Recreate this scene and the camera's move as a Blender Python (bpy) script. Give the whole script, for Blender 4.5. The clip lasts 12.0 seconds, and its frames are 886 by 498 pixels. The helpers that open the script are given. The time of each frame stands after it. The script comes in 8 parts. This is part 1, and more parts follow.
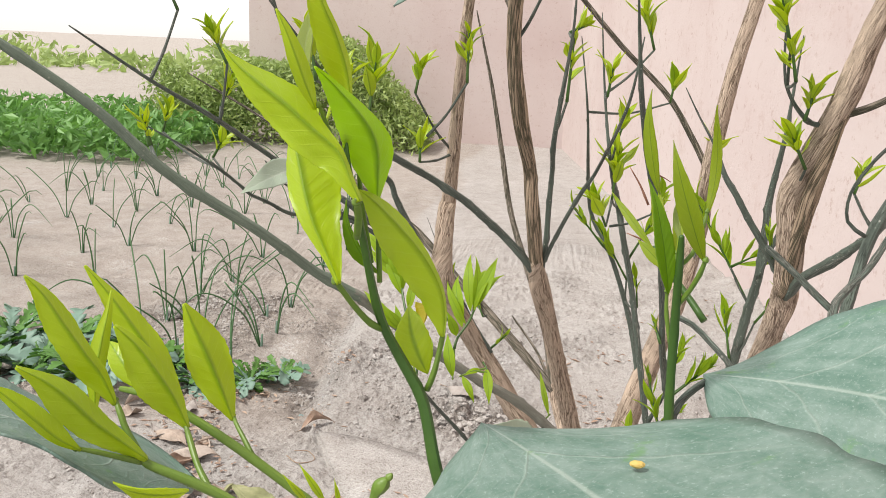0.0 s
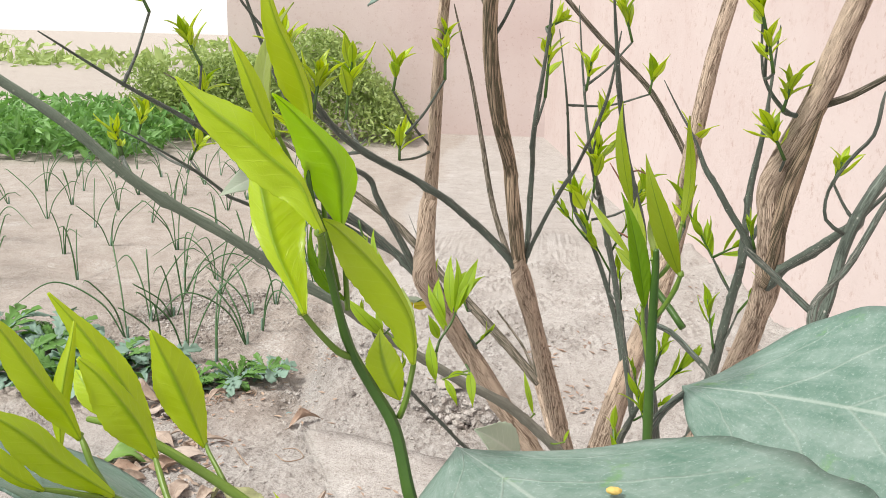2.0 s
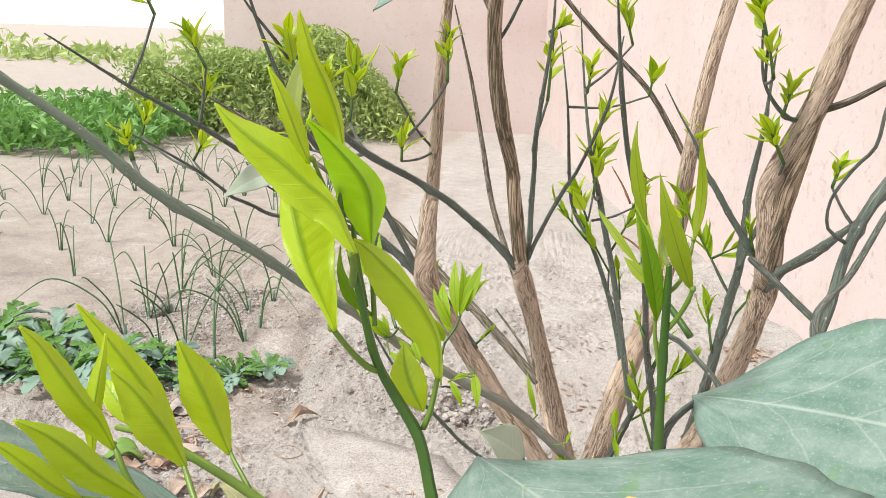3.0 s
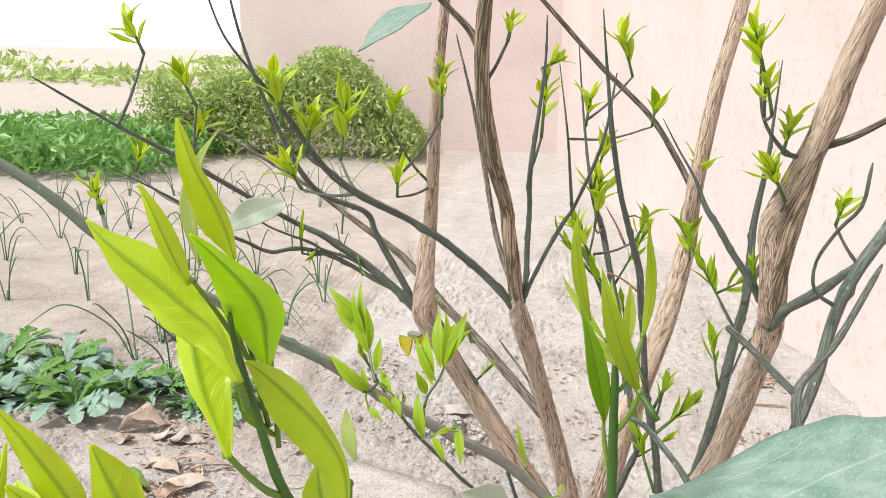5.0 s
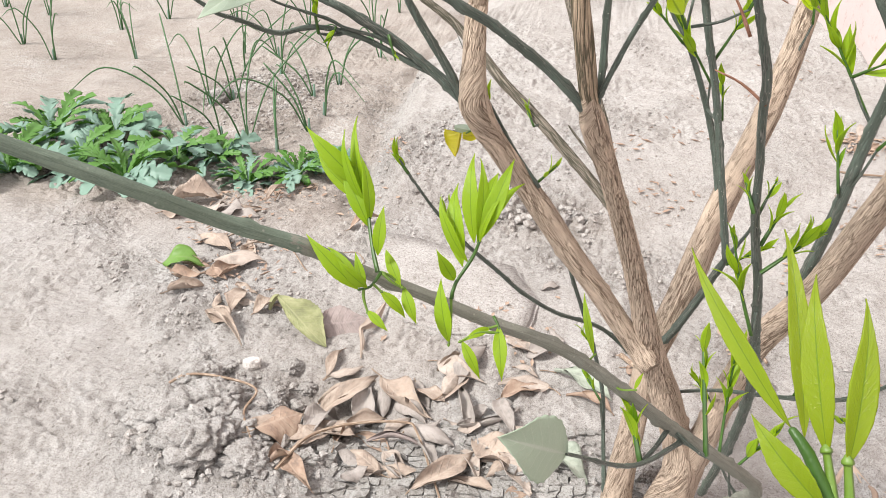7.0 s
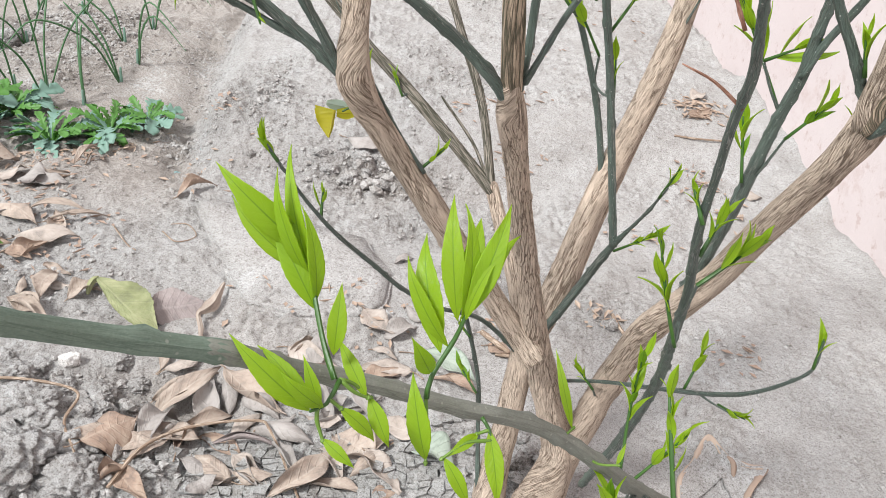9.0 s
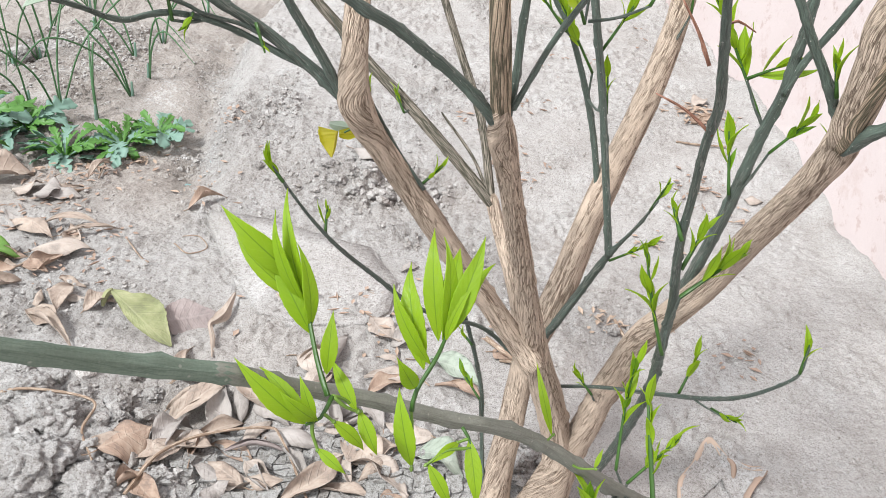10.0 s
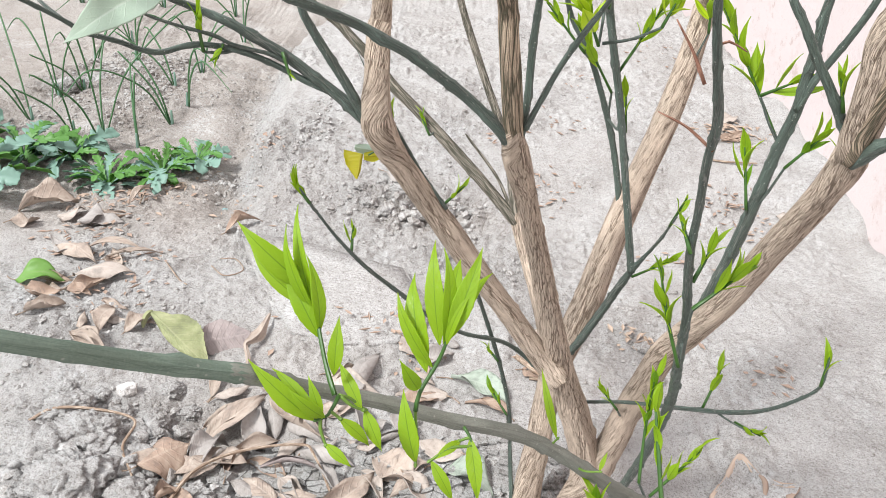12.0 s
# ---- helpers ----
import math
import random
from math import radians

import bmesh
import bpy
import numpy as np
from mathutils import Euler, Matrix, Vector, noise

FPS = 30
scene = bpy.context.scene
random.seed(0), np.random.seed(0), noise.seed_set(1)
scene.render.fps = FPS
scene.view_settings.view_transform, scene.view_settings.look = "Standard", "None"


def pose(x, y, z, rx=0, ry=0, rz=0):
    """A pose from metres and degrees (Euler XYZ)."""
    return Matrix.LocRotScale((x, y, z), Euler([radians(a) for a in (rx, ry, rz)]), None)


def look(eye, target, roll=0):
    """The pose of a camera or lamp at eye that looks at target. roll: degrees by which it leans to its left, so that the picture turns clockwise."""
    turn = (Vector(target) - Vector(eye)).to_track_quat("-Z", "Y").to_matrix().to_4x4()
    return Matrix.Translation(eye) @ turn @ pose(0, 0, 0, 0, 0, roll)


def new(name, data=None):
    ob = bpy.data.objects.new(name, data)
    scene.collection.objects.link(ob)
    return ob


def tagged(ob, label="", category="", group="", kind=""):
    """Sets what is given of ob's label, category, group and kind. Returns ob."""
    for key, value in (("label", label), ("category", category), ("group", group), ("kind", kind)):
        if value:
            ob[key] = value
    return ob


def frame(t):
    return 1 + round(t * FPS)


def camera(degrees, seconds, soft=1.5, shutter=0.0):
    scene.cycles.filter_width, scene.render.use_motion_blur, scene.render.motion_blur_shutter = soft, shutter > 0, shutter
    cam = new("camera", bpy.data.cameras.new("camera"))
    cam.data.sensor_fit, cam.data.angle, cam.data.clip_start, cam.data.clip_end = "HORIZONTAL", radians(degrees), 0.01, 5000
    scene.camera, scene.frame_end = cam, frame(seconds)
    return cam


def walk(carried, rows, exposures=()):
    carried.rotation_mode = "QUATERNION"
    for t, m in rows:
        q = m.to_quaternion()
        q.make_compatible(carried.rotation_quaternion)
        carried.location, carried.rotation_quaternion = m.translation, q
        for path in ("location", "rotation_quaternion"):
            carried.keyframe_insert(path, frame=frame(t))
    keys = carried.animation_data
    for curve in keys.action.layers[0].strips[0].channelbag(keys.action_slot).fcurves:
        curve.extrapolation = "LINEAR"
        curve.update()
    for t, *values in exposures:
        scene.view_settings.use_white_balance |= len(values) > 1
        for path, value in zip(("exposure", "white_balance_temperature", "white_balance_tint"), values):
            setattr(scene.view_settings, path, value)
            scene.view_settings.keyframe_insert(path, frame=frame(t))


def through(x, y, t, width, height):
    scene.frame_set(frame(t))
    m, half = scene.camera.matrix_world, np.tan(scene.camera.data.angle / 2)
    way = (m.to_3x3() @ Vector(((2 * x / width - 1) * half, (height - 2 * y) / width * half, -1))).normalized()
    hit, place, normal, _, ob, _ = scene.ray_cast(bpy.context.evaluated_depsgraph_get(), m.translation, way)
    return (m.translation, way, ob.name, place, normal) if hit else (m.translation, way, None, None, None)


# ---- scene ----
cam = camera(55.97, 12.0, 0.8)
PATH = [
    (0, pose(0.0380, 0.0468, 0.8670, 76.51, -2.49, 6.61)),
    (0.5, pose(0.0447, 0.0560, 0.8655, 76.68, -2.90, 6.06)),
    (1, pose(0.0477, 0.0598, 0.8826, 75.50, -0.65, 5.54)),
    (1.5, pose(0.0411, 0.0588, 0.8913, 74.77, 0.29, 5.06)),
    (2, pose(0.0409, 0.0532, 0.8735, 75.90, -1.38, 5.32)),
    (2.5, pose(0.0345, 0.0472, 0.8772, 75.78, -1.82, 4.85)),
    (4.5, pose(0.0477, 0.0478, 0.8846, 75.46, -0.73, 6.30)),
    (5, pose(0.0554, 0.0694, 0.8962, 76.81, -1.07, 6.24)),
    (5.5, pose(0.0558, 0.1088, 0.9108, 75.18, -0.29, 7.03)),
    (5.7, pose(0.0411, 0.1297, 0.9151, 73.03, -0.37, 7.16)),
    (5.8, pose(0.0389, 0.1396, 0.9125, 71.96, -0.21, 7.85)),
    (6, pose(0.0381, 0.1654, 0.9054, 68.35, 1.10, 9.09)),
    (6.2, pose(0.0309, 0.1944, 0.8957, 66.71, -2.42, 10.54)),
    (6.5, pose(0.0415, 0.2242, 0.8961, 63.26, 1.43, 10.13)),
    (6.7, pose(0.0553, 0.2332, 0.8876, 60.64, 1.55, 11.27)),
    (8.3, pose(-0.0160, 0.3468, 0.8880, 57.59, -3.62, 1.54)),
    (8.5, pose(-0.0220, 0.3514, 0.8867, 57.57, -3.28, 1.12)),
    (9, pose(-0.0171, 0.3574, 0.8686, 55.95, -4.80, -0.51)),
    (9.5, pose(-0.0172, 0.3409, 0.8839, 55.89, -4.83, -0.84)),
    (10, pose(-0.0090, 0.3361, 0.8942, 56.18, -3.80, -0.29)),
    (10.5, pose(-0.0049, 0.3275, 0.8977, 56.24, -2.99, 0.59)),
    (11, pose(-0.0013, 0.3206, 0.9039, 56.98, -2.63, 0.77)),
    (11.5, pose(0.0014, 0.3143, 0.9047, 57.61, -2.17, 1.10)),
    (12, pose(0.0047, 0.3153, 0.9035, 57.62, -1.84, 1.53)),
]
EXPOSURES = [(0, 0.34, 6900, 11), (2.5, 0.52, 6900, 10), (4.5, 0.68, 6850, 11), (6.0, 0.66, 6820, 11), (6.5, 0.72, 6800, 11), (8.5, 0.55, 6250, 8), (9.0, 0.54, 6250, 8), (9.5, 0.57, 6230, 8), (10.5, 0.67, 6230, 8), (12, 0.69, 6230, 8)]
walk(cam, PATH, EXPOSURES)

# ---- world and light ----
world = bpy.data.worlds.new("overcast_sky")
scene.world = world
world.use_nodes = True
wt = world.node_tree
sky = wt.nodes.new("ShaderNodeTexSky")
sky.sky_type, sky.sun_disc = "NISHITA", False
sky.sun_elevation, sky.sun_rotation = radians(53.5), radians(237)
sky.air_density, sky.dust_density = 1.0, 1.0
haze = wt.nodes.new("ShaderNodeHueSaturation")
haze.inputs["Saturation"].default_value = 0.25
wt.links.new(sky.outputs[0], haze.inputs["Color"])
cloud = wt.nodes.new("ShaderNodeMix")
cloud.data_type = "RGBA"
cloud.inputs[0].default_value, cloud.inputs[7].default_value = 0.6, (8.2, 8.2, 8.3, 1)
wt.links.new(haze.outputs[0], cloud.inputs[6])
wt.links.new(cloud.outputs[2], wt.nodes["Background"].inputs["Color"])
wt.nodes["Background"].inputs["Strength"].default_value = 0.132
sun = new("sun", bpy.data.lights.new("sun", "SUN"))
sun.data.energy, sun.data.angle, sun.data.color = 3.1, radians(10), (1.0, 0.98, 0.95)
sun.matrix_world = look((-2.6, -1.7, 4.2), (0, 0, 0))


# ---- materials ----
def material(name):
    m = bpy.data.materials.new(name)
    m.use_nodes = True
    return m, m.node_tree, m.node_tree.nodes["Principled BSDF"]


PIGMENT = 0.77


def paint(tree, socket, colour, share=PIGMENT):
    """Links a colour, toned down to the share of the light that such a surface sends back."""
    tree.links.new(mixed(tree, 1.0, colour, (share,) * 3, "MULTIPLY"), socket)


def node(tree, kind, **values):
    n = tree.nodes.new("ShaderNode" + kind)
    for key, value in values.items():
        n.inputs[key].default_value = value
    return n


def ramp(tree, source, stops):
    r = tree.nodes.new("ShaderNodeValToRGB")
    while len(r.color_ramp.elements) < len(stops):
        r.color_ramp.elements.new(0.5)
    for e, (at, colour) in zip(r.color_ramp.elements, stops):
        e.position, e.color = at, (*colour, 1)
    tree.links.new(source, r.inputs[0])
    return r.outputs[0]


def mixed(tree, fac, a, b, blend="MIX"):
    m = tree.nodes.new("ShaderNodeMix")
    m.data_type, m.blend_type = "RGBA", blend
    for socket, value in ((m.inputs[0], fac), (m.inputs[6], a), (m.inputs[7], b)):
        if isinstance(value, (int, float)):
            socket.default_value = value
        elif isinstance(value, tuple):
            socket.default_value = (*value, 1)
        else:
            tree.links.new(value, socket)
    return m.outputs[2]


def bump(tree, shader, height, strength, distance):
    b = node(tree, "Bump", Strength=strength, Distance=distance)
    tree.links.new(height, b.inputs["Height"])
    tree.links.new(b.outputs[0], shader.inputs["Normal"])


def sums(tree, op, a, b):
    m = tree.nodes.new("ShaderNodeMath")
    m.operation = op
    for socket, value in zip(m.inputs, (a, b)):
        if isinstance(value, (int, float)):
            socket.default_value = value
        else:
            tree.links.new(value, socket)
    return m.outputs[0]


def noise_at(tree, vector, scale, detail=4, rough=0.55):
    n = node(tree, "TexNoise", Scale=scale, Detail=detail, Roughness=rough)
    if vector is not None:
        tree.links.new(vector, n.inputs["Vector"])
    return n.outputs["Fac"]


def soil_material(name="dry_silty_soil", depth=0.012, tone=1.0, vary=False, loose_by=None, grey=0.0):
    """Pale silt. Where it is loose it is crumbly and grainy, elsewhere baked smooth; loose_by names the mesh attribute that says where."""
    m, t, s = material(name)
    p = t.nodes.new("ShaderNodeNewGeometry").outputs["Position"]
    broad, mid, fine = noise_at(t, p, 2.4, 4), noise_at(t, p, 15, 6, 0.62), noise_at(t, p, 520, 4, 0.7)
    crumb, grit = noise_at(t, p, 85, 6, 0.7), noise_at(t, p, 210, 5, 0.7)
    a = ramp(t, broad, [(0.3, (0.61, 0.572, 0.545)), (0.65, (0.72, 0.70, 0.69))])
    b = ramp(t, mid, [(0.28, (0.50, 0.467, 0.44)), (0.5, (0.68, 0.655, 0.638)), (0.72, (0.80, 0.79, 0.78))])
    c = mixed(t, 0.55, a, b)
    c = mixed(t, grey, c, (0.60, 0.61, 0.60))
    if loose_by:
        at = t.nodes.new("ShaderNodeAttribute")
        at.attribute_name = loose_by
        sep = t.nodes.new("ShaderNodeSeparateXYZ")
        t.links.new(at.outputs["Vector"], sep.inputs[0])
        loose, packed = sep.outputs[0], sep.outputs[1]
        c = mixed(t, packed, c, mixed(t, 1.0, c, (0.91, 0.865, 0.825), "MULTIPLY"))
    else:
        loose = sums(t, "ADD", 0.5, 0.0)
    # The ramps' dark ends paint shade into the hollows that the bump below forms.
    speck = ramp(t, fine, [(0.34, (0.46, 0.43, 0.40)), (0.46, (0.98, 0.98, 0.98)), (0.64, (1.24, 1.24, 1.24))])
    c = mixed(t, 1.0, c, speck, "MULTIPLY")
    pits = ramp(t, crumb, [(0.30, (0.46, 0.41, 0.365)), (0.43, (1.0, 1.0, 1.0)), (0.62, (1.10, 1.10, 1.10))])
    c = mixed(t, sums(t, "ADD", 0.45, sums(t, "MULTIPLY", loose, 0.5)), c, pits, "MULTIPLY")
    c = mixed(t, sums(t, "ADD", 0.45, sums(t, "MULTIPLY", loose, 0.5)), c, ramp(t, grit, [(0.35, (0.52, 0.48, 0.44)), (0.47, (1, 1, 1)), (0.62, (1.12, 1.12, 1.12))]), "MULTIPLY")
    c = mixed(t, 1.0, c, (1.01 * tone, tone, 0.99 * tone), "MULTIPLY")
    if vary:
        isl = t.nodes.new("ShaderNodeNewGeometry").outputs["Random Per Island"]
        c = mixed(t, 1.0, c, ramp(t, isl, [(0.0, (0.80, 0.78, 0.76)), (0.5, (0.93, 0.93, 0.92)), (1.0, (1.03, 1.03, 1.03))]), "MULTIPLY")
    salt = sums(t, "MULTIPLY", noise_at(t, p, 5.5, 5, 0.6), noise_at(t, p, 160, 5, 0.75))
    c = mixed(t, ramp(t, salt, [(0.31, (0, 0, 0)), (0.40, (0.6, 0.6, 0.6))]), c, (0.80, 0.80, 0.80))
    paint(t, s.inputs["Base Color"], c)
    s.inputs["Roughness"].default_value = 0.95
    s.inputs["Specular IOR Level"].default_value = 0.15
    rough = sums(t, "ADD", sums(t, "MULTIPLY", crumb, 0.7), sums(t, "MULTIPLY", grit, 0.35))
    h = sums(t, "ADD", sums(t, "MULTIPLY", fine, 0.10), sums(t, "MULTIPLY", rough, sums(t, "ADD", 0.6, sums(t, "MULTIPLY", loose, 0.7))))
    h = sums(t, "ADD", h, sums(t, "MULTIPLY", mid, 0.3))
    bump(t, s, h, 1.0, depth)
    return m


def wall_material():
    m, t, s = material("pink_limewash_plaster")
    p = t.nodes.new("ShaderNodeNewGeometry").outputs["Position"]
    broad, fine = noise_at(t, p, 1.3, 5, 0.6), noise_at(t, p, 60, 5, 0.7)
    speck = noise_at(t, p, 26, 8, 0.75)
    a = ramp(t, broad, [(0.3, (0.66, 0.545, 0.53)), (0.6, (0.72, 0.625, 0.61))])
    pits = ramp(t, speck, [(0.36, (0.55, 0.38, 0.30)), (0.43, (1, 1, 1))])
    peel = ramp(t, sums(t, "ADD", sums(t, "MULTIPLY", noise_at(t, p, 7, 6, 0.7), 0.6), sums(t, "MULTIPLY", noise_at(t, p, 45, 6, 0.75), 0.4)), [(0.36, (0.74, 0.60, 0.54)), (0.46, (1, 1, 1))])
    pits = mixed(t, 1.0, pits, peel, "MULTIPLY")
    paint(t, s.inputs["Base Color"], mixed(t, 0.38, a, pits, "MULTIPLY"))
    s.inputs["Roughness"].default_value = 0.9
    s.inputs["Specular IOR Level"].default_value = 0.2
    bump(t, s, sums(t, "ADD", fine, speck), 0.35, 0.006)
    return m


def bark_material(name, light, dark, stretch=9.0, width=(0.0, 0.1), depth=0.6, lenticels=None, fineness=330, cover=0.75, streak=0.3, rough=0.82):
    """Fissured bark: x runs round the stem and y along it, in metres. cover: how much of it is split; width: of the fissures, in cells."""
    m, t, s = material(name)
    uv = t.nodes.new("ShaderNodeUVMap").outputs[0]
    mp = node(t, "Mapping")
    mp.inputs["Scale"].default_value = (1, 1 / stretch, 1)
    t.links.new(uv, mp.inputs["Vector"])
    broad = noise_at(t, uv, 26, 5, 0.6)
    grain = noise_at(t, uv, 900, 4, 0.65)

    def fissures(scale, lean):
        sway = node(t, "TexNoise", Scale=scale * 0.8, Detail=4, Roughness=0.6)
        t.links.new(mp.outputs[0], sway.inputs["Vector"])
        bent = t.nodes.new("ShaderNodeVectorMath")
        bent.operation = "MULTIPLY_ADD"
        t.links.new(sway.outputs["Color"], bent.inputs[0])
        bent.inputs[1].default_value = (lean / scale,) * 3
        t.links.new(mp.outputs[0], bent.inputs[2])
        cell = node(t, "TexVoronoi", Scale=scale)
        cell.feature = "DISTANCE_TO_EDGE"
        t.links.new(bent.outputs[0], cell.inputs["Vector"])
        return cell.outputs["Distance"]

    where = sums(t, "MULTIPLY", sums(t, "SUBTRACT", noise_at(t, mp.outputs[0], fineness * 0.22, 4, 0.6), cover), -0.30)
    coarse = sums(t, "SUBTRACT", fissures(fineness, 1.7), where)
    fine = sums(t, "SUBTRACT", fissures(fineness * 2.1, 1.8), sums(t, "MULTIPLY", where, 0.35))
    crack = ramp(t, coarse, [(width[0], (0, 0, 0)), (width[1], (1, 1, 1))])
    hair = ramp(t, fine, [(0.0, (0, 0, 0)), (0.08, (1, 1, 1))])
    tone = ramp(t, broad, [(0.3, tuple(0.84 * v for v in light)), (0.7, tuple(1.1 * v for v in light))])
    strip = noise_at(t, mp.outputs[0], fineness * 0.9, 5, 0.7)
    tone = mixed(t, streak, tone, ramp(t, strip, [(0.32, (0.62, 0.6, 0.58)), (0.5, (1, 1, 1)), (0.68, (1.22, 1.22, 1.2))]), "MULTIPLY")
    c = mixed(t, crack, dark, tone)
    c = mixed(t, 0.3, c, ramp(t, hair, [(0.0, tuple(0.35 + d for d in dark)), (1.0, (1, 1, 1))]), "MULTIPLY")
    c = mixed(t, 0.35, c, ramp(t, grain, [(0.3, (0.6, 0.6, 0.6)), (0.7, (1.2, 1.2, 1.2))]), "MULTIPLY")
    if lenticels:
        v = node(t, "TexVoronoi", Scale=230)
        t.links.new(uv, v.inputs["Vector"])
        dots = ramp(t, v.outputs["Distance"], [(0.07, (0.7, 0.7, 0.7)), (0.16, (0, 0, 0))])
        some = ramp(t, noise_at(t, uv, 90, 3), [(0.36, (0, 0, 0)), (0.5, (1, 1, 1))])
        c = mixed(t, mixed(t, 1.0, dots, some, "MULTIPLY"), c, lenticels)
    paint(t, s.inputs["Base Color"], c, 0.84)
    s.inputs["Roughness"].default_value = rough
    s.inputs["Specular IOR Level"].default_value = 0.22 if rough > 0.6 else 0.45
    h = sums(t, "ADD", crack, sums(t, "ADD", sums(t, "MULTIPLY", hair, 0.3), sums(t, "MULTIPLY", strip, 0.5)))
    bump(t, s, h, depth, 0.0022)
    return m


def shoot_material(name, dark, light):
    m, t, s = material(name)
    uv = t.nodes.new("ShaderNodeUVMap").outputs[0]
    n = noise_at(t, uv, 60, 4)
    paint(t, s.inputs["Base Color"], ramp(t, n, [(0.3, dark), (0.7, light)]))
    s.inputs["Roughness"].default_value = 0.45
    bump(t, s, noise_at(t, uv, 900, 2), 0.2, 0.0006)
    return m


def leaf_space(t):
    """Along and across the leaf, in leaf lengths, shifted at random from leaf to leaf."""
    uv = t.nodes.new("ShaderNodeUVMap").outputs[0]
    info = t.nodes.new("ShaderNodeObjectInfo").outputs["Random"]
    at = t.nodes.new("ShaderNodeCombineXYZ")
    t.links.new(sums(t, "MULTIPLY", info, 31.0), at.inputs[0])
    t.links.new(sums(t, "MULTIPLY", info, 17.0), at.inputs[1])
    add = t.nodes.new("ShaderNodeVectorMath")
    add.operation = "MULTIPLY_ADD"
    t.links.new(uv, add.inputs[0])
    add.inputs[1].default_value = (1.0, 0.22, 1.0)
    t.links.new(at.outputs[0], add.inputs[2])
    return add.outputs[0]


def leaf_material(name, blade, vein, through=None, midrib=None, rough=0.42, dust=None, veins=9, blotch=0.5, spots=None, glow=0.5, rib_width=(0.03, 0.08), line=0.07, coat=0.0):
    """A leaf blade with midrib and side veins: x runs along it, y from -1 to 1 across it."""
    m, t, s = material(name)
    uv = t.nodes.new("ShaderNodeUVMap").outputs[0]
    sep = t.nodes.new("ShaderNodeSeparateXYZ")
    t.links.new(uv, sep.inputs[0])
    along, across = sep.outputs[0], sums(t, "ABSOLUTE", sep.outputs[1], 0)
    ob = leaf_space(t)
    slant = sums(t, "SUBTRACT", sums(t, "MULTIPLY", along, veins), sums(t, "MULTIPLY", across, 1.7))
    slant = sums(t, "ADD", slant, sums(t, "MULTIPLY", sums(t, "SUBTRACT", noise_at(t, ob, 6, 2), 0.5), 0.5))
    saw = sums(t, "PINGPONG", slant, 0.5)
    inner = ramp(t, across, [(0.55, (1, 1, 1)), (0.95, (0.1, 0.1, 0.1))])
    side = mixed(t, 1.0, ramp(t, saw, [(0.0, (1, 1, 1)), (line, (0, 0, 0))]), inner, "MULTIPLY")
    net = node(t, "TexVoronoi", Scale=26)
    net.feature = "DISTANCE_TO_EDGE"
    t.links.new(ob, net.inputs["Vector"])
    mesh = ramp(t, net.outputs["Distance"], [(0.0, (1, 1, 1)), (0.10, (0, 0, 0))])
    rib = ramp(t, across, [(rib_width[0], (1, 1, 1)), (rib_width[1], (0, 0, 0))])
    info = t.nodes.new("ShaderNodeObjectInfo").outputs["Random"]
    patch = noise_at(t, ob, 5, 5, 0.6)
    c = mixed(t, sums(t, "MULTIPLY", patch, blotch), tuple(0.78 * v for v in blade), tuple(1.2 * v for v in blade))
    c = mixed(t, sums(t, "MULTIPLY", info, 0.35), c, tuple(v * k for v, k in zip(blade, (0.8, 0.95, 0.8))))
    if dust:
        powder = noise_at(t, ob, 11, 10, 0.78)
        c = mixed(t, ramp(t, powder, [(0.34, (0.12, 0.12, 0.12)), (0.66, (0.72, 0.72, 0.72))]), c, dust)
        streak = node(t, "Mapping")
        streak.inputs["Scale"].default_value = (0.35, 2.2, 1)
        streak.inputs["Rotation"].default_value = (0, 0, 0.5)
        t.links.new(ob, streak.inputs["Vector"])
        wiped = noise_at(t, streak.outputs[0], 9, 6, 0.65)
        c = mixed(t, ramp(t, wiped, [(0.46, (0, 0, 0)), (0.66, (0.65, 0.65, 0.65))]), c, tuple(0.9 * v for v in blade))
        grain = noise_at(t, ob, 160, 4, 0.7)
        c = mixed(t, ramp(t, grain, [(0.56, (0, 0, 0)), (0.68, (0.55, 0.55, 0.55))]), c, tuple(1.25 * v for v in dust))
    c = mixed(t, sums(t, "MULTIPLY", side, 0.3 if dust else 0.5), c, vein)
    c = mixed(t, sums(t, "MULTIPLY", mesh, 0.06 if dust else 0.14), c, vein)
    c = mixed(t, sums(t, "MULTIPLY", rib, 0.5 if dust else 0.8), c, midrib or vein)
    if spots:
        v = noise_at(t, ob, 9, 6, 0.7)
        c = mixed(t, ramp(t, v, [(0.6, (0, 0, 0)), (0.68, (0.8, 0.8, 0.8))]), c, spots)
    share = PIGMENT if dust else 0.93
    paint(t, s.inputs["Base Color"], c, share)
    gloss = sums(t, "ADD", rough - 0.08, sums(t, "MULTIPLY", noise_at(t, ob, 14, 4, 0.6), 0.16))
    t.links.new(gloss, s.inputs["Roughness"])
    h = sums(t, "ADD", sums(t, "MULTIPLY", side, 0.7), sums(t, "MULTIPLY", noise_at(t, ob, 40, 3), 0.4))
    h = sums(t, "ADD", h, sums(t, "MULTIPLY", mesh, 0.25))
    bump(t, s, h, 0.3 if coat else 0.45, 0.0004 if coat else 0.0006)
    s.inputs["Coat Weight"].default_value = coat
    s.inputs["Coat Roughness"].default_value = 0.3
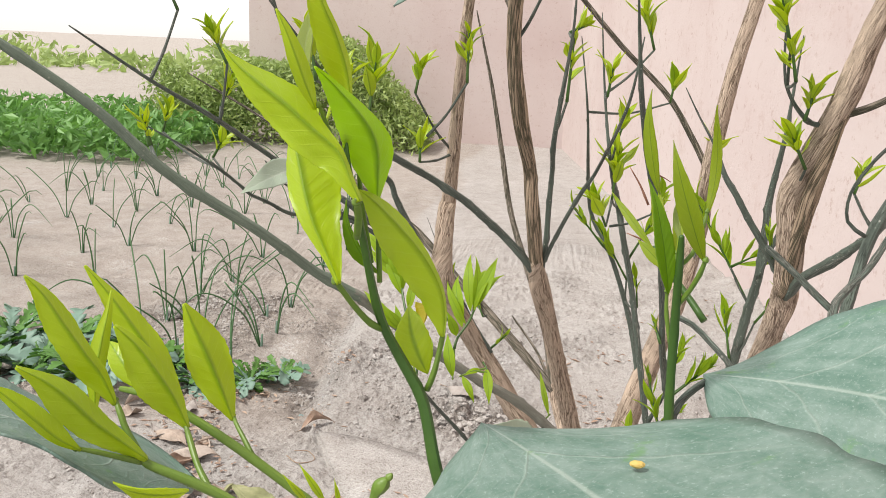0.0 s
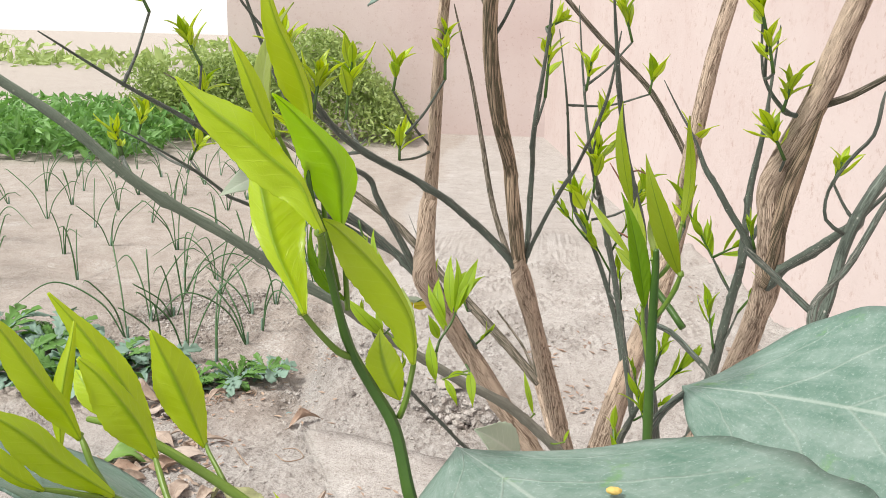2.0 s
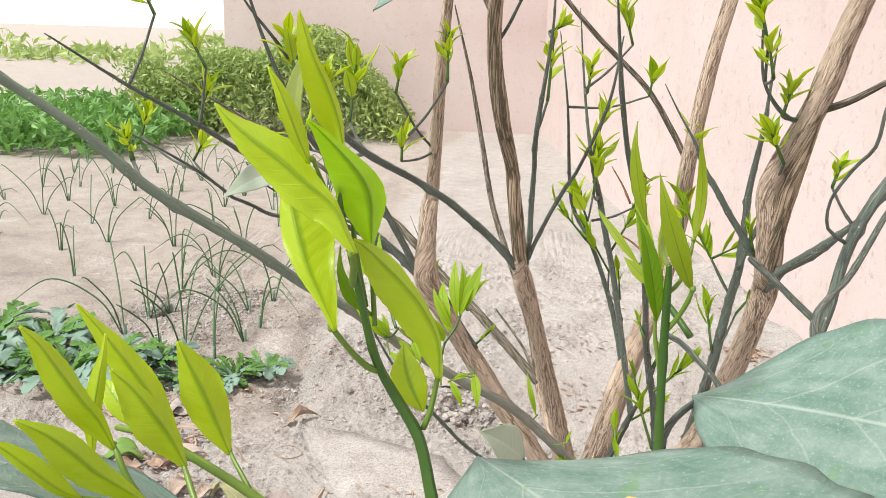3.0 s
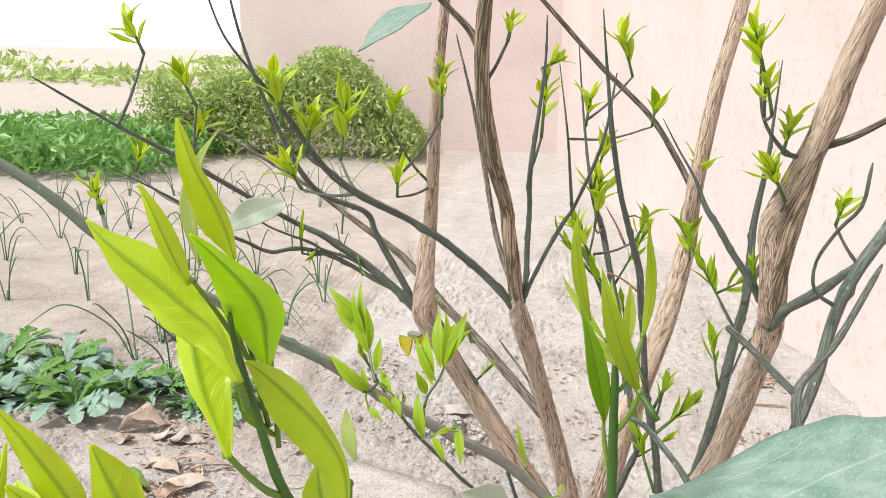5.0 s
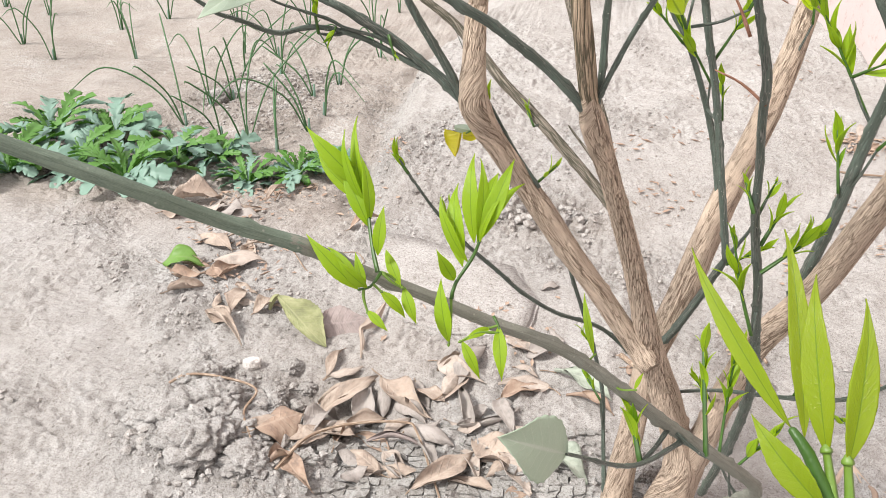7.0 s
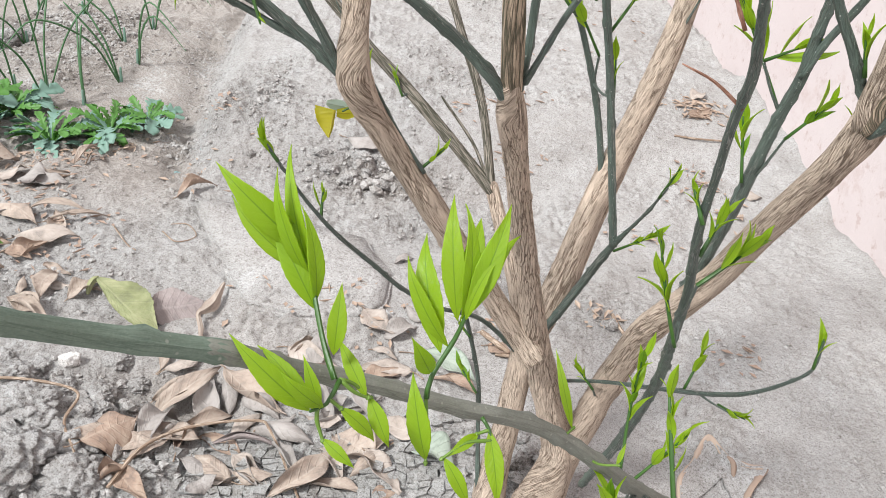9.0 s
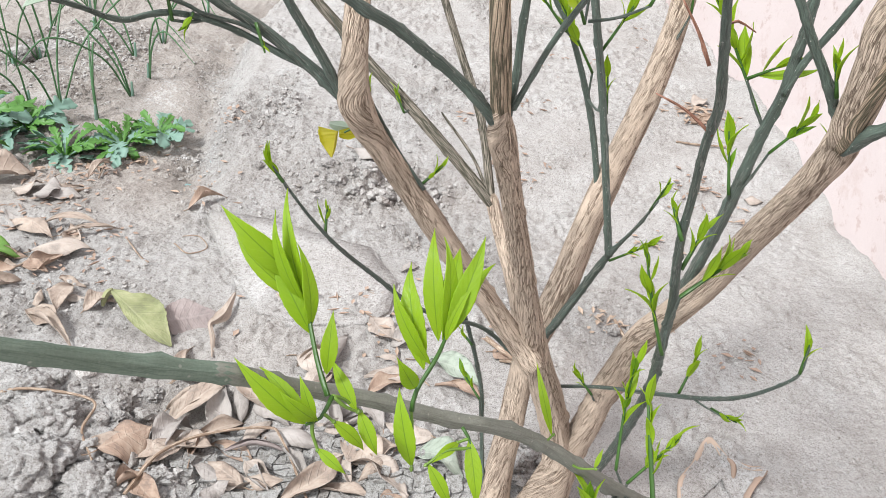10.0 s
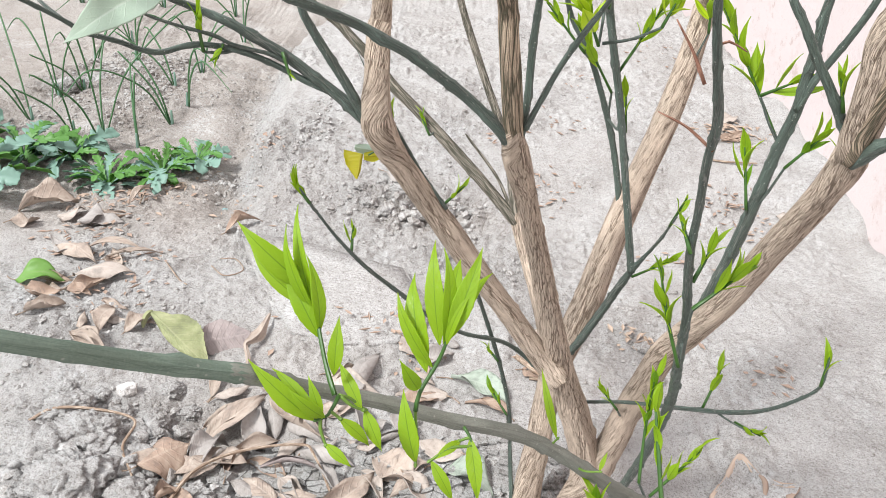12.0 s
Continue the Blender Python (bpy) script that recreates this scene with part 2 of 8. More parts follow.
    if through:
        tr = t.nodes.new("ShaderNodeBsdfTranslucent")
        lit = mixed(t, sums(t, "MULTIPLY", rib, 0.6), mixed(t, sums(t, "MULTIPLY", patch, 0.5), through, tuple(0.82 * v for v in through)), tuple(0.3 * v for v in through))
        paint(t, tr.inputs["Color"], lit, share)
        mx = node(t, "MixShader", Fac=glow)
        t.links.new(s.outputs[0], mx.inputs[1])
        t.links.new(tr.outputs[0], mx.inputs[2])
        t.links.new(mx.outputs[0], t.nodes["Material Output"].inputs["Surface"])
    return m


def dry_material(name, base, pale, dusty=0.3):
    m, t, s = material(name)
    ob = leaf_space(t)
    uv = t.nodes.new("ShaderNodeUVMap").outputs[0]
    sep = t.nodes.new("ShaderNodeSeparateXYZ")
    t.links.new(uv, sep.inputs[0])
    across = sums(t, "ABSOLUTE", sep.outputs[1], 0)
    slant = sums(t, "SUBTRACT", sums(t, "MULTIPLY", sep.outputs[0], 8), sums(t, "MULTIPLY", across, 1.7))
    side = ramp(t, sums(t, "PINGPONG", slant, 0.5), [(0.0, (1, 1, 1)), (0.1, (0, 0, 0))])
    rib = ramp(t, across, [(0.03, (1, 1, 1)), (0.08, (0, 0, 0))])
    n = noise_at(t, ob, 3.5, 7, 0.68)
    c = ramp(t, n, [(0.32, tuple(0.5 * v for v in base)), (0.48, base), (0.72, pale)])
    c = mixed(t, sums(t, "MULTIPLY", sums(t, "MAXIMUM", sums(t, "MULTIPLY", side, 0.4), rib), 0.4), c, pale)
    powder = noise_at(t, ob, 22, 7, 0.75)
    c = mixed(t, sums(t, "MULTIPLY", powder, dusty), c, (0.50, 0.465, 0.44))
    paint(t, s.inputs["Base Color"], c)
    s.inputs["Roughness"].default_value = 0.75
    bump(t, s, sums(t, "ADD", sums(t, "MULTIPLY", side, 0.22), noise_at(t, ob, 9, 6, 0.65)), 0.7, 0.004)
    return m


def plain_leaf_material(name, a, b, through, rough=0.5):
    m, t, s = material(name)
    ob = t.nodes.new("ShaderNodeTexCoord").outputs["Object"]
    isl = t.nodes.new("ShaderNodeNewGeometry").outputs["Random Per Island"]
    n = noise_at(t, ob, 12, 5, 0.6)
    c = mixed(t, n, a, b)
    c = mixed(t, isl, c, tuple(0.7 * v for v in a))
    paint(t, s.inputs["Base Color"], c)
    s.inputs["Roughness"].default_value = rough
    tr = t.nodes.new("ShaderNodeBsdfTranslucent")
    tr.inputs["Color"].default_value = (*(PIGMENT * v for v in through), 1)
    mx = node(t, "MixShader", Fac=0.3)
    t.links.new(s.outputs[0], mx.inputs[1])
    t.links.new(tr.outputs[0], mx.inputs[2])
    t.links.new(mx.outputs[0], t.nodes["Material Output"].inputs["Surface"])
    return m


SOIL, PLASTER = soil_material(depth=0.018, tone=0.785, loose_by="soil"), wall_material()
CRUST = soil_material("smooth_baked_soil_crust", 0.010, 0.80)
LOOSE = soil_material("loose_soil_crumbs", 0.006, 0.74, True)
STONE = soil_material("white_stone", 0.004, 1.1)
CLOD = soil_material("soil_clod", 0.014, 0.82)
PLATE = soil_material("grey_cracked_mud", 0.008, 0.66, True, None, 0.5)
CYAN = dry_material("faded_cyan_plastic_film", (0.30, 0.52, 0.53), (0.45, 0.66, 0.66), 0.2)
CRUMB = soil_material("soil_crumb", 0.008, 0.72)
BARK = bark_material("tan_fissured_bark", (0.75, 0.60, 0.475), (0.31, 0.225, 0.165), 15, (0.0, 0.06), 1.0, None, 500, 0.50, 0.13)
STRIPED = bark_material("green_bark_split_by_tan_stripes", (0.53, 0.41, 0.30), (0.16, 0.145, 0.095), 20, (0.02, 0.13), 0.9, None, 380, 0.47, 0.6)
GREYBARK = bark_material("grey_young_bark", (0.40, 0.35, 0.29), (0.115, 0.11, 0.08), 18, (0.05, 0.18), 0.8, (0.5, 0.46, 0.40), 520, 0.50, 0.6)
GREEN = bark_material("dark_green_twig_bark", (0.115, 0.150, 0.124), (0.30, 0.31, 0.275), 16, (0.0, 0.07), 0.9, (0.62, 0.61, 0.56), 420, 0.44, 0.9, 0.45)
DEADTWIG = bark_material("dead_reddish_twig", (0.45, 0.24, 0.17), (0.25, 0.12, 0.08), 8)
STRAW = bark_material("dry_straw_stalk", (0.58, 0.46, 0.36), (0.36, 0.26, 0.19), 8)
SHOOT = shoot_material("fresh_green_stem", (0.028, 0.09, 0.008), (0.06, 0.15, 0.014))
TENDER = shoot_material("tender_yellow_green_stem", (0.11, 0.21, 0.02), (0.21, 0.33, 0.05))
YOUNG = leaf_material("young_yellow_green_leaf", (0.45, 0.60, 0.02), (0.54, 0.68, 0.06), (0.84, 0.95, 0.02), midrib=(0.20, 0.40, 0.012), rough=0.34, veins=10, glow=0.5, rib_width=(0.03, 0.19), coat=0.35)
FRESHYOUNG = leaf_material("fresh_green_young_leaf", (0.40, 0.62, 0.015), (0.46, 0.66, 0.05), (0.74, 1.0, 0.015), midrib=(0.08, 0.26, 0.01), rough=0.34, veins=10, glow=0.6, rib_width=(0.03, 0.19), coat=0.35)
LIMEYOUNG = leaf_material("shaded_lime_green_young_leaf", (0.46, 0.60, 0.05), (0.52, 0.65, 0.10), (0.82, 0.96, 0.05), midrib=(0.24, 0.42, 0.02), rough=0.34, veins=10, glow=0.6, rib_width=(0.03, 0.19), coat=0.35)
DEEPYOUNG = leaf_material("deep_yellow_green_leaf", (0.28, 0.38, 0.012), (0.36, 0.46, 0.035), (0.58, 0.67, 0.012), midrib=(0.15, 0.28, 0.01), rough=0.36, veins=10, glow=0.42)
MIDYOUNG = leaf_material("green_young_leaf", (0.32, 0.475, 0.013), (0.40, 0.55, 0.05), (0.63, 0.82, 0.02), midrib=(0.18, 0.36, 0.015), rough=0.36, veins=9, glow=0.5)
BOUGH = bark_material("grey_brown_bough_bark", (0.27, 0.275, 0.235), (0.19, 0.195, 0.16), 20, (0.0, 0.1), 0.3, (0.40, 0.39, 0.34), 520, 0.42, 0.35)
# Blue-green bark, lighter than GREEN: the lit bough's sheen is put into the colour.
BOUGHGREEN = bark_material("smooth_blue_green_bark", (0.19, 0.24, 0.19), (0.14, 0.185, 0.145), 20, (0.0, 0.1), 0.3, (0.38, 0.39, 0.34), 520, 0.42, 0.35)
PALEOLD = leaf_material("pale_underside_leaf", (0.46, 0.54, 0.44), (0.55, 0.62, 0.52), (0.4, 0.55, 0.3), glow=0.2)
PALEYOUNG = leaf_material("pale_young_leaf", (0.42, 0.52, 0.16), (0.5, 0.6, 0.25), (0.6, 0.7, 0.2))
DARKYOUNG = leaf_material("deeper_green_young_leaf", (0.19, 0.36, 0.012), (0.11, 0.26, 0.01), (0.48, 0.70, 0.02))
OLD = leaf_material("old_blue_green_dusty_leaf", (0.078, 0.20, 0.145), (0.50, 0.59, 0.53), (0.12, 0.3, 0.12), None, 0.5, (0.36, 0.46, 0.43), 6, 0.5, (0.14, 0.32, 0.11), 0.12, (0.008, 0.022), 0.035)
YELLOW = leaf_material("yellowed_leaf", (0.55, 0.50, 0.02), (0.5, 0.35, 0.03), (0.8, 0.75, 0.03), spots=(0.35, 0.22, 0.03))
GRAIN = dry_material("pale_yellow_grain", (0.62, 0.43, 0.09), (0.74, 0.56, 0.20), 0.05)
OLIVE = dry_material("olive_dried_leaf", (0.23, 0.25, 0.09), (0.40, 0.40, 0.20), 0.2)
RIM = dry_material("sun_bleached_leaf_rim", (0.48, 0.34, 0.255), (0.60, 0.47, 0.37), 0.1)
MAUVE = dry_material("mauve_brown_dried_leaf", (0.27, 0.20, 0.19), (0.42, 0.345, 0.325), 0.5)
TAN = dry_material("tan_dried_leaf", (0.45, 0.34, 0.265), (0.62, 0.52, 0.43), 0.35)
RUSSET = dry_material("russet_dried_leaf", (0.40, 0.26, 0.18), (0.58, 0.45, 0.34), 0.3)
DUSTY = dry_material("dust_grey_dried_leaf", (0.38, 0.335, 0.305), (0.52, 0.47, 0.44), 0.55)
PALE = dry_material("pale_bleached_leaf", (0.49, 0.40, 0.335), (0.64, 0.55, 0.485), 0.35)
PALEGREEN = dry_material("pale_grey_green_fallen_leaf", (0.36, 0.43, 0.34), (0.50, 0.55, 0.46), 0.35)
LIME = leaf_material("fallen_lime_green_leaf", (0.28, 0.50, 0.12), (0.4, 0.6, 0.2), (0.3, 0.5, 0.1))
WEED = plain_leaf_material("weed_leaf", (0.12, 0.34, 0.05), (0.27, 0.50, 0.13), (0.3, 0.6, 0.08))
WEEDPALE = plain_leaf_material("bluish_weed_leaf", (0.30, 0.50, 0.40), (0.48, 0.68, 0.58), (0.28, 0.56, 0.26))
ONION = plain_leaf_material("onion_green_blade", (0.10, 0.25, 0.10), (0.22, 0.38, 0.2), (0.15, 0.4, 0.1))
HEDGE = plain_leaf_material("hedge_leaf", (0.33, 0.47, 0.15), (0.55, 0.67, 0.26), (0.55, 0.75, 0.2))
CROP = plain_leaf_material("bright_crop_leaf", (0.17, 0.41, 0.10), (0.30, 0.56, 0.18), (0.25, 0.55, 0.1))


# ---- helpers for building ----
def from_data(name, verts, faces, mat, uvs=None, smooth=True):
    me = bpy.data.meshes.new(name)
    me.from_pydata([tuple(v) for v in verts], [], faces)
    if uvs is not None:
        layer = me.uv_layers.new(name="UVMap")
        idx = np.empty(len(me.loops), dtype=np.int32)
        me.loops.foreach_get("vertex_index", idx)
        layer.data.foreach_set("uv", np.asarray(uvs, dtype=np.float32)[idx].ravel())
    if smooth:
        me.polygons.foreach_set("use_smooth", [True] * len(me.polygons))
    me.materials.append(mat)
    me.update()
    return me


def glide(points, step):
    """Points along a smooth curve (Catmull-Rom) through rows of numbers."""
    p = np.asarray(points, float)
    p = np.vstack([2 * p[0] - p[1], p, 2 * p[-1] - p[-2]])
    rows = []
    for i in range(1, len(p) - 2):
        n = max(2, int(np.linalg.norm(p[i + 1, :3] - p[i, :3]) / step))
        for k in range(n):
            u = k / n
            a, b, c, d = p[i - 1], p[i], p[i + 1], p[i + 2]
            rows.append(0.5 * (2 * b + (c - a) * u + (2 * a - 5 * b + 4 * c - d) * u * u + (3 * b - a - 3 * c + d) * u ** 3))
    rows.append(p[-2])
    return np.array(rows)


def tube_mesh(name, points, mat, sides=12, step=0.006, knots=0.06, node_gap=0.022, ridge=0.04):
    """A tapered round stem through points of x, y, z, radius, with swollen nodes and uneven girth."""
    rows = glide(points, step)
    d, r = rows[-1, :3] - rows[-2, :3], rows[-1, 3]
    d = d / max(np.linalg.norm(d), 1e-9)
    rows = np.vstack([rows, [np.append(rows[-1, :3] + d * r * a, r * b) for a, b in ((0.35, 0.88), (0.65, 0.62), (0.8, 0.25))]])
    rng = random.Random(int(abs(rows[0, 0] * 7919 + rows[-1, 2] * 104729) * 1000) % 99991)
    run = np.concatenate([[0], np.cumsum(np.linalg.norm(np.diff(rows[:, :3], axis=0), axis=1))])
    old = 0.0 if name in ("trunk", "limb") else 0.5
    bud = 0.0 if knots < 0.03 else (0.28 if knots > 0.07 else 0.12)
    verts, uvs, faces = [], [], []
    side = Vector((0.37, -0.6, 0.71))
    phase = [rng.uniform(0, 6.28) for _ in range(4)]
    for i, (x, y, z, r) in enumerate(rows):
        ahead = Vector(rows[min(i + 1, len(rows) - 1), :3] - rows[max(i - 1, 0), :3]).normalized()
        side = (side - ahead * side.dot(ahead)).normalized()
        over = ahead.cross(side)
        near = (run[i] / node_gap + 0.3 * math.sin(run[i] * 70)) % 1.0
        swell = 1 + knots * math.exp(-((near - 0.5) / 0.09) ** 2)
        for k in range(sides + 1):
            a = 2 * math.pi * (k % sides) / sides
            rr = max(r, 2e-4) * swell * (1 + ridge * math.sin(3 * a + phase[0] + run[i] * 16) + 0.6 * ridge * math.sin(5 * a + phase[1] - run[i] * 27))
            rr *= 1 + bud * max(0, math.cos(a - phase[2] - 2.4 * int(run[i] / node_gap + 0.3 * math.sin(run[i] * 70)))) ** 3 * math.exp(-((near - 0.5) * node_gap / 0.0022) ** 2)
            verts.append(Vector((x, y, z)) + (side * math.cos(a) + over * math.sin(a)) * rr)
            uvs.append((k / sides * 2 * math.pi * r, run[i] + old))
    w = sides + 1
    for i in range(len(rows) - 1):
        for k in range(sides):
            faces.append((i * w + k, i * w + k + 1, (i + 1) * w + k + 1, (i + 1) * w + k))
    faces.append(tuple(range(sides - 1, -1, -1)))
    faces.append(tuple((len(rows) - 1) * w + k for k in range(sides)))
    return from_data(name, verts, faces, mat, uvs)


def blade_mesh(name, length, width, mat, curl=0.1, fold=0.15, twist=0.0, belly=0.45, tip=0.12, rows=14, thick=0.00035, wave=0.03, seed=0, rib=0.0006, pucker=0.0, bend=0.0, roll=0.0, halves=(1.0, 1.0), veins=10, hook=0.0, fine=False):
    """A leaf along +x, its face up: two skins with a rim between, folded at a raised midrib, curled and twisted.
    halves: how wide its right and left halves are; pucker: how far the blade bulges between its side veins; hook: how far the tip bends back."""
    rng = random.Random(seed)
    cols = [-1, -0.72, -0.38, -0.1, 0, 0.1, 0.38, 0.72, 1]
    if fine:
        cols = [-1, -0.9, -0.76, -0.6, -0.44, -0.28, -0.15, -0.06, 0, 0.06, 0.15, 0.28, 0.44, 0.6, 0.76, 0.9, 1]
    ph = [rng.uniform(0, 6.28) for _ in range(3)]
    top, uv = [], []
    for i in range(rows + 1):
        u = i / rows
        g = (u / belly) if u < belly else (1 - u) / (1 - belly)
        w = width / 2 * (math.sin(min(g, 1) * math.pi / 2) ** (0.9 if u < belly else 1.45) * (1 - tip) + tip * (1 - abs(2 * u - 1) ** 6) * 0.6 + 0.01)
        lift = -curl * length * (2 * u - 1) ** 2 + curl * length - hook * length * max(0.0, (u - 0.72) / 0.28) ** 2
        turn = radians(twist) * (u - 0.3)
        for v in cols:
            side = halves[1] if v > 0 else halves[0]
            notch = 1 + (0.022 * math.sin(58 * u + ph[1]) if fine and abs(v) == 1 else 0)
            y, z = v * w * side * notch, 0.0
            if roll:
                bow = roll * (0.5 + 0.8 * math.sin(2.2 * u + ph[0]) ** 2)
                y, z = math.sin(v * bow) / bow * w * side, abs(1 - math.cos(v * bow)) / bow * w
            z += fold * w * side * (abs(v) ** 1.25) + wave * width * math.sin(7 * u + ph[0] + (1.5 if v > 0 else 0)) * v * v
            z += wave * 0.5 * width * math.sin(15 * u + ph[1]) * v ** 4
            if fine:
                cell = abs(math.sin(math.pi * (veins * u - 1.7 * abs(v))))
                z += pucker * width * (cell ** 0.7 - 0.6) * abs(v) ** 0.6 * (1.12 - abs(v)) * min(1, 5 * (1 - u), 6 * u)
            else:
                z += pucker * width * math.sin(10 * math.pi * (u - 0.16 * abs(v)) + ph[2]) * abs(v) * (1.15 - abs(v))
            y, z = y * math.cos(turn) - z * math.sin(turn), y * math.sin(turn) + z * math.cos(turn)
            top.append((u * length, y + bend * length * math.sin(math.pi * u), z + lift))
            uv.append((u, v))
    n, c = len(top), len(cols)
    verts = top + [(x, y, z - thick - (rib * (1 - 0.7 * q[0]) if abs(q[1]) < 0.05 else 0)) for (x, y, z), q in zip(top, uv)]
    faces = []
    for i in range(rows):
        for k in range(c - 1):
            a = i * c + k
            faces.append((a, a + 1, a + c + 1, a + c)[::-1])
            faces.append((a + n, a + 1 + n, a + c + 1 + n, a + c + n))
        for k in (0, c - 1):
            a = i * c + k
            q = (a, a + c, a + c + n, a + n)
            faces.append(q if k == c - 1 else q[::-1])
    for i in (0, rows):
        for k in range(c - 1):
            a = i * c + k
            q = (a, a + 1, a + 1 + n, a + n)
            faces.append(q if i == 0 else q[::-1])
    return from_data(name, verts, faces, mat, uv + uv)


def frame_along(base, tip, face):
    x = (Vector(tip) - Vector(base)).normalized()
    z = Vector(face)
    z = (z - x * z.dot(x)).normalized()
    y = z.cross(x)
    m = Matrix((x, y, z)).transposed().to_4x4()
    m.translation = Vector(base)
    return m


def child(name, me, parent, label=""):
    ob = new(name, me)
    ob.parent = parent
    return tagged(ob, label)


TABLES = {}


def lattice_noise(x, y, cell, seed):
    """Smooth random relief over arrays x and y, in -1 to 1."""
    if seed not in TABLES:
        TABLES[seed] = np.random.RandomState(seed).uniform(-1, 1, (256, 256))
    table = TABLES[seed]
    u, v = x / cell, y / cell
    i, j = np.floor(u).astype(int), np.floor(v).astype(int)
    a, b = u - i, v - j
    a, b = a * a * (3 - 2 * a), b * b * (3 - 2 * b)
    p = lambda di, dj: table[(i + di) % 256, (j + dj) % 256]
    return (p(0, 0) * (1 - a) + p(1, 0) * a) * (1 - b) + (p(0, 1) * (1 - a) + p(1, 1) * a) * b


def step01(v, a, b):
    t = np.clip((v - a) / (b - a), 0, 1)
    return t * t * (3 - 2 * t)


def spot(x, y, x0, y0, rx, ry, power=2):
    return np.exp(-(np.abs((x - x0) / rx) ** power + np.abs((y - y0) / ry) ** power))


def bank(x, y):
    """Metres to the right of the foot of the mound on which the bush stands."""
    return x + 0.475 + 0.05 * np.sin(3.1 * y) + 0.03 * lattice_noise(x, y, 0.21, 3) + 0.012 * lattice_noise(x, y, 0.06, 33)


def crumbly(x, y):
    """How loose the soil is, from 0 (baked smooth) to 1 (all crumbs)."""
    c = 0.95 * spot(x, y, -0.47, 1.13, 0.16, 0.14, 4) + 0.95 * spot(x, y, -0.05, 1.87, 0.16, 0.06) + 0.35 * spot(x, y, -0.25, 1.95, 0.25, 0.3)
    c = c + 0.7 * spot(x, y, 0.13, 1.1, 0.1, 0.06) + 0.5 * spot(x, y, -0.55, 1.45, 0.14, 0.12) + 0.45 * spot(x, y, 0.3, 1.45, 0.10, 0.10) + 0.55 * spot(x, y, -1.0, 2.6, 0.3, 0.25)
    c = c + 0.5 * spot(x, y, -0.52, 2.35, 0.05, 0.2) - 0.6 * spot(x, y, -0.32, 1.22, 0.07, 0.06)
    c = c + 0.62 * np.clip(lattice_noise(x, y, 0.17, 15) + 0.4 * lattice_noise(x, y, 0.06, 16) - 0.05, 0, 1) * (1 - 0.7 * step01(x, 0.35, 0.6))
    return np.clip(c, 0, 1)


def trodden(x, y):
    """How far the soil is brown: the trodden path beside the mound, and spots over hollows."""
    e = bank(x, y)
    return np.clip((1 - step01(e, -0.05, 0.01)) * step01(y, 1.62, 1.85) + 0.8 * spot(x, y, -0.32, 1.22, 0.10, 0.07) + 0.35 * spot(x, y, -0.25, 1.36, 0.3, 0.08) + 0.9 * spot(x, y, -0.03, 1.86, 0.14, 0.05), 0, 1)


def relief(x, y):
    """Height of the soil at arrays x, y."""
    x, y = np.asarray(x, float), np.asarray(y, float)
    near = np.exp(-(((x + 0.4) / 1.6) ** 8 + ((y - 2.2) / 1.6) ** 8))
    edge = bank(x, y)
    h = 0.105 * (step01(edge, -0.015, 0.085) - 0.4) * step01(y, 1.72, 2.05)
    h += 0.03 * step01(edge, 0.05, 0.35) * step01(y, 1.8, 2.2)
    h -= 0.025 * np.exp(-((edge + 0.05) / 0.04) ** 2) * step01(y, 1.75, 2.0)
    h -= 0.03 * spot(x, y, 0.10, 1.11, 0.05, 0.035)
    h -= 0.055 * spot(x, y, -0.34, 1.22, 0.10, 0.08)
    h += 0.035 * spot(x, y, -0.52, 1.06, 0.12, 0.11)
    h -= 0.025 * spot(x, y, -0.06, 1.33, 0.12, 0.05)
    h -= 0.03 * spot(x, y, -0.02, 1.84, 0.12, 0.06)
    h += 0.02 * spot(x, y, 0.16, 1.06, 0.14, 0.12)
    loose = crumbly(x, y)
    lumps = 0.008 * lattice_noise(x, y, 0.12, 1) + 0.0035 * lattice_noise(x, y, 0.045, 2)
    clods = np.abs(lattice_noise(x, y, 0.032, 4)) * 0.022 + np.abs(lattice_noise(x, y, 0.0175, 5)) * 0.011 + 0.006 * lattice_noise(x, y, 0.0105, 7)
    some = np.clip(0.5 + 1.1 * lattice_noise(x, y, 0.11, 18), 0.15, 1.1)
    baked = some * (0.011 * np.abs(lattice_noise(x, 1.5 * y, 0.026, 14)) + 0.0055 * lattice_noise(x, 1.3 * y, 0.0115, 8) + 0.006 * np.abs(lattice_noise(x, y, 0.014, 19)))
    cut = 1 - 0.35 * step01(x, 0.3, 0.6)
    foot = 1.21 - (y + 1.6) * 0.0969 - x
    grit = (0.35 + 0.65 * loose) * (0.007 * np.abs(lattice_noise(x, y, 0.0085, 41)) + 0.009 * np.clip(lattice_noise(x, y, 0.013, 42) - 0.15, 0, 1)) * np.clip(0.65 + 1.2 * lattice_noise(x, y, 0.09, 43), 0.1, 1.2)
    h += grit * cut
    h += 0.035 * np.exp(-(foot / (0.05 + 0.03 * lattice_noise(x, y, 0.15, 21))) ** 2) * (0.6 + 0.6 * lattice_noise(x, y, 0.06, 22))
    return near * (h + lumps * cut + loose * clods + (1 - loose) * cut * baked) + 0.025 * lattice_noise(x, y, 0.7, 6) * np.exp(-(((x + 0.1) / 4.5) ** 4 + ((y - 1.7) / 4.5) ** 4))


def ground_z(x, y):
    return float(relief(np.array([x]), np.array([y]))[0])


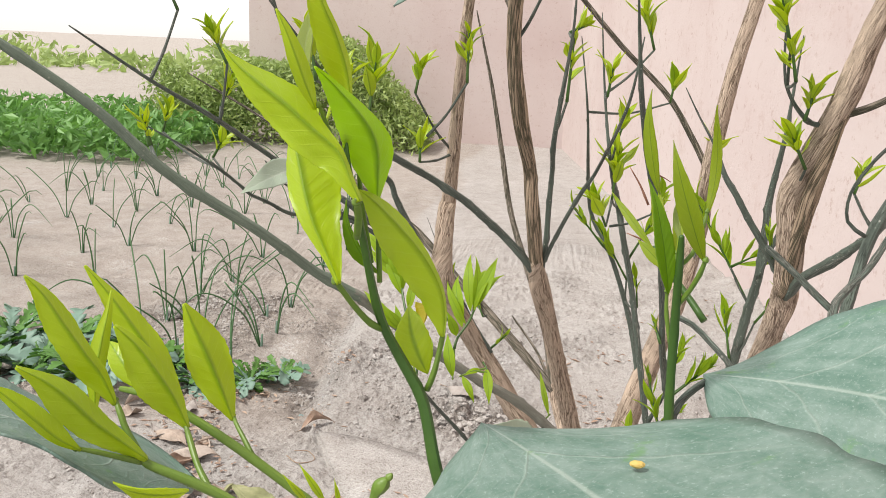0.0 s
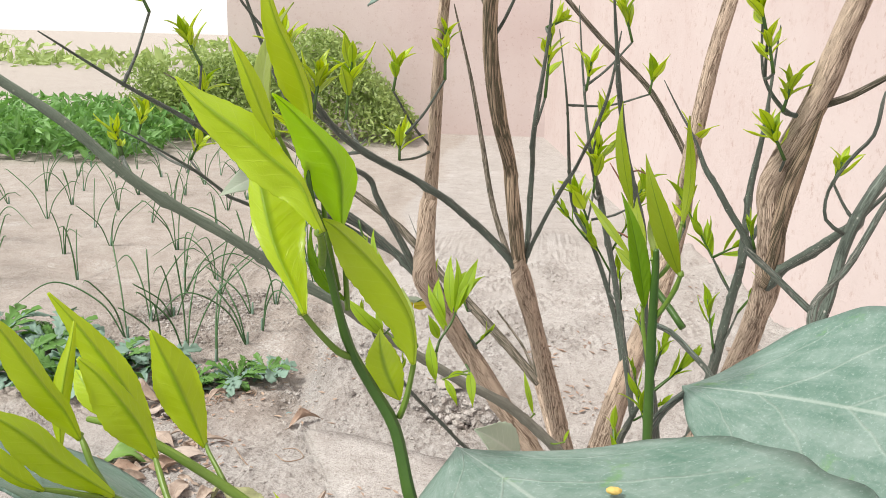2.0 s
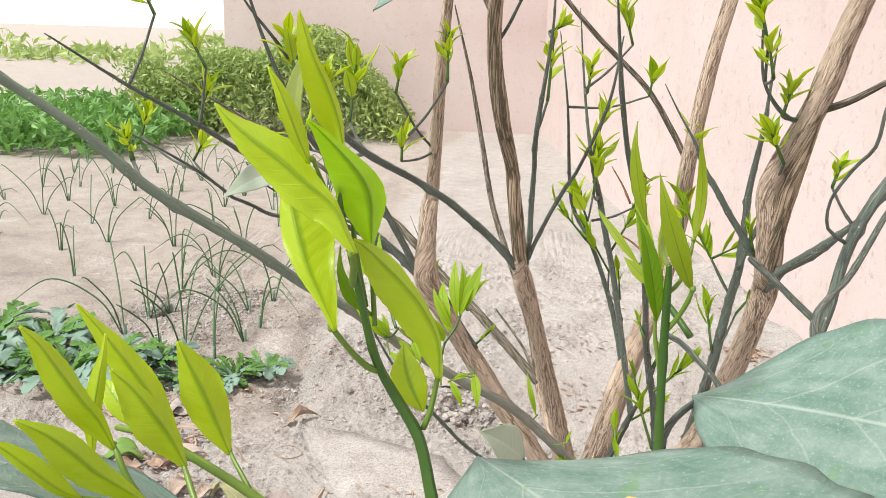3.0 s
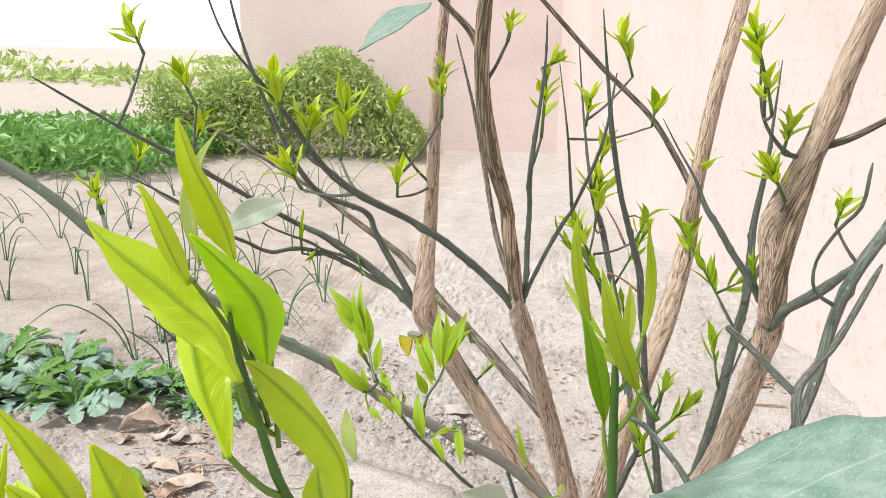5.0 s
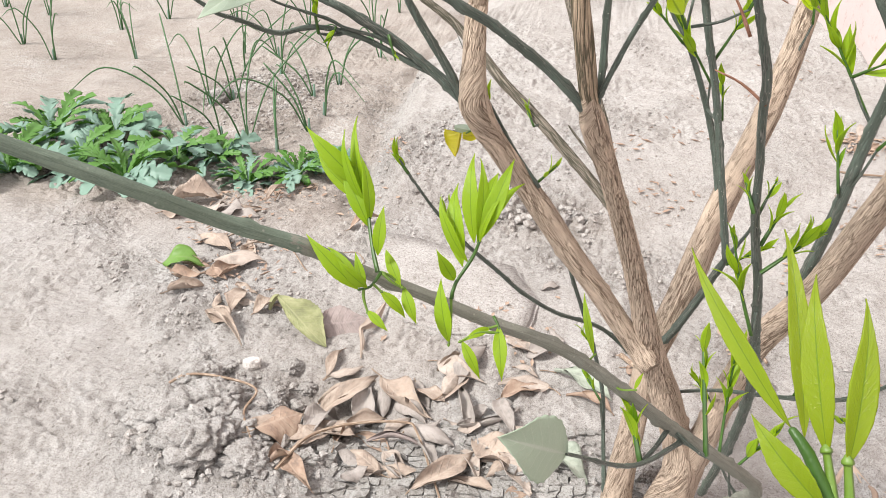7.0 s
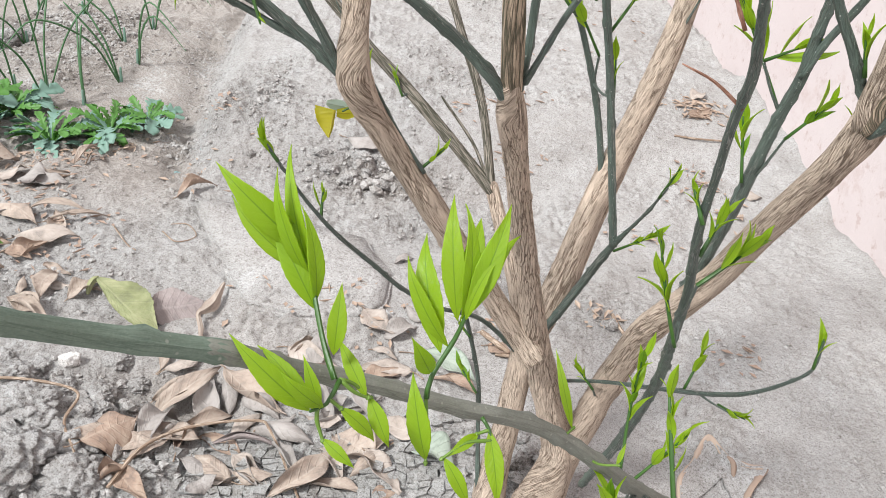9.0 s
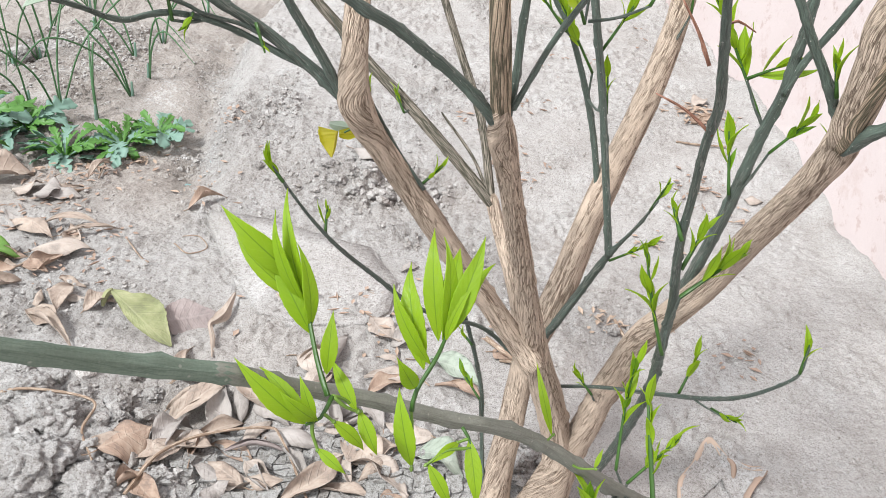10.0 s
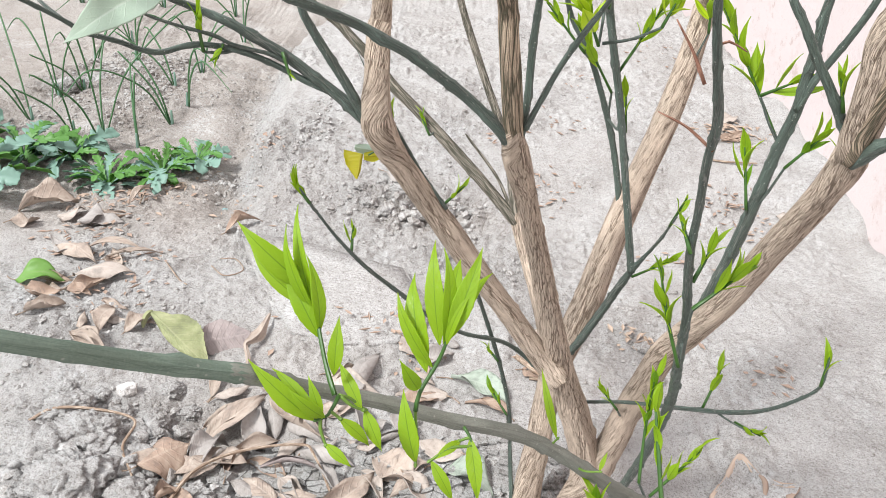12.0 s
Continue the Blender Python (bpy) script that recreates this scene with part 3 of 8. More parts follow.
# ---- ground and walls ----
def spread(lo, hi, step, far):
    inner = list(np.arange(lo, hi, step))
    out, d = [], step
    while sum(out) < far:
        d *= 1.13
        out.append(d)
    right = list(inner[-1] + np.cumsum(out))
    left = list(inner[0] - np.cumsum(out))
    return np.array(left[::-1] + inner + right)


gx, gy = spread(-1.2, 0.98, 0.0034, 900), spread(0.85, 3.0, 0.0036, 900)
X, Y = np.meshgrid(gx, gy)
Z = relief(X, Y)
cols = len(gx)
quads = [(j * cols + i, j * cols + i + 1, (j + 1) * cols + i + 1, (j + 1) * cols + i) for j in range(len(gy) - 1) for i in range(cols - 1)]
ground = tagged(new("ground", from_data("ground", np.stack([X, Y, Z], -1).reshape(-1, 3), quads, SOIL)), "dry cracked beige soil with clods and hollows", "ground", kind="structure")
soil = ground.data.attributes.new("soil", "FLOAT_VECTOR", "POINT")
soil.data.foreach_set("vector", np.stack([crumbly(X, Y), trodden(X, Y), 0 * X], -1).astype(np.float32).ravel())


def wall(name, a, b, height, thick, label):
    (x0, y0), (x1, y1) = a, b
    d = Vector((x1 - x0, y1 - y0, 0))
    n = Vector((d.y, -d.x, 0)).normalized() * thick
    cuts = 60
    verts, faces = [], []
    for i in range(cuts + 1):
        p = Vector((x0, y0, 0)) + d * (i / cuts)
        foot = 0.012 * noise.noise(p * 6)
        for off in (Vector(), n):
            for z in (-0.3, 0.05 + foot, height):
                q = p + off
                verts.append((q.x, q.y, z))
    for i in range(cuts):
        a6, b6 = i * 6, (i + 1) * 6
        for k in (0, 1):
            faces.append((a6 + k, b6 + k, b6 + k + 1, a6 + k + 1))
            faces.append((a6 + 3 + k, a6 + 4 + k, b6 + 4 + k, b6 + 3 + k))
        faces.append((a6 + 2, b6 + 2, b6 + 5, a6 + 5))
    faces += [(0, 1, 4, 3), (1, 2, 5, 4)] + [tuple(cuts * 6 + k for k in f) for f in ((3, 4, 1, 0), (4, 5, 2, 1))]
    return tagged(new(name, from_data(name, verts, faces, PLASTER, smooth=False)), label, "wall", kind="structure")


wall("wall_east", (0.28, 8.0), (1.21, -1.6), 2.7, -0.22, "pale pink limewashed plaster wall beside the bush")
wall("wall_north", (-2.75, 8.0), (0.28, 8.0), 2.7, -0.22, "pale pink limewashed wall at the end of the plot")

# ---- the bush ----
bush = tagged(new("citrus_bush"), "young citrus bush with tan stems and fresh yellow-green leaves", "bush")
bush.location = (0.14, 1.06, 0)
UNBUSH = Matrix.Translation((-0.14, -1.06, 0))


def limb(name, mat, points):
    thick = max(p[3] for p in points)
    rough = mat in (BARK, STRIPED, GREYBARK)
    me = tube_mesh(name, points, mat, 18 if thick > 0.012 else 10, 0.006 if thick > 0.006 else 0.004, 0.04 if rough else 0.12, 0.05 if rough else 0.024, 0.055 if rough else 0.04)
    me.transform(UNBUSH)
    return child(name, me, bush)


def shoot(mat, points):
    me = tube_mesh("shoot", points, mat, 10, 0.003, 0.06, 0.016, 0.05)
    me.transform(UNBUSH)
    return child("shoot", me, bush, "tender green shoot")


def stalk(parent, points):
    (x, y, z, r), (px, py, pz, _) = points[-1], points[-2]
    a = Vector((x - px, y - py, z - pz)).normalized()
    joint = [(x + a.x * d, y + a.y * d, z + a.z * d, k) for d, k in ((0.0004, r * 1.5), (0.0009, r * 1.45), (0.0014, r * 0.9))]
    me = tube_mesh("petiole", [*points, *joint], TENDER, 9, 0.0016, 0.05, 0.01, 0.03)
    me.transform(UNBUSH)
    return child("petiole", me, parent)


LEAF_COUNT = [0]


def leaf(parent, base, tip, face, width, curl=0.1, fold=0.15, twist=0, mat=None, belly=0.45, bend=0, halves=(1, 1), hook=0.05, pucker=0.075):
    LEAF_COUNT[0] += 1
    length = (Vector(tip) - Vector(base)).length
    me = blade_mesh("leaf", length, width, mat or YOUNG, curl, fold, twist, belly, seed=LEAF_COUNT[0], rows=64, rib=0.0005, pucker=pucker, bend=bend, halves=halves, veins=9 if mat == MIDYOUNG else 10, hook=hook, fine=True)
    ob = child("leaf", me, parent)
    ob.matrix_basis = UNBUSH @ frame_along(base, tip, face)
    return ob


def keeled_mesh(name, spine, face, folds, mat, size=1.0):
    """A leaf along a curved keel: rows of x, y, z and the widths of its two halves, which fall away from the raised midrib by folds in degrees."""
    LEAF_COUNT[0] += 1
    rng = random.Random(LEAF_COUNT[0] * 7 + 3)
    ph = [rng.uniform(0, 6.28) for _ in range(4)]
    rows = glide(spine, 0.0007 * size)
    run = np.concatenate([[0], np.cumsum(np.linalg.norm(np.diff(rows[:, :3], axis=0), axis=1))])
    length = run[-1]
    widest = max(max(r[3], r[4]) for r in spine)
    cols = [-1, -0.97, -0.9, -0.78, -0.64, -0.5, -0.37, -0.26, -0.17, -0.1, -0.05, 0, 0.05, 0.1, 0.17, 0.26, 0.37, 0.5, 0.64, 0.78, 0.9, 0.97, 1]
    face = Vector(face).normalized()
    top, back, uv = [], [], []
    for i, row in enumerate(rows):
        u = run[i] / length
        p = Vector(row[:3])
        ahead = Vector(rows[min(i + 1, len(rows) - 1), :3] - rows[max(i - 1, 0), :3]).normalized()
        out = (face - ahead * face.dot(ahead)).normalized()
        side = ahead.cross(out)
        stout = size ** 0.5 * (0.0011 * (1 - 0.75 * u) + 0.00015)
        far = run[i] / size
        for v in cols:
            w = max(row[4] if v > 0 else row[3], 0.0002)
            tilt = math.tan(radians(folds[1] if v > 0 else folds[0]))
            a = abs(v)
            nick = 1 + (0.02 * math.sin(far * 2300 + ph[1]) + 0.015 * math.sin(far * 900 + ph[2])) * (a > 0.95)
            sink = tilt * w * a ** 1.2 + 0.10 * w * math.sin(far * 420 + ph[0] + (2.0 if v > 0 else 0)) * a ** 3
            cell = abs(math.sin(math.pi * (9 * u - 1.5 * a + 0.35 * math.sin(ph[3] + 9 * u))))
            sink += 0.085 / size * widest * (cell ** 0.6 - 0.55) * a ** 0.5 * (1.1 - a) * min(1, w / widest + 0.1)
            sink -= 0.10 * w * max(0, a - 0.82) / 0.18
            keel = stout * 0.55 * math.exp(-(v * w / (0.55 * stout)) ** 2)
            q = p + side * (v * w * nick) - out * sink
            top.append(q + out * keel)
            back.append(q - out * (0.00028 + 0.4 * keel))
            uv.append((u, v))
    n, c = len(top), len(cols)
    faces = []
    for i in range(len(rows) - 1):
        for k in range(c - 1):
            a = i * c + k
            faces.append((a, a + 1, a + c + 1, a + c))
            faces.append((a + n, a + c + n, a + c + 1 + n, a + 1 + n))
        a, b = i * c, i * c + c - 1
        faces.append((a, a + c, a + c + n, a + n))
        faces.append((b, b + n, b + c + n, b + c))
    for a, flip in ((0, False), (n - c, True)):
        for k in range(a, a + c - 1):
            q = (k, k + n, k + 1 + n, k + 1)
            faces.append(q[::-1] if flip else q)
    return from_data(name, top + back, faces, mat, uv + uv)


def keeled_leaf(parent, spine, face, folds, mat):
    me = keeled_mesh("leaf", spine, face, folds, mat)
    me.transform(UNBUSH)
    return child("leaf", me, parent)


def old_leaf(base, tip, face, width, curl=0.1, fold=0.06, mat=None, belly=0.42, halves=(1, 1)):
    LEAF_COUNT[0] += 1
    length = (Vector(tip) - Vector(base)).length
    me = blade_mesh("old_leaf", length, width, mat or OLD, curl * 0.5, fold, 0, belly, 0.2, rows=64, thick=0.0007, wave=0.03, seed=LEAF_COUNT[0], rib=0.0012, pucker=0.012, halves=halves, veins=6, fine=True)
    ob = child("old_leaf", me, bush, "large dusty blue-green mature leaf")
    ob.matrix_basis = UNBUSH @ frame_along(base, tip, face)
    return ob


SMALL = [blade_mesh("leaf", 1.0, w, m, c, 0.2, t, b, 0.12, 9, 0.012, 0.04, 50 + i, 0.014)
         for i, (w, m, c, t, b) in enumerate([(0.28, MIDYOUNG, 0.1, 10, 0.45), (0.31, MIDYOUNG, 0.04, -15, 0.5), (0.25, MIDYOUNG, 0.16, 5, 0.42), (0.29, MIDYOUNG, -0.08, 20, 0.48), (0.30, DARKYOUNG, 0.08, 0, 0.45), (0.24, PALEYOUNG, 0.1, 0, 0.45)])]
BRIGHT = [blade_mesh("leaf", 1.0, w, m, c, 0.25, t, b, 0.12, 9, 0.012, 0.04, 70 + i, 0.014)
          for i, (w, m, c, t, b) in enumerate([(0.34, YOUNG, 0.1, 10, 0.45), (0.38, YOUNG, 0.04, -15, 0.5), (0.30, MIDYOUNG, 0.16, 5, 0.42), (0.34, YOUNG, -0.08, 20, 0.48), (0.30, YOUNG, 0.06, 0, 0.46)])]
SPRIG_COUNT = [0]


def sprig(base, mid, tip, n, size, blades=None):
    """A short green shoot with n small leaves set spirally along its upper part."""
    SPRIG_COUNT[0] += 1
    rng = random.Random(SPRIG_COUNT[0] * 31)
    length = (Vector(tip) - Vector(base)).length
    r = min(0.0016, 0.05 * length + 0.0006)
    pts = [(*base, r), (*mid, r * 0.8), (*tip, r * 0.45)]
    me = tube_mesh("sprig", pts, SHOOT, 7, 0.006, 0.06, 0.014)
    me.transform(UNBUSH)
    ob = child("sprig", me, bush)
    rows = glide(pts, 0.004)[:, :3]
    turn = rng.uniform(0, 6.28)
    for k in range(n):
        at = 0.35 + 0.65 * (k + 0.5 + rng.uniform(-0.2, 0.2)) / n
        i = min(int(at * (len(rows) - 1)), len(rows) - 2)
        p, ahead = Vector(rows[i]), Vector(rows[i + 1] - rows[i]).normalized()
        turn += 2.4
        side = ahead.orthogonal().normalized()
        side = (Matrix.Rotation(turn, 3, ahead) @ side)
        spread_by = 0.55 * (1 - at) + rng.uniform(0.15, 0.5)
        way = (ahead + side * spread_by + Vector((0, 0, 0.35))).normalized()
        s = size * rng.uniform(0.55, 1.15) * (1.08 - 0.35 * at)
        if blades:
            way = (way + side * rng.uniform(0, 0.7) + Vector((0, 0, rng.uniform(-0.4, 0.2)))).normalized()
        lf = child("leaf", rng.choice(blades) if blades else SMALL[rng.choice([0, 0, 0, 1, 1, 2, 3, 3, 4])], ob)
        lf.matrix_basis = UNBUSH @ frame_along(p, p + way, -side + ahead * 0.5) @ Matrix.Diagonal((s, s, s, 1))
    return ob


limb("trunk", BARK, [(0.1155, 1.0494, 0.0098, 0.0223), (0.118, 1.0586, 0.0485, 0.0191), (0.1219, 1.0674, 0.0866, 0.0175), (0.1285, 1.0772, 0.1376, 0.0157), (0.1347, 1.0962, 0.1824, 0.0155), (0.1434, 1.1068, 0.2336, 0.0164), (0.1572, 1.112, 0.2787, 0.0171), (0.1738, 1.1219, 0.3268, 0.0175), (0.1891, 1.1388, 0.3839, 0.0166), (0.2047, 1.1558, 0.4313, 0.0159), (0.2232, 1.1751, 0.4764, 0.0151), (0.2427, 1.1924, 0.525, 0.0143), (0.26, 1.2103, 0.5815, 0.0131), (0.2742, 1.2315, 0.6348, 0.0121), (0.2781, 1.2375, 0.6515, 0.0115), (0.272, 1.2, 0.7163, 0.0108), (0.2869, 1.2, 0.845, 0.0099), (0.3074, 1.2, 0.9461, 0.0091), (0.3299, 1.2, 1.0726, 0.0075)])
limb("trunk", BARK, [(0.1751, 1.0518, 0.0104, 0.0305), (0.1857, 1.0494, 0.0613, 0.0263), (0.1909, 1.047, 0.1135, 0.0209), (0.1815, 1.051, 0.1534, 0.0185), (0.1626, 1.0445, 0.2152, 0.0171), (0.1431, 1.0351, 0.2752, 0.0157), (0.1272, 1.0239, 0.3324, 0.0132), (0.1106, 1.0006, 0.4016, 0.0113), (0.097, 0.9752, 0.4595, 0.0104), (0.0806, 0.941, 0.5231, 0.0097), (0.0655, 0.9022, 0.5825, 0.0092), (0.0526, 0.8619, 0.6337, 0.01), (0.05, 0.8527, 0.6454, 0.0102), (0.0481, 0.8457, 0.6554, 0.0088), (0.0466, 0.8409, 0.6633, 0.0072), (0.0457, 0.8375, 0.6701, 0.0056), (0.0449, 0.8363, 0.6765, 0.0037)])
limb("branch", STRIPED, [(0.0495, 0.8473, 0.6506, 0.004), (0.0473, 0.8423, 0.6611, 0.0063), (0.0454, 0.8371, 0.6762, 0.0071), (0.0409, 0.824, 0.7114, 0.0071), (0.0366, 0.8131, 0.7426, 0.0065), (0.0337, 0.8035, 0.7673, 0.0062), (0.0243, 0.74, 0.8157, 0.0066), (0.0164, 0.7, 0.873, 0.0059), (0.0188, 0.66, 0.9284, 0.0051), (0.0287, 0.64, 0.9979, 0.0035), (0.0341, 0.6291, 1.0373, 0.0025), (0.0395, 0.6183, 1.08, 0.0015), (0.0441, 0.609, 1.1193, 0.0007)])
limb("limb", BARK, [(0.1349, 1.0059, 0.2968, 0.0124), (0.1191, 1.021, 0.3123, 0.0124), (0.0955, 1.0231, 0.345, 0.012), (0.0677, 1.0214, 0.3862, 0.0117), (0.0377, 1.0173, 0.4293, 0.0122), (0.0154, 1.0175, 0.4636, 0.0124), (-0.0053, 1.0154, 0.4965, 0.0121), (-0.0258, 1.0077, 0.5307, 0.0117), (-0.0434, 0.9986, 0.5626, 0.0114), (-0.0545, 0.9921, 0.5845, 0.0133), (-0.0615, 0.9877, 0.6052, 0.0148), (-0.0622, 0.9867, 0.6207, 0.0136), (-0.0608, 0.9874, 0.6426, 0.0111), (-0.0598, 0.9871, 0.6663, 0.0103), (-0.0584, 0.9872, 0.689, 0.0096), (-0.0551, 0.9833, 0.7143, 0.0079), (-0.041, 0.9, 0.8597, 0.0058), (-0.0329, 0.88, 0.9354, 0.0048), (-0.0226, 0.86, 1.0259, 0.0034)])
limb("limb", BARK, [(0.1367, 1.1051, 0.2472, 0.0108), (0.1187, 1.1321, 0.3118, 0.0094), (0.0956, 1.1754, 0.3722, 0.0086), (0.0861, 1.1917, 0.3979, 0.0079)])
limb("branch", GREYBARK, [(0.0879, 1.188, 0.392, 0.0077), (0.0621, 1.2035, 0.4155, 0.007), (0.0364, 1.2184, 0.4392, 0.007), (0.0046, 1.2383, 0.4658, 0.007), (-0.0343, 1.2603, 0.4984, 0.0068), (-0.0658, 1.2757, 0.5226, 0.0065), (-0.094, 1.2927, 0.5491, 0.0064), (-0.1239, 1.3077, 0.5753, 0.0061), (-0.1458, 1.3168, 0.5931, 0.0055), (-0.2142, 1.3341, 0.6357, 0.0046), (-0.2834, 1.333, 0.6853, 0.0034), (-0.3905, 1.3301, 0.7489, 0.0023), (-0.4953, 1.313, 0.809, 0.0011), (-0.5022, 1.3119, 0.8129, 0.0005)])
limb("branch", GREYBARK, [(0.0855, 1.1907, 0.3961, 0.0053), (0.0682, 1.2348, 0.4783, 0.005), (0.0385, 1.2664, 0.5506, 0.0046), (0.008, 1.2925, 0.6291, 0.0043), (-0.0119, 1.3031, 0.7198, 0.0038), (-0.0333, 1.3058, 0.8201, 0.0027), (-0.0576, 1.2978, 0.9144, 0.0011), (-0.0596, 1.2972, 0.9221, 0.0005)])
limb("twig", GREYBARK, [(0.0819, 1.1936, 0.4006, 0.0023), (0.0615, 1.2156, 0.4382, 0.0019), (0.0272, 1.2264, 0.4803, 0.0015), (0.0206, 1.2285, 0.4884, 0.0006)])
limb("twig", GREEN, [(0.0022, 1.0081, 0.51, 0.002), (-0.0229, 1.0103, 0.547, 0.0017), (-0.0466, 1.0083, 0.5925, 0.0013), (-0.0595, 1.0072, 0.6186, 0.0009), (-0.0725, 1.0061, 0.6471, 0.0005), (-0.0835, 1.0051, 0.6733, 0.0002)])
limb("branch", GREEN, [(0.047, 0.8424, 0.6569, 0.0039), (0.039, 0.8381, 0.6665, 0.004), (0.0301, 0.8351, 0.6776, 0.0039), (0.0123, 0.8308, 0.6959, 0.0038), (-0.0062, 0.8217, 0.7136, 0.0037), (-0.0234, 0.8131, 0.7294, 0.0036), (-0.0395, 0.8044, 0.7411, 0.0035), (-0.0549, 0.7985, 0.7516, 0.0032), (-0.0915, 0.765, 0.7777, 0.0034), (-0.1161, 0.745, 0.8027, 0.0028), (-0.1324, 0.72, 0.8364, 0.0022), (-0.1522, 0.7, 0.8709, 0.0014), (-0.1736, 0.68, 0.9064, 0.0008), (-0.182, 0.66, 0.9495, 0.0006), (-0.1826, 0.6584, 0.953, 0.0002)])
limb("branch", GREEN, [(-0.0632, 0.9848, 0.6008, 0.0041), (-0.0699, 0.9854, 0.6062, 0.0053), (-0.0792, 0.9856, 0.6152, 0.0055), (-0.0922, 0.9866, 0.6273, 0.0051), (-0.11, 0.9855, 0.6425, 0.0048), (-0.1312, 0.9819, 0.6612, 0.0046), (-0.1473, 0.9776, 0.6738, 0.0044), (-0.1628, 0.9726, 0.685, 0.0042), (-0.1777, 0.9676, 0.6959, 0.0038), (-0.2124, 0.954, 0.7154, 0.0028), (-0.2668, 0.83, 0.7892, 0.0025), (-0.3117, 0.78, 0.8281, 0.0017), (-0.3456, 0.72, 0.8686, 0.0008), (-0.3481, 0.7156, 0.8715, 0.0003)])
limb("branch", GREEN, [(-0.0669, 0.9833, 0.6033, 0.0037), (-0.0747, 0.9825, 0.6167, 0.0043), (-0.0848, 0.9834, 0.6378, 0.0043), (-0.0956, 0.9823, 0.6573, 0.0041), (-0.1078, 0.9783, 0.6806, 0.0038), (-0.1168, 0.9743, 0.7, 0.0034), (-0.1274, 0.9684, 0.7235, 0.0031), (-0.1615, 0.88, 0.7631, 0.0028), (-0.193, 0.85, 0.8356, 0.0022), (-0.2134, 0.83, 0.9054, 0.0014), (-0.2176, 0.8, 0.9681, 0.0006), (-0.2178, 0.7983, 0.9716, 0.0002)])
limb("twig", GREEN, [(-0.0946, 0.9872, 0.6284, 0.0023), (-0.1189, 0.9838, 0.6412, 0.0028), (-0.1398, 0.9785, 0.6549, 0.0026), (-0.1594, 0.9703, 0.6674, 0.0026), (-0.178, 0.9609, 0.6765, 0.0025), (-0.1959, 0.9509, 0.6821, 0.0023), (-0.2078, 0.9419, 0.6829, 0.0023), (-0.2206, 0.9299, 0.6819, 0.0023), (-0.2305, 0.9194, 0.6868, 0.0021), (-0.2407, 0.9078, 0.696, 0.002), (-0.253, 0.8941, 0.7053, 0.0019), (-0.2578, 0.8882, 0.7091, 0.0019), (-0.2664, 0.8768, 0.7214, 0.0016), (-0.2807, 0.8577, 0.7398, 0.0017), (-0.3055, 0.8324, 0.7632, 0.0011), (-0.3369, 0.806, 0.7876, 0.0006), (-0.3394, 0.8038, 0.7896, 0.0002)])
limb("twig", GREEN, [(-0.134, 0.9769, 0.6596, 0.0015), (-0.147, 0.9741, 0.6679, 0.0018), (-0.1604, 0.9674, 0.6737, 0.0016), (-0.1751, 0.9595, 0.6806, 0.0016), (-0.1866, 0.9533, 0.6891, 0.0016), (-0.2182, 0.9273, 0.708, 0.0011), (-0.2327, 0.9147, 0.7216, 0.0011), (-0.2423, 0.9043, 0.7381, 0.0011), (-0.2457, 0.9005, 0.7441, 0.0004)])
limb("twig", GREEN, [(0.0542, 0.8375, 0.6718, 0.0024), (0.0583, 0.8321, 0.6858, 0.002), (0.0718, 0.832, 0.7176, 0.002), (0.0853, 0.8235, 0.7466, 0.002), (0.0955, 0.8168, 0.7662, 0.0016), (0.1126, 0.77, 0.8266, 0.0014), (0.1192, 0.76, 0.8789, 0.0007), (0.1197, 0.7593, 0.8827, 0.0003)])
limb("twig", GREEN, [(0.0523, 0.8451, 0.6633, 0.0029), (0.0544, 0.8446, 0.6885, 0.0027), (0.0544, 0.8418, 0.7247, 0.0027), (0.055, 0.8315, 0.7605, 0.0023), (0.0543, 0.8, 0.798, 0.0024), (0.0625, 0.78, 0.8816, 0.0013), (0.0628, 0.77, 0.9238, 0.0007), (0.0629, 0.7691, 0.9276, 0.0002)])
limb("twig", GREEN, [(0.2059, 1.0747, 0.4025, 0.0042), (0.1929, 1.0874, 0.474, 0.0039), (0.1739, 1.1059, 0.5743, 0.0039), (0.156, 1.1027, 0.6449, 0.0039), (0.1451, 1.0966, 0.6896, 0.0039), (0.1233, 1, 0.7489, 0.0022), (0.1103, 1, 0.8264, 0.0014), (0.1005, 1, 0.9063, 0.0006), (0.1, 1, 0.9102, 0.0002)])
limb("twig", GREEN, [(0.2064, 1.1421, 0.3983, 0.0035), (0.1909, 1.1626, 0.4825, 0.0035), (0.1744, 1.1699, 0.5404, 0.0035), (0.1467, 1.1687, 0.6102, 0.0031), (0.1166, 1.1696, 0.6679, 0.0027), (0.0958, 1.05, 0.8026, 0.0014), (0.083, 1.05, 0.8821, 0.0006), (0.0823, 1.05, 0.886, 0.0002)])
limb("twig", GREEN, [(0.1506, 1.0931, 0.2679, 0.0042), (0.1638, 1.0953, 0.2857, 0.0052), (0.1849, 1.0959, 0.3306, 0.0048), (0.1982, 1.0848, 0.3765, 0.0044), (0.2061, 1.0759, 0.4042, 0.0036), (0.2124, 1.0625, 0.4294, 0.0021), (0.2191, 1.0411, 0.4643, 0.0016), (0.2185, 0.9985, 0.5169, 0.001)])
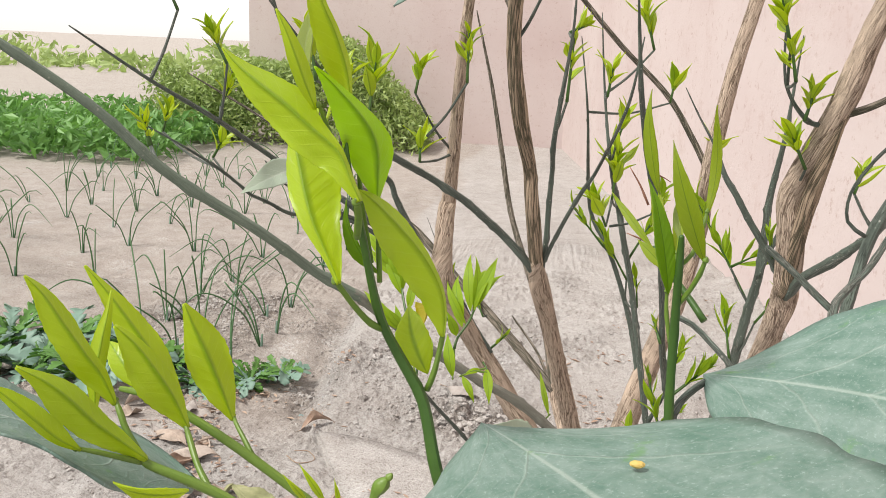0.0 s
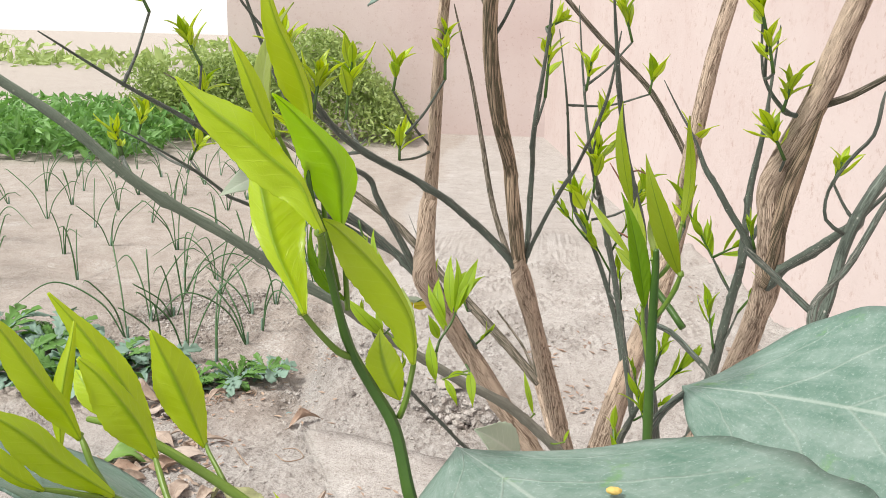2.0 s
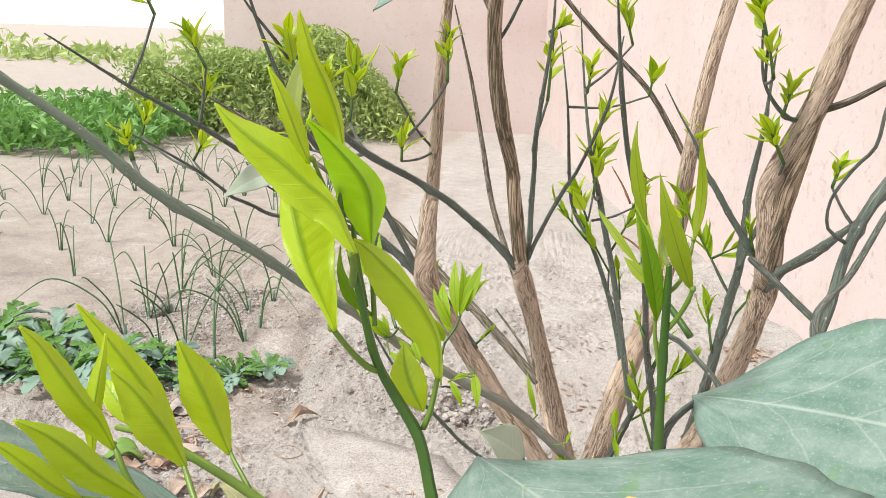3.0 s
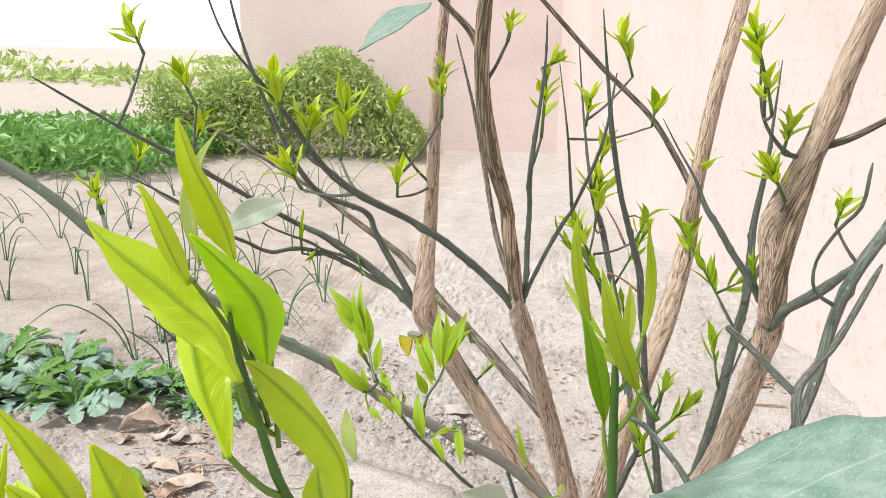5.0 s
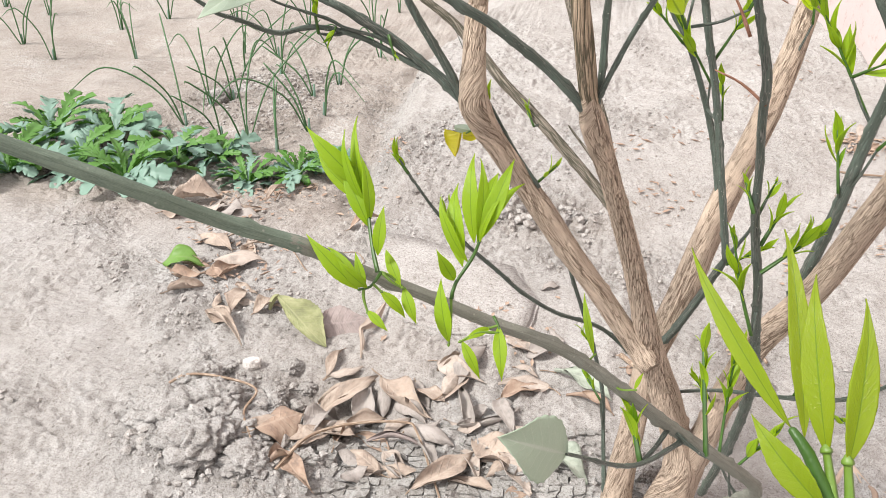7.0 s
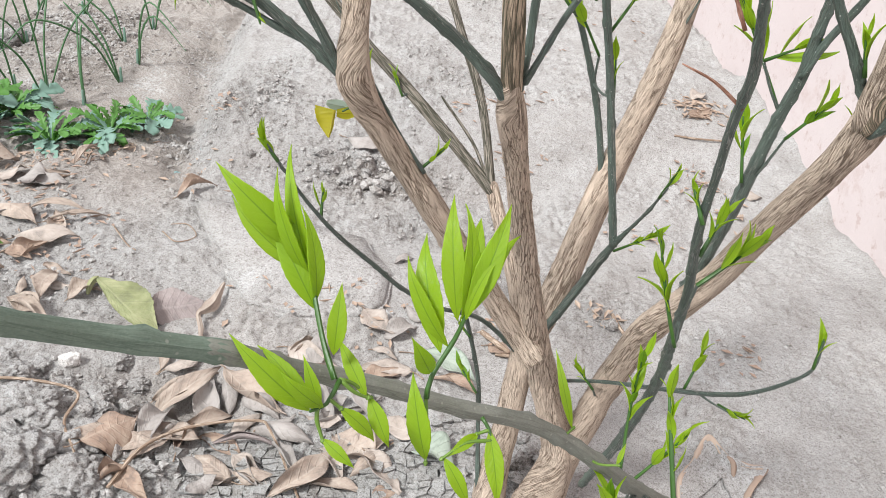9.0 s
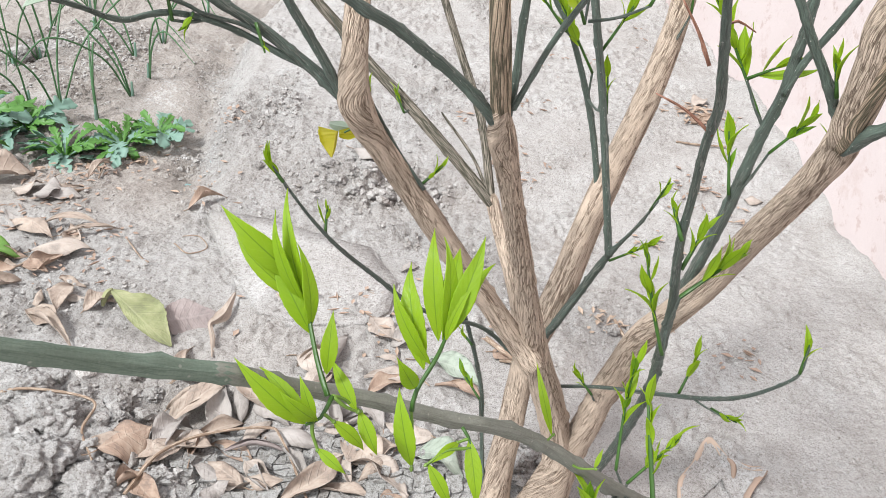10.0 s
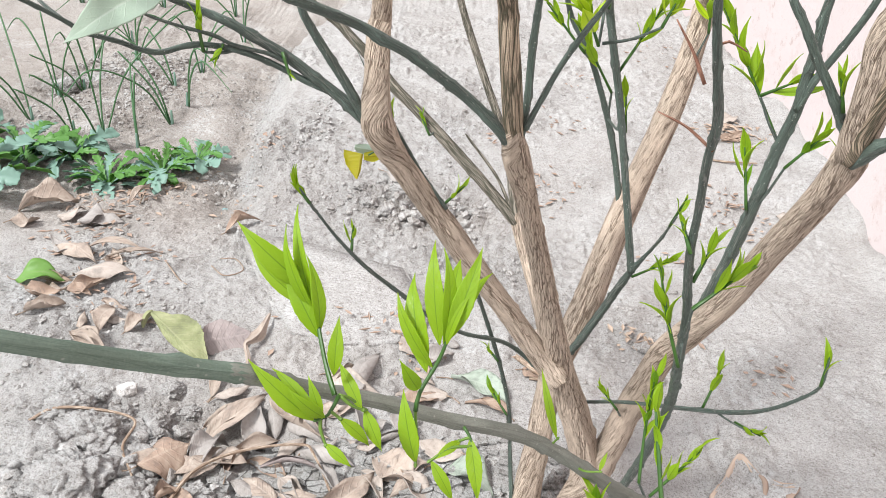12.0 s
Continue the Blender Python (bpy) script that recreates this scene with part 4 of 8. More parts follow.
limb("trunk", BARK, [(0.1792, 1.0478, 0.0212, 0.0283), (0.1931, 1.0558, 0.0757, 0.0235), (0.2036, 1.0529, 0.1281, 0.019), (0.2149, 1.0528, 0.1709, 0.0172), (0.2244, 1.0503, 0.2252, 0.016), (0.2359, 1.0394, 0.2813, 0.0159), (0.2468, 1.0236, 0.3378, 0.0152), (0.274, 0.9796, 0.4304, 0.0134), (0.285, 0.9384, 0.5146, 0.0125), (0.2883, 0.8991, 0.5807, 0.0119), (0.2874, 0.8775, 0.6142, 0.0114), (0.289, 0.8636, 0.6412, 0.012), (0.288, 0.8572, 0.6567, 0.0118), (0.2859, 0.8529, 0.6706, 0.009), (0.284, 0.8491, 0.6801, 0.0063)])
limb("branch", BARK, [(0.2844, 0.8543, 0.651, 0.0098), (0.285, 0.8506, 0.6724, 0.0124), (0.2822, 0.8426, 0.6949, 0.0127), (0.2775, 0.8334, 0.7231, 0.0124), (0.2726, 0.8234, 0.7579, 0.0116), (0.2885, 0.78, 0.8376, 0.0103), (0.2949, 0.76, 0.8889, 0.0094), (0.3082, 0.74, 0.9534, 0.0082), (0.3215, 0.7199, 1.0211, 0.0059), (0.3349, 0.6998, 1.0947, 0.0036), (0.3464, 0.6825, 1.1624, 0.0016)])
limb("branch", STRIPED, [(0.2808, 0.8482, 0.6495, 0.0037), (0.2839, 0.8472, 0.6579, 0.0067), (0.284, 0.8447, 0.6726, 0.0082), (0.2829, 0.8345, 0.6984, 0.0079), (0.2825, 0.8217, 0.7279, 0.0073), (0.2833, 0.8043, 0.7647, 0.0073), (0.2877, 0.7835, 0.8154, 0.0055), (0.2919, 0.76, 0.8743, 0.0028)])
limb("twig", GREEN, [(0.2786, 0.859, 0.6668, 0.002), (0.2741, 0.8604, 0.6785, 0.0037), (0.2574, 0.8564, 0.7033, 0.0034), (0.2454, 0.856, 0.72, 0.0032), (0.2298, 0.8548, 0.7445, 0.003), (0.2179, 0.8561, 0.7616, 0.0027), (0.2061, 0.8566, 0.7878, 0.0014), (0.1887, 0.8586, 0.8157, 0.0009), (0.1737, 0.8602, 0.8417, 0.0004)])
limb("branch", GREEN, [(0.2854, 0.8489, 0.6486, 0.0037), (0.2895, 0.8407, 0.6607, 0.005), (0.2925, 0.8273, 0.6754, 0.0044), (0.3099, 0.8041, 0.6991, 0.0049), (0.3284, 0.7761, 0.7319, 0.0025), (0.3411, 0.7571, 0.7575, 0.0018), (0.3538, 0.738, 0.786, 0.0011), (0.3646, 0.7216, 0.8127, 0.0005)])
limb("branch", GREEN, [(0.2491, 1.0201, 0.329, 0.0049), (0.2588, 1.0044, 0.388, 0.0056), (0.2699, 0.9926, 0.457, 0.0058), (0.2811, 0.9908, 0.5219, 0.0058), (0.2901, 0.989, 0.5904, 0.0051), (0.2953, 0.9825, 0.634, 0.0048), (0.2947, 0.9799, 0.6612, 0.0044), (0.2944, 0.976, 0.6931, 0.0041), (0.2943, 0.9755, 0.7264, 0.0037), (0.2982, 0.9637, 0.7903, 0.0025), (0.2981, 0.9585, 0.8247, 0.0018), (0.2981, 0.9532, 0.8618, 0.0011), (0.2981, 0.9488, 0.8959, 0.0005)])
limb("twig", GREEN, [(0.2943, 0.9804, 0.6349, 0.0032), (0.2998, 0.9752, 0.6634, 0.0031), (0.3061, 0.9651, 0.6885, 0.0031), (0.3115, 0.9548, 0.7128, 0.0029), (0.3152, 0.945, 0.7367, 0.0027), (0.3191, 0.9286, 0.7791, 0.0017), (0.3221, 0.9182, 0.8062, 0.0012), (0.325, 0.9078, 0.8356, 0.0007), (0.3276, 0.8988, 0.8627, 0.0003)])
limb("branch", GREEN, [(0.2104, 0.9979, 0.1238, 0.0044), (0.2172, 0.9535, 0.2309, 0.0049), (0.2176, 0.9175, 0.318, 0.0049), (0.2103, 0.8793, 0.3995, 0.0047), (0.1953, 0.8422, 0.4728, 0.004), (0.1821, 0.8102, 0.5393, 0.0034), (0.1707, 0.7921, 0.5836, 0.0032), (0.1635, 0.7797, 0.6183, 0.0029), (0.1582, 0.7655, 0.6533, 0.0026), (0.1502, 0.7465, 0.6955, 0.0027), (0.145, 0.7285, 0.7269, 0.0029), (0.1365, 0.7154, 0.7533, 0.0025), (0.1287, 0.704, 0.7762, 0.0023), (0.1214, 0.6927, 0.7993, 0.002), (0.1113, 0.6701, 0.8417, 0.002), (0.1062, 0.656, 0.8688, 0.0014), (0.101, 0.642, 0.8983, 0.0009), (0.0966, 0.6299, 0.9257, 0.0004)])
limb("dead_twig", DEADTWIG, [(0.1492, 0.7372, 0.7073, 0.001), (0.1347, 0.7463, 0.7172, 0.0008), (0.1205, 0.7576, 0.7209, 0.0004)])
limb("dead_twig", DEADTWIG, [(0.1304, 0.7167, 0.7533, 0.001), (0.1239, 0.7234, 0.7668, 0.0008), (0.1156, 0.7354, 0.7799, 0.0004)])
limb("dead_twig", DEADTWIG, [(0.1271, 0.7034, 0.7766, 0.0008), (0.1347, 0.7073, 0.7787, 0.0006), (0.1445, 0.7079, 0.7739, 0.0003)])
limb("twig", GREEN, [(0.1639, 1.101, 0.1859, 0.0023), (0.2076, 1.0207, 0.2626, 0.002), (0.2449, 0.9814, 0.2947, 0.0023), (0.2918, 0.9376, 0.3307, 0.0023), (0.3118, 0.9033, 0.3679, 0.002), (0.3315, 0.8823, 0.4058, 0.0016), (0.3381, 0.8785, 0.4228, 0.0012), (0.3386, 0.8808, 0.4434, 0.0008), (0.3387, 0.8814, 0.4483, 0.0003)])
limb("twig", GREEN, [(0.2806, 0.9493, 0.3221, 0.0011), (0.2932, 0.9355, 0.3213, 0.001), (0.3077, 0.9121, 0.3275, 0.0006), (0.3099, 0.9086, 0.3284, 0.0002)])
limb("twig", GREEN, [(0.1316, 1.1021, 0.2269, 0.0028), (0.0808, 1.0814, 0.2897, 0.0025), (0.0259, 1.0343, 0.3404, 0.0023), (-0.0111, 1.0123, 0.3782, 0.0023), (-0.037, 0.9984, 0.4122, 0.0023), (-0.0712, 0.9779, 0.4583, 0.002), (-0.0937, 0.9552, 0.5031, 0.0016), (-0.1099, 0.9394, 0.5409, 0.0012), (-0.1188, 0.9282, 0.566, 0.0009), (-0.1206, 0.9259, 0.5711, 0.0003)])
limb("twig", GREEN, [(0.1019, 1.0565, 0.0428, 0.003), (0.0937, 1.0744, 0.1318, 0.0025), (0.0878, 1.079, 0.1944, 0.0025), (0.0681, 1.0734, 0.2786, 0.0025), (0.0396, 1.0601, 0.3757, 0.0021), (0.0369, 1.0588, 0.385, 0.0009)])
limb("bough", BOUGH, [(0.19, 1, 0.06, 0.0049), (0.215, 0.88, 0.24, 0.0046), (0.185, 0.71, 0.43, 0.0043), (0.108, 0.632, 0.548, 0.0039), (0.05, 0.6, 0.618, 0.0035), (0.0076, 0.5775, 0.6511, 0.0032), (-0.0202, 0.563, 0.6733, 0.0031), (-0.0431, 0.5443, 0.6956, 0.0029), (-0.0618, 0.5264, 0.7173, 0.0033), (-0.0664, 0.5227, 0.7211, 0.0029)])
limb("bough", BOUGHGREEN, [(-0.0599, 0.5282, 0.7151, 0.0029), (-0.0618, 0.5264, 0.7173, 0.0032), (-0.0848, 0.5079, 0.7364, 0.0031), (-0.1085, 0.482, 0.764, 0.0029), (-0.1498, 0.4537, 0.7999, 0.0028), (-0.1855, 0.435, 0.838, 0.0025), (-0.27, 0.4, 0.9, 0.0022), (-0.4, 0.36, 0.98, 0.0014)])
limb("twig", GREEN, [(0.1624, 0.3589, 0.7516, 0.002), (0.1577, 0.3673, 0.7625, 0.0018), (0.1579, 0.3742, 0.7752, 0.0017), (0.1679, 0.3861, 0.7824, 0.0015), (0.1783, 0.3969, 0.7887, 0.0014), (0.198, 0.42, 0.8088, 0.0013), (0.2028, 0.4256, 0.8137, 0.0005)])
limb("twig", GREEN, [(0.1581, 0.3733, 0.7736, 0.0014), (0.1512, 0.3788, 0.7796, 0.0014), (0.1429, 0.3851, 0.7872, 0.0013), (0.134, 0.3885, 0.7944, 0.0013)])
limb("branch", GREEN, [(0.1772, 0.4297, 0.7342, 0.0025), (0.1849, 0.4342, 0.7557, 0.0025), (0.1916, 0.4396, 0.785, 0.0027), (0.1992, 0.441, 0.8066, 0.0028), (0.2196, 0.4477, 0.8381, 0.0028), (0.2385, 0.4538, 0.8685, 0.002), (0.2574, 0.46, 0.9019, 0.0012), (0.2736, 0.4652, 0.9329, 0.0006)])
limb("twig", GREEN, [(0.1876, 0.4318, 0.7934, 0.001), (0.1788, 0.4309, 0.7998, 0.0008), (0.1773, 0.4283, 0.8132, 0.0007), (0.1828, 0.4229, 0.8283, 0.0008), (0.1881, 0.4164, 0.8392, 0.0008), (0.1898, 0.4169, 0.8523, 0.0007), (0.1903, 0.417, 0.857, 0.0003)])
limb("twig", GREYBARK, [(0.279, 1.2301, 0.7147, 0.0046), (0.2509, 1.2324, 0.7624, 0.0042), (0.2109, 1.2346, 0.8202, 0.0038), (0.1414, 1.2252, 0.8843, 0.0034), (0.0737, 1.2078, 0.9529, 0.003), (0.0016, 1.2014, 1.0258, 0.0023), (-0.0207, 1.1994, 1.0497, 0.0016), (-0.0431, 1.1974, 1.0764, 0.001), (-0.0622, 1.1957, 1.1013, 0.0005)])
limb("twig", GREYBARK, [(0.013, 0.7072, 0.8997, 0.003), (0.0042, 0.7066, 0.9149, 0.0027), (-0.0104, 0.6948, 0.9295, 0.0023), (-0.0315, 0.6808, 0.9505, 0.0015), (-0.0383, 0.6763, 0.9572, 0.0006)])
limb("twig", GREEN, [(0.2912, 0.784, 0.8264, 0.0025), (0.269, 0.7904, 0.8193, 0.0022), (0.2446, 0.7904, 0.8487, 0.0014), (0.236, 0.785, 0.8957, 0.0008), (0.235, 0.7844, 0.9015, 0.0003)])
limb("twig", GREYBARK, [(0.2839, 0.7863, 0.8246, 0.0034), (0.308, 0.7684, 0.8372, 0.003), (0.3333, 0.7493, 0.8581, 0.0023), (0.3546, 0.7332, 0.877, 0.0016), (0.3759, 0.7172, 0.8985, 0.001), (0.3941, 0.7034, 0.9191, 0.0005)])
tall_shoot = shoot(SHOOT, [(0.0249, 0.2211, 0.7544, 0.0017), (0.0223, 0.2216, 0.7656, 0.0016), (0.0196, 0.2226, 0.7742, 0.0015), (0.0161, 0.2252, 0.7875, 0.0014), (0.0109, 0.226, 0.7965, 0.0013), (0.0066, 0.225, 0.8048, 0.0011), (0.0044, 0.2229, 0.8133, 0.001), (0.0028, 0.2208, 0.8228, 0.0009), (0.0011, 0.2185, 0.8331, 0.0008), (-0.0005, 0.2174, 0.8417, 0.0006), (-0.0017, 0.2181, 0.8486, 0.0005)])
stalk(tall_shoot, [(0.006, 0.2248, 0.8045, 0.0008), (0.0037, 0.2227, 0.8064, 0.0008), (0.0003, 0.2203, 0.8111, 0.0007), (-0.0028, 0.2179, 0.8165, 0.0007)])
stalk(tall_shoot, [(0.0166, 0.2273, 0.7895, 0.0008), (0.0182, 0.227, 0.794, 0.0007), (0.0196, 0.228, 0.8021, 0.0006), (0.02, 0.2274, 0.8064, 0.0005)])
stalk(tall_shoot, [(0.0015, 0.2173, 0.8272, 0.0008), (0.0028, 0.2122, 0.8326, 0.0008), (0.0032, 0.2087, 0.8362, 0.0007)])
stalk(tall_shoot, [(0.0051, 0.2258, 0.8151, 0.0006), (0.0045, 0.2266, 0.8228, 0.0006), (0.004, 0.2258, 0.8345, 0.0005)])
keeled_leaf(tall_shoot, [(0.0041, 0.2075, 0.8368, 0.0008, 0.0006), (0.0021, 0.2080, 0.8406, 0.0023, 0.0008), (-0.0007, 0.2088, 0.8462, 0.0050, 0.0010), (-0.0065, 0.2090, 0.8509, 0.0057, 0.0026), (-0.0118, 0.2094, 0.8550, 0.0050, 0.0042), (-0.0171, 0.2098, 0.8586, 0.0037, 0.0035), (-0.0219, 0.2104, 0.8622, 0.0015, 0.0017), (-0.0252, 0.2111, 0.8654, 0.0002, 0.0002)], (0.29, -0.95, 0.07), (18, 54), YOUNG)
keeled_leaf(tall_shoot, [(-0.0020, 0.2161, 0.8170, 0.0006, 0.0005), (-0.0051, 0.2184, 0.8221, 0.0011, 0.0032), (-0.0092, 0.2216, 0.8287, 0.0025, 0.0061), (-0.0121, 0.2251, 0.8348, 0.0036, 0.0079), (-0.0145, 0.2288, 0.8405, 0.0031, 0.0075), (-0.0163, 0.2315, 0.8446, 0.0018, 0.0039), (-0.0178, 0.2337, 0.8481, 0.0003, 0.0003)], (0.27, -0.95, 0.17), (35, 18), YOUNG)
keeled_leaf(tall_shoot, [(0.0050, 0.2208, 0.8349, 0.0006, 0.0005), (0.0051, 0.2199, 0.8404, 0.0043, 0.0027), (0.0050, 0.2192, 0.8453, 0.0066, 0.0037), (0.0039, 0.2184, 0.8494, 0.0066, 0.0029), (0.0013, 0.2175, 0.8534, 0.0056, 0.0020), (-0.0027, 0.2166, 0.8579, 0.0032, 0.0011), (-0.0055, 0.2161, 0.8606, 0.0014, 0.0007), (-0.0077, 0.2157, 0.8625, 0.0002, 0.0002)], (0.21, -0.97, 0.08), (10, 55), FRESHYOUNG)
keeled_leaf(tall_shoot, [(0.0204, 0.2223, 0.8048, 0.0008, 0.0004), (0.0206, 0.2219, 0.8096, 0.0038, 0.0005), (0.0198, 0.2213, 0.8149, 0.0050, 0.0007), (0.0176, 0.2204, 0.8201, 0.0063, 0.0010), (0.0144, 0.2194, 0.8251, 0.0063, 0.0015), (0.0096, 0.2182, 0.8306, 0.0054, 0.0022), (0.0048, 0.2172, 0.8354, 0.0024, 0.0013), (0.0020, 0.2165, 0.8375, 0.0002, 0.0002)], (0.13, -0.96, 0.23), (12, 58), LIMEYOUNG)
leaf(tall_shoot, (0.0162, 0.2307, 0.7921), (0.0097, 0.2404, 0.8062), (-0.11, -0.84, 0.53), 0.0089, curl=0.1, fold=0.35, twist=0, mat=YOUNG, belly=0.42, bend=0.05)
leaf(tall_shoot, (0.0177, 0.2429, 0.8041), (0.0134, 0.2519, 0.8133), (-0.24, -0.75, 0.62), 0.0037, curl=0.1, fold=0.15, twist=0, mat=PALEYOUNG, belly=0.42, bend=0)
keeled_leaf(tall_shoot, [(-0.0060, 0.2105, 0.8544, 0.0005, 0.0005), (-0.0075, 0.2087, 0.8591, 0.0016, 0.0018), (-0.0090, 0.2076, 0.8639, 0.0017, 0.0019), (-0.0108, 0.2074, 0.8685, 0.0011, 0.0013), (-0.0131, 0.2078, 0.8731, 0.0002, 0.0002)], (0.28, -0.96, 0.02), (20, 35), YOUNG)
keeled_leaf(tall_shoot, [(-0.0015, 0.2221, 0.8565, 0.0007, 0.0004), (-0.0021, 0.2202, 0.8624, 0.0043, 0.0010), (-0.0039, 0.2180, 0.8691, 0.0045, 0.0010), (-0.0063, 0.2165, 0.8750, 0.0032, 0.0008), (-0.0079, 0.2159, 0.8802, 0.0017, 0.0007), (-0.0089, 0.2156, 0.8839, 0.0002, 0.0002)], (0.25, -0.97, -0.05), (20, 45), YOUNG)
leaf(tall_shoot, (-0.0135, 0.2332, 0.8517), (-0.0092, 0.2345, 0.8807), (-0.41, -0.91, 0.1), 0.0048, curl=0.05, fold=0.3, twist=0, mat=PALEYOUNG, belly=0.42, bend=0.1)
leaf(tall_shoot, (0.0044, 0.2264, 0.8168), (-0.0034, 0.2244, 0.8333), (-0.52, -0.78, -0.34), 0.0048, curl=0.1, fold=0.4, twist=0, mat=DARKYOUNG, belly=0.42, bend=0)
leaf(tall_shoot, (-0.0007, 0.2238, 0.8358), (-0.0028, 0.2266, 0.8469), (-0.71, -0.71, 0.04), 0.0032, curl=0.1, fold=0.4, twist=0, mat=DARKYOUNG, belly=0.42, bend=0)
stalk(tall_shoot, [(0.003, 0.2262, 0.8195, 0.0006), (0.0009, 0.2244, 0.8332, 0.0006), (-0.0004, 0.2254, 0.8441, 0.0005), (-0.0009, 0.2224, 0.8536, 0.0004)])
stalk(tall_shoot, [(0.0009, 0.2244, 0.8332, 0.0006), (-0.0037, 0.2186, 0.8459, 0.0005), (-0.0051, 0.2108, 0.8546, 0.0004)])
upright_shoot = shoot(SHOOT, [(0.0804, 0.266, 0.7554, 0.0015), (0.0803, 0.2704, 0.7697, 0.0014), (0.0799, 0.2719, 0.7818, 0.0013), (0.0796, 0.2727, 0.7932, 0.0013), (0.0791, 0.2718, 0.8048, 0.0012), (0.0786, 0.2705, 0.8163, 0.001), (0.0782, 0.2694, 0.8211, 0.0008)])
stalk(upright_shoot, [(0.0797, 0.2729, 0.8013, 0.0008), (0.0821, 0.2706, 0.8062, 0.0007), (0.0836, 0.2674, 0.8119, 0.0007), (0.0842, 0.2659, 0.8155, 0.0006)])
stalk(upright_shoot, [(0.0802, 0.273, 0.7848, 0.0007), (0.0775, 0.2744, 0.7974, 0.0006), (0.0768, 0.2742, 0.804, 0.0005)])
stalk(upright_shoot, [(0.0791, 0.2717, 0.8129, 0.0007), (0.082, 0.272, 0.8162, 0.0006), (0.0845, 0.2741, 0.8237, 0.0006), (0.0852, 0.2756, 0.8266, 0.0004)])
leaf(upright_shoot, (0.0715, 0.2714, 0.8318), (0.0667, 0.2757, 0.8591), (-0.61, -0.79, 0.02), 0.0039, curl=0.06, fold=0.3, twist=0, mat=DEEPYOUNG, belly=0.42, bend=0)
leaf(upright_shoot, (0.0771, 0.2731, 0.804), (0.0693, 0.2733, 0.8355), (0.32, -0.94, 0.09), 0.0058, curl=0.05, fold=0.3, twist=0, mat=DARKYOUNG, belly=0.42, bend=0)
leaf(upright_shoot, (0.0842, 0.2659, 0.8153), (0.0729, 0.2677, 0.8466), (-0.29, -0.96, -0.05), 0.0060, curl=0.08, fold=0.3, twist=0, mat=DEEPYOUNG, belly=0.42, bend=0)
leaf(upright_shoot, (0.0852, 0.2755, 0.8263), (0.0843, 0.279, 0.8557), (-0.78, -0.62, 0.05), 0.0039, curl=-0.1, fold=0.25, twist=0, mat=DEEPYOUNG, belly=0.42, bend=0)
leaf(upright_shoot, (0.0789, 0.2731, 0.8188), (0.0776, 0.2797, 0.83), (-0.88, -0.44, 0.16), 0.0025, curl=0.05, fold=0.4, twist=0, mat=PALEYOUNG, belly=0.42, bend=0)
bright_shoot = shoot(SHOOT, [(0.1004, 0.3324, 0.7789, 0.0013), (0.0948, 0.3394, 0.786, 0.0012), (0.0894, 0.3444, 0.7921, 0.0011), (0.0858, 0.349, 0.7977, 0.001), (0.0836, 0.3514, 0.7998, 0.0007)])
stalk(bright_shoot, [(0.0915, 0.3419, 0.7902, 0.0008), (0.0912, 0.3445, 0.7947, 0.0007), (0.0906, 0.3465, 0.7985, 0.0006)])
stalk(bright_shoot, [(0.0898, 0.3437, 0.7915, 0.0008), (0.0891, 0.3469, 0.7949, 0.0007), (0.0885, 0.3493, 0.7976, 0.0006)])
leaf(bright_shoot, (0.0839, 0.354, 0.7982), (0.0678, 0.3745, 0.8167), (-0.47, -0.77, 0.44), 0.0034, curl=0.06, fold=0.25, twist=0, mat=DEEPYOUNG, belly=0.42, bend=0)
leaf(bright_shoot, (0.087, 0.3557, 0.7949), (0.0838, 0.3791, 0.8194), (0.07, -0.71, 0.7), 0.0037, curl=0.04, fold=0.25, twist=0, mat=DEEPYOUNG, belly=0.42, bend=0)
leaf(bright_shoot, (0.0885, 0.3493, 0.7976), (0.0854, 0.3656, 0.8188), (-0.52, -0.71, 0.47), 0.0047, curl=0.05, fold=0.25, twist=0, mat=DEEPYOUNG, belly=0.42, bend=0)
leaf(bright_shoot, (0.0906, 0.3465, 0.7985), (0.0918, 0.3589, 0.8193), (0.12, -0.86, 0.5), 0.0043, curl=0.06, fold=0.25, twist=0, mat=DEEPYOUNG, belly=0.42, bend=0)
leaf(bright_shoot, (0.0877, 0.3422, 0.7936), (0.077, 0.3505, 0.8027), (-0.3, -0.86, 0.42), 0.0047, curl=0.1, fold=0.3, twist=0, mat=DEEPYOUNG, belly=0.42, bend=0)
limb("twig", GREEN, [(0.075, 0.2746, 0.7262, 0.0017), (0.0778, 0.2741, 0.7473, 0.0015), (0.0809, 0.2699, 0.7587, 0.0014), (0.0817, 0.2721, 0.769, 0.0013), (0.0863, 0.2785, 0.7728, 0.0011), (0.0918, 0.2839, 0.7749, 0.001), (0.0964, 0.2883, 0.7767, 0.0004)])
limb("twig", GREEN, [(0.0902, 0.3309, 0.7803, 0.001), (0.0959, 0.3291, 0.7783, 0.001), (0.1014, 0.3211, 0.7744, 0.001), (0.1075, 0.3118, 0.7685, 0.001), (0.1147, 0.3035, 0.7531, 0.001), (0.1173, 0.3004, 0.7473, 0.0004)])
low_shoot = shoot(TENDER, [(-0.0089, 0.2256, 0.7412, 0.0014), (-0.0218, 0.2256, 0.7507, 0.0013), (-0.0313, 0.2241, 0.758, 0.0013), (-0.0403, 0.2221, 0.763, 0.0012), (-0.0491, 0.2204, 0.7672, 0.0011), (-0.0528, 0.2205, 0.7707, 0.0008)])
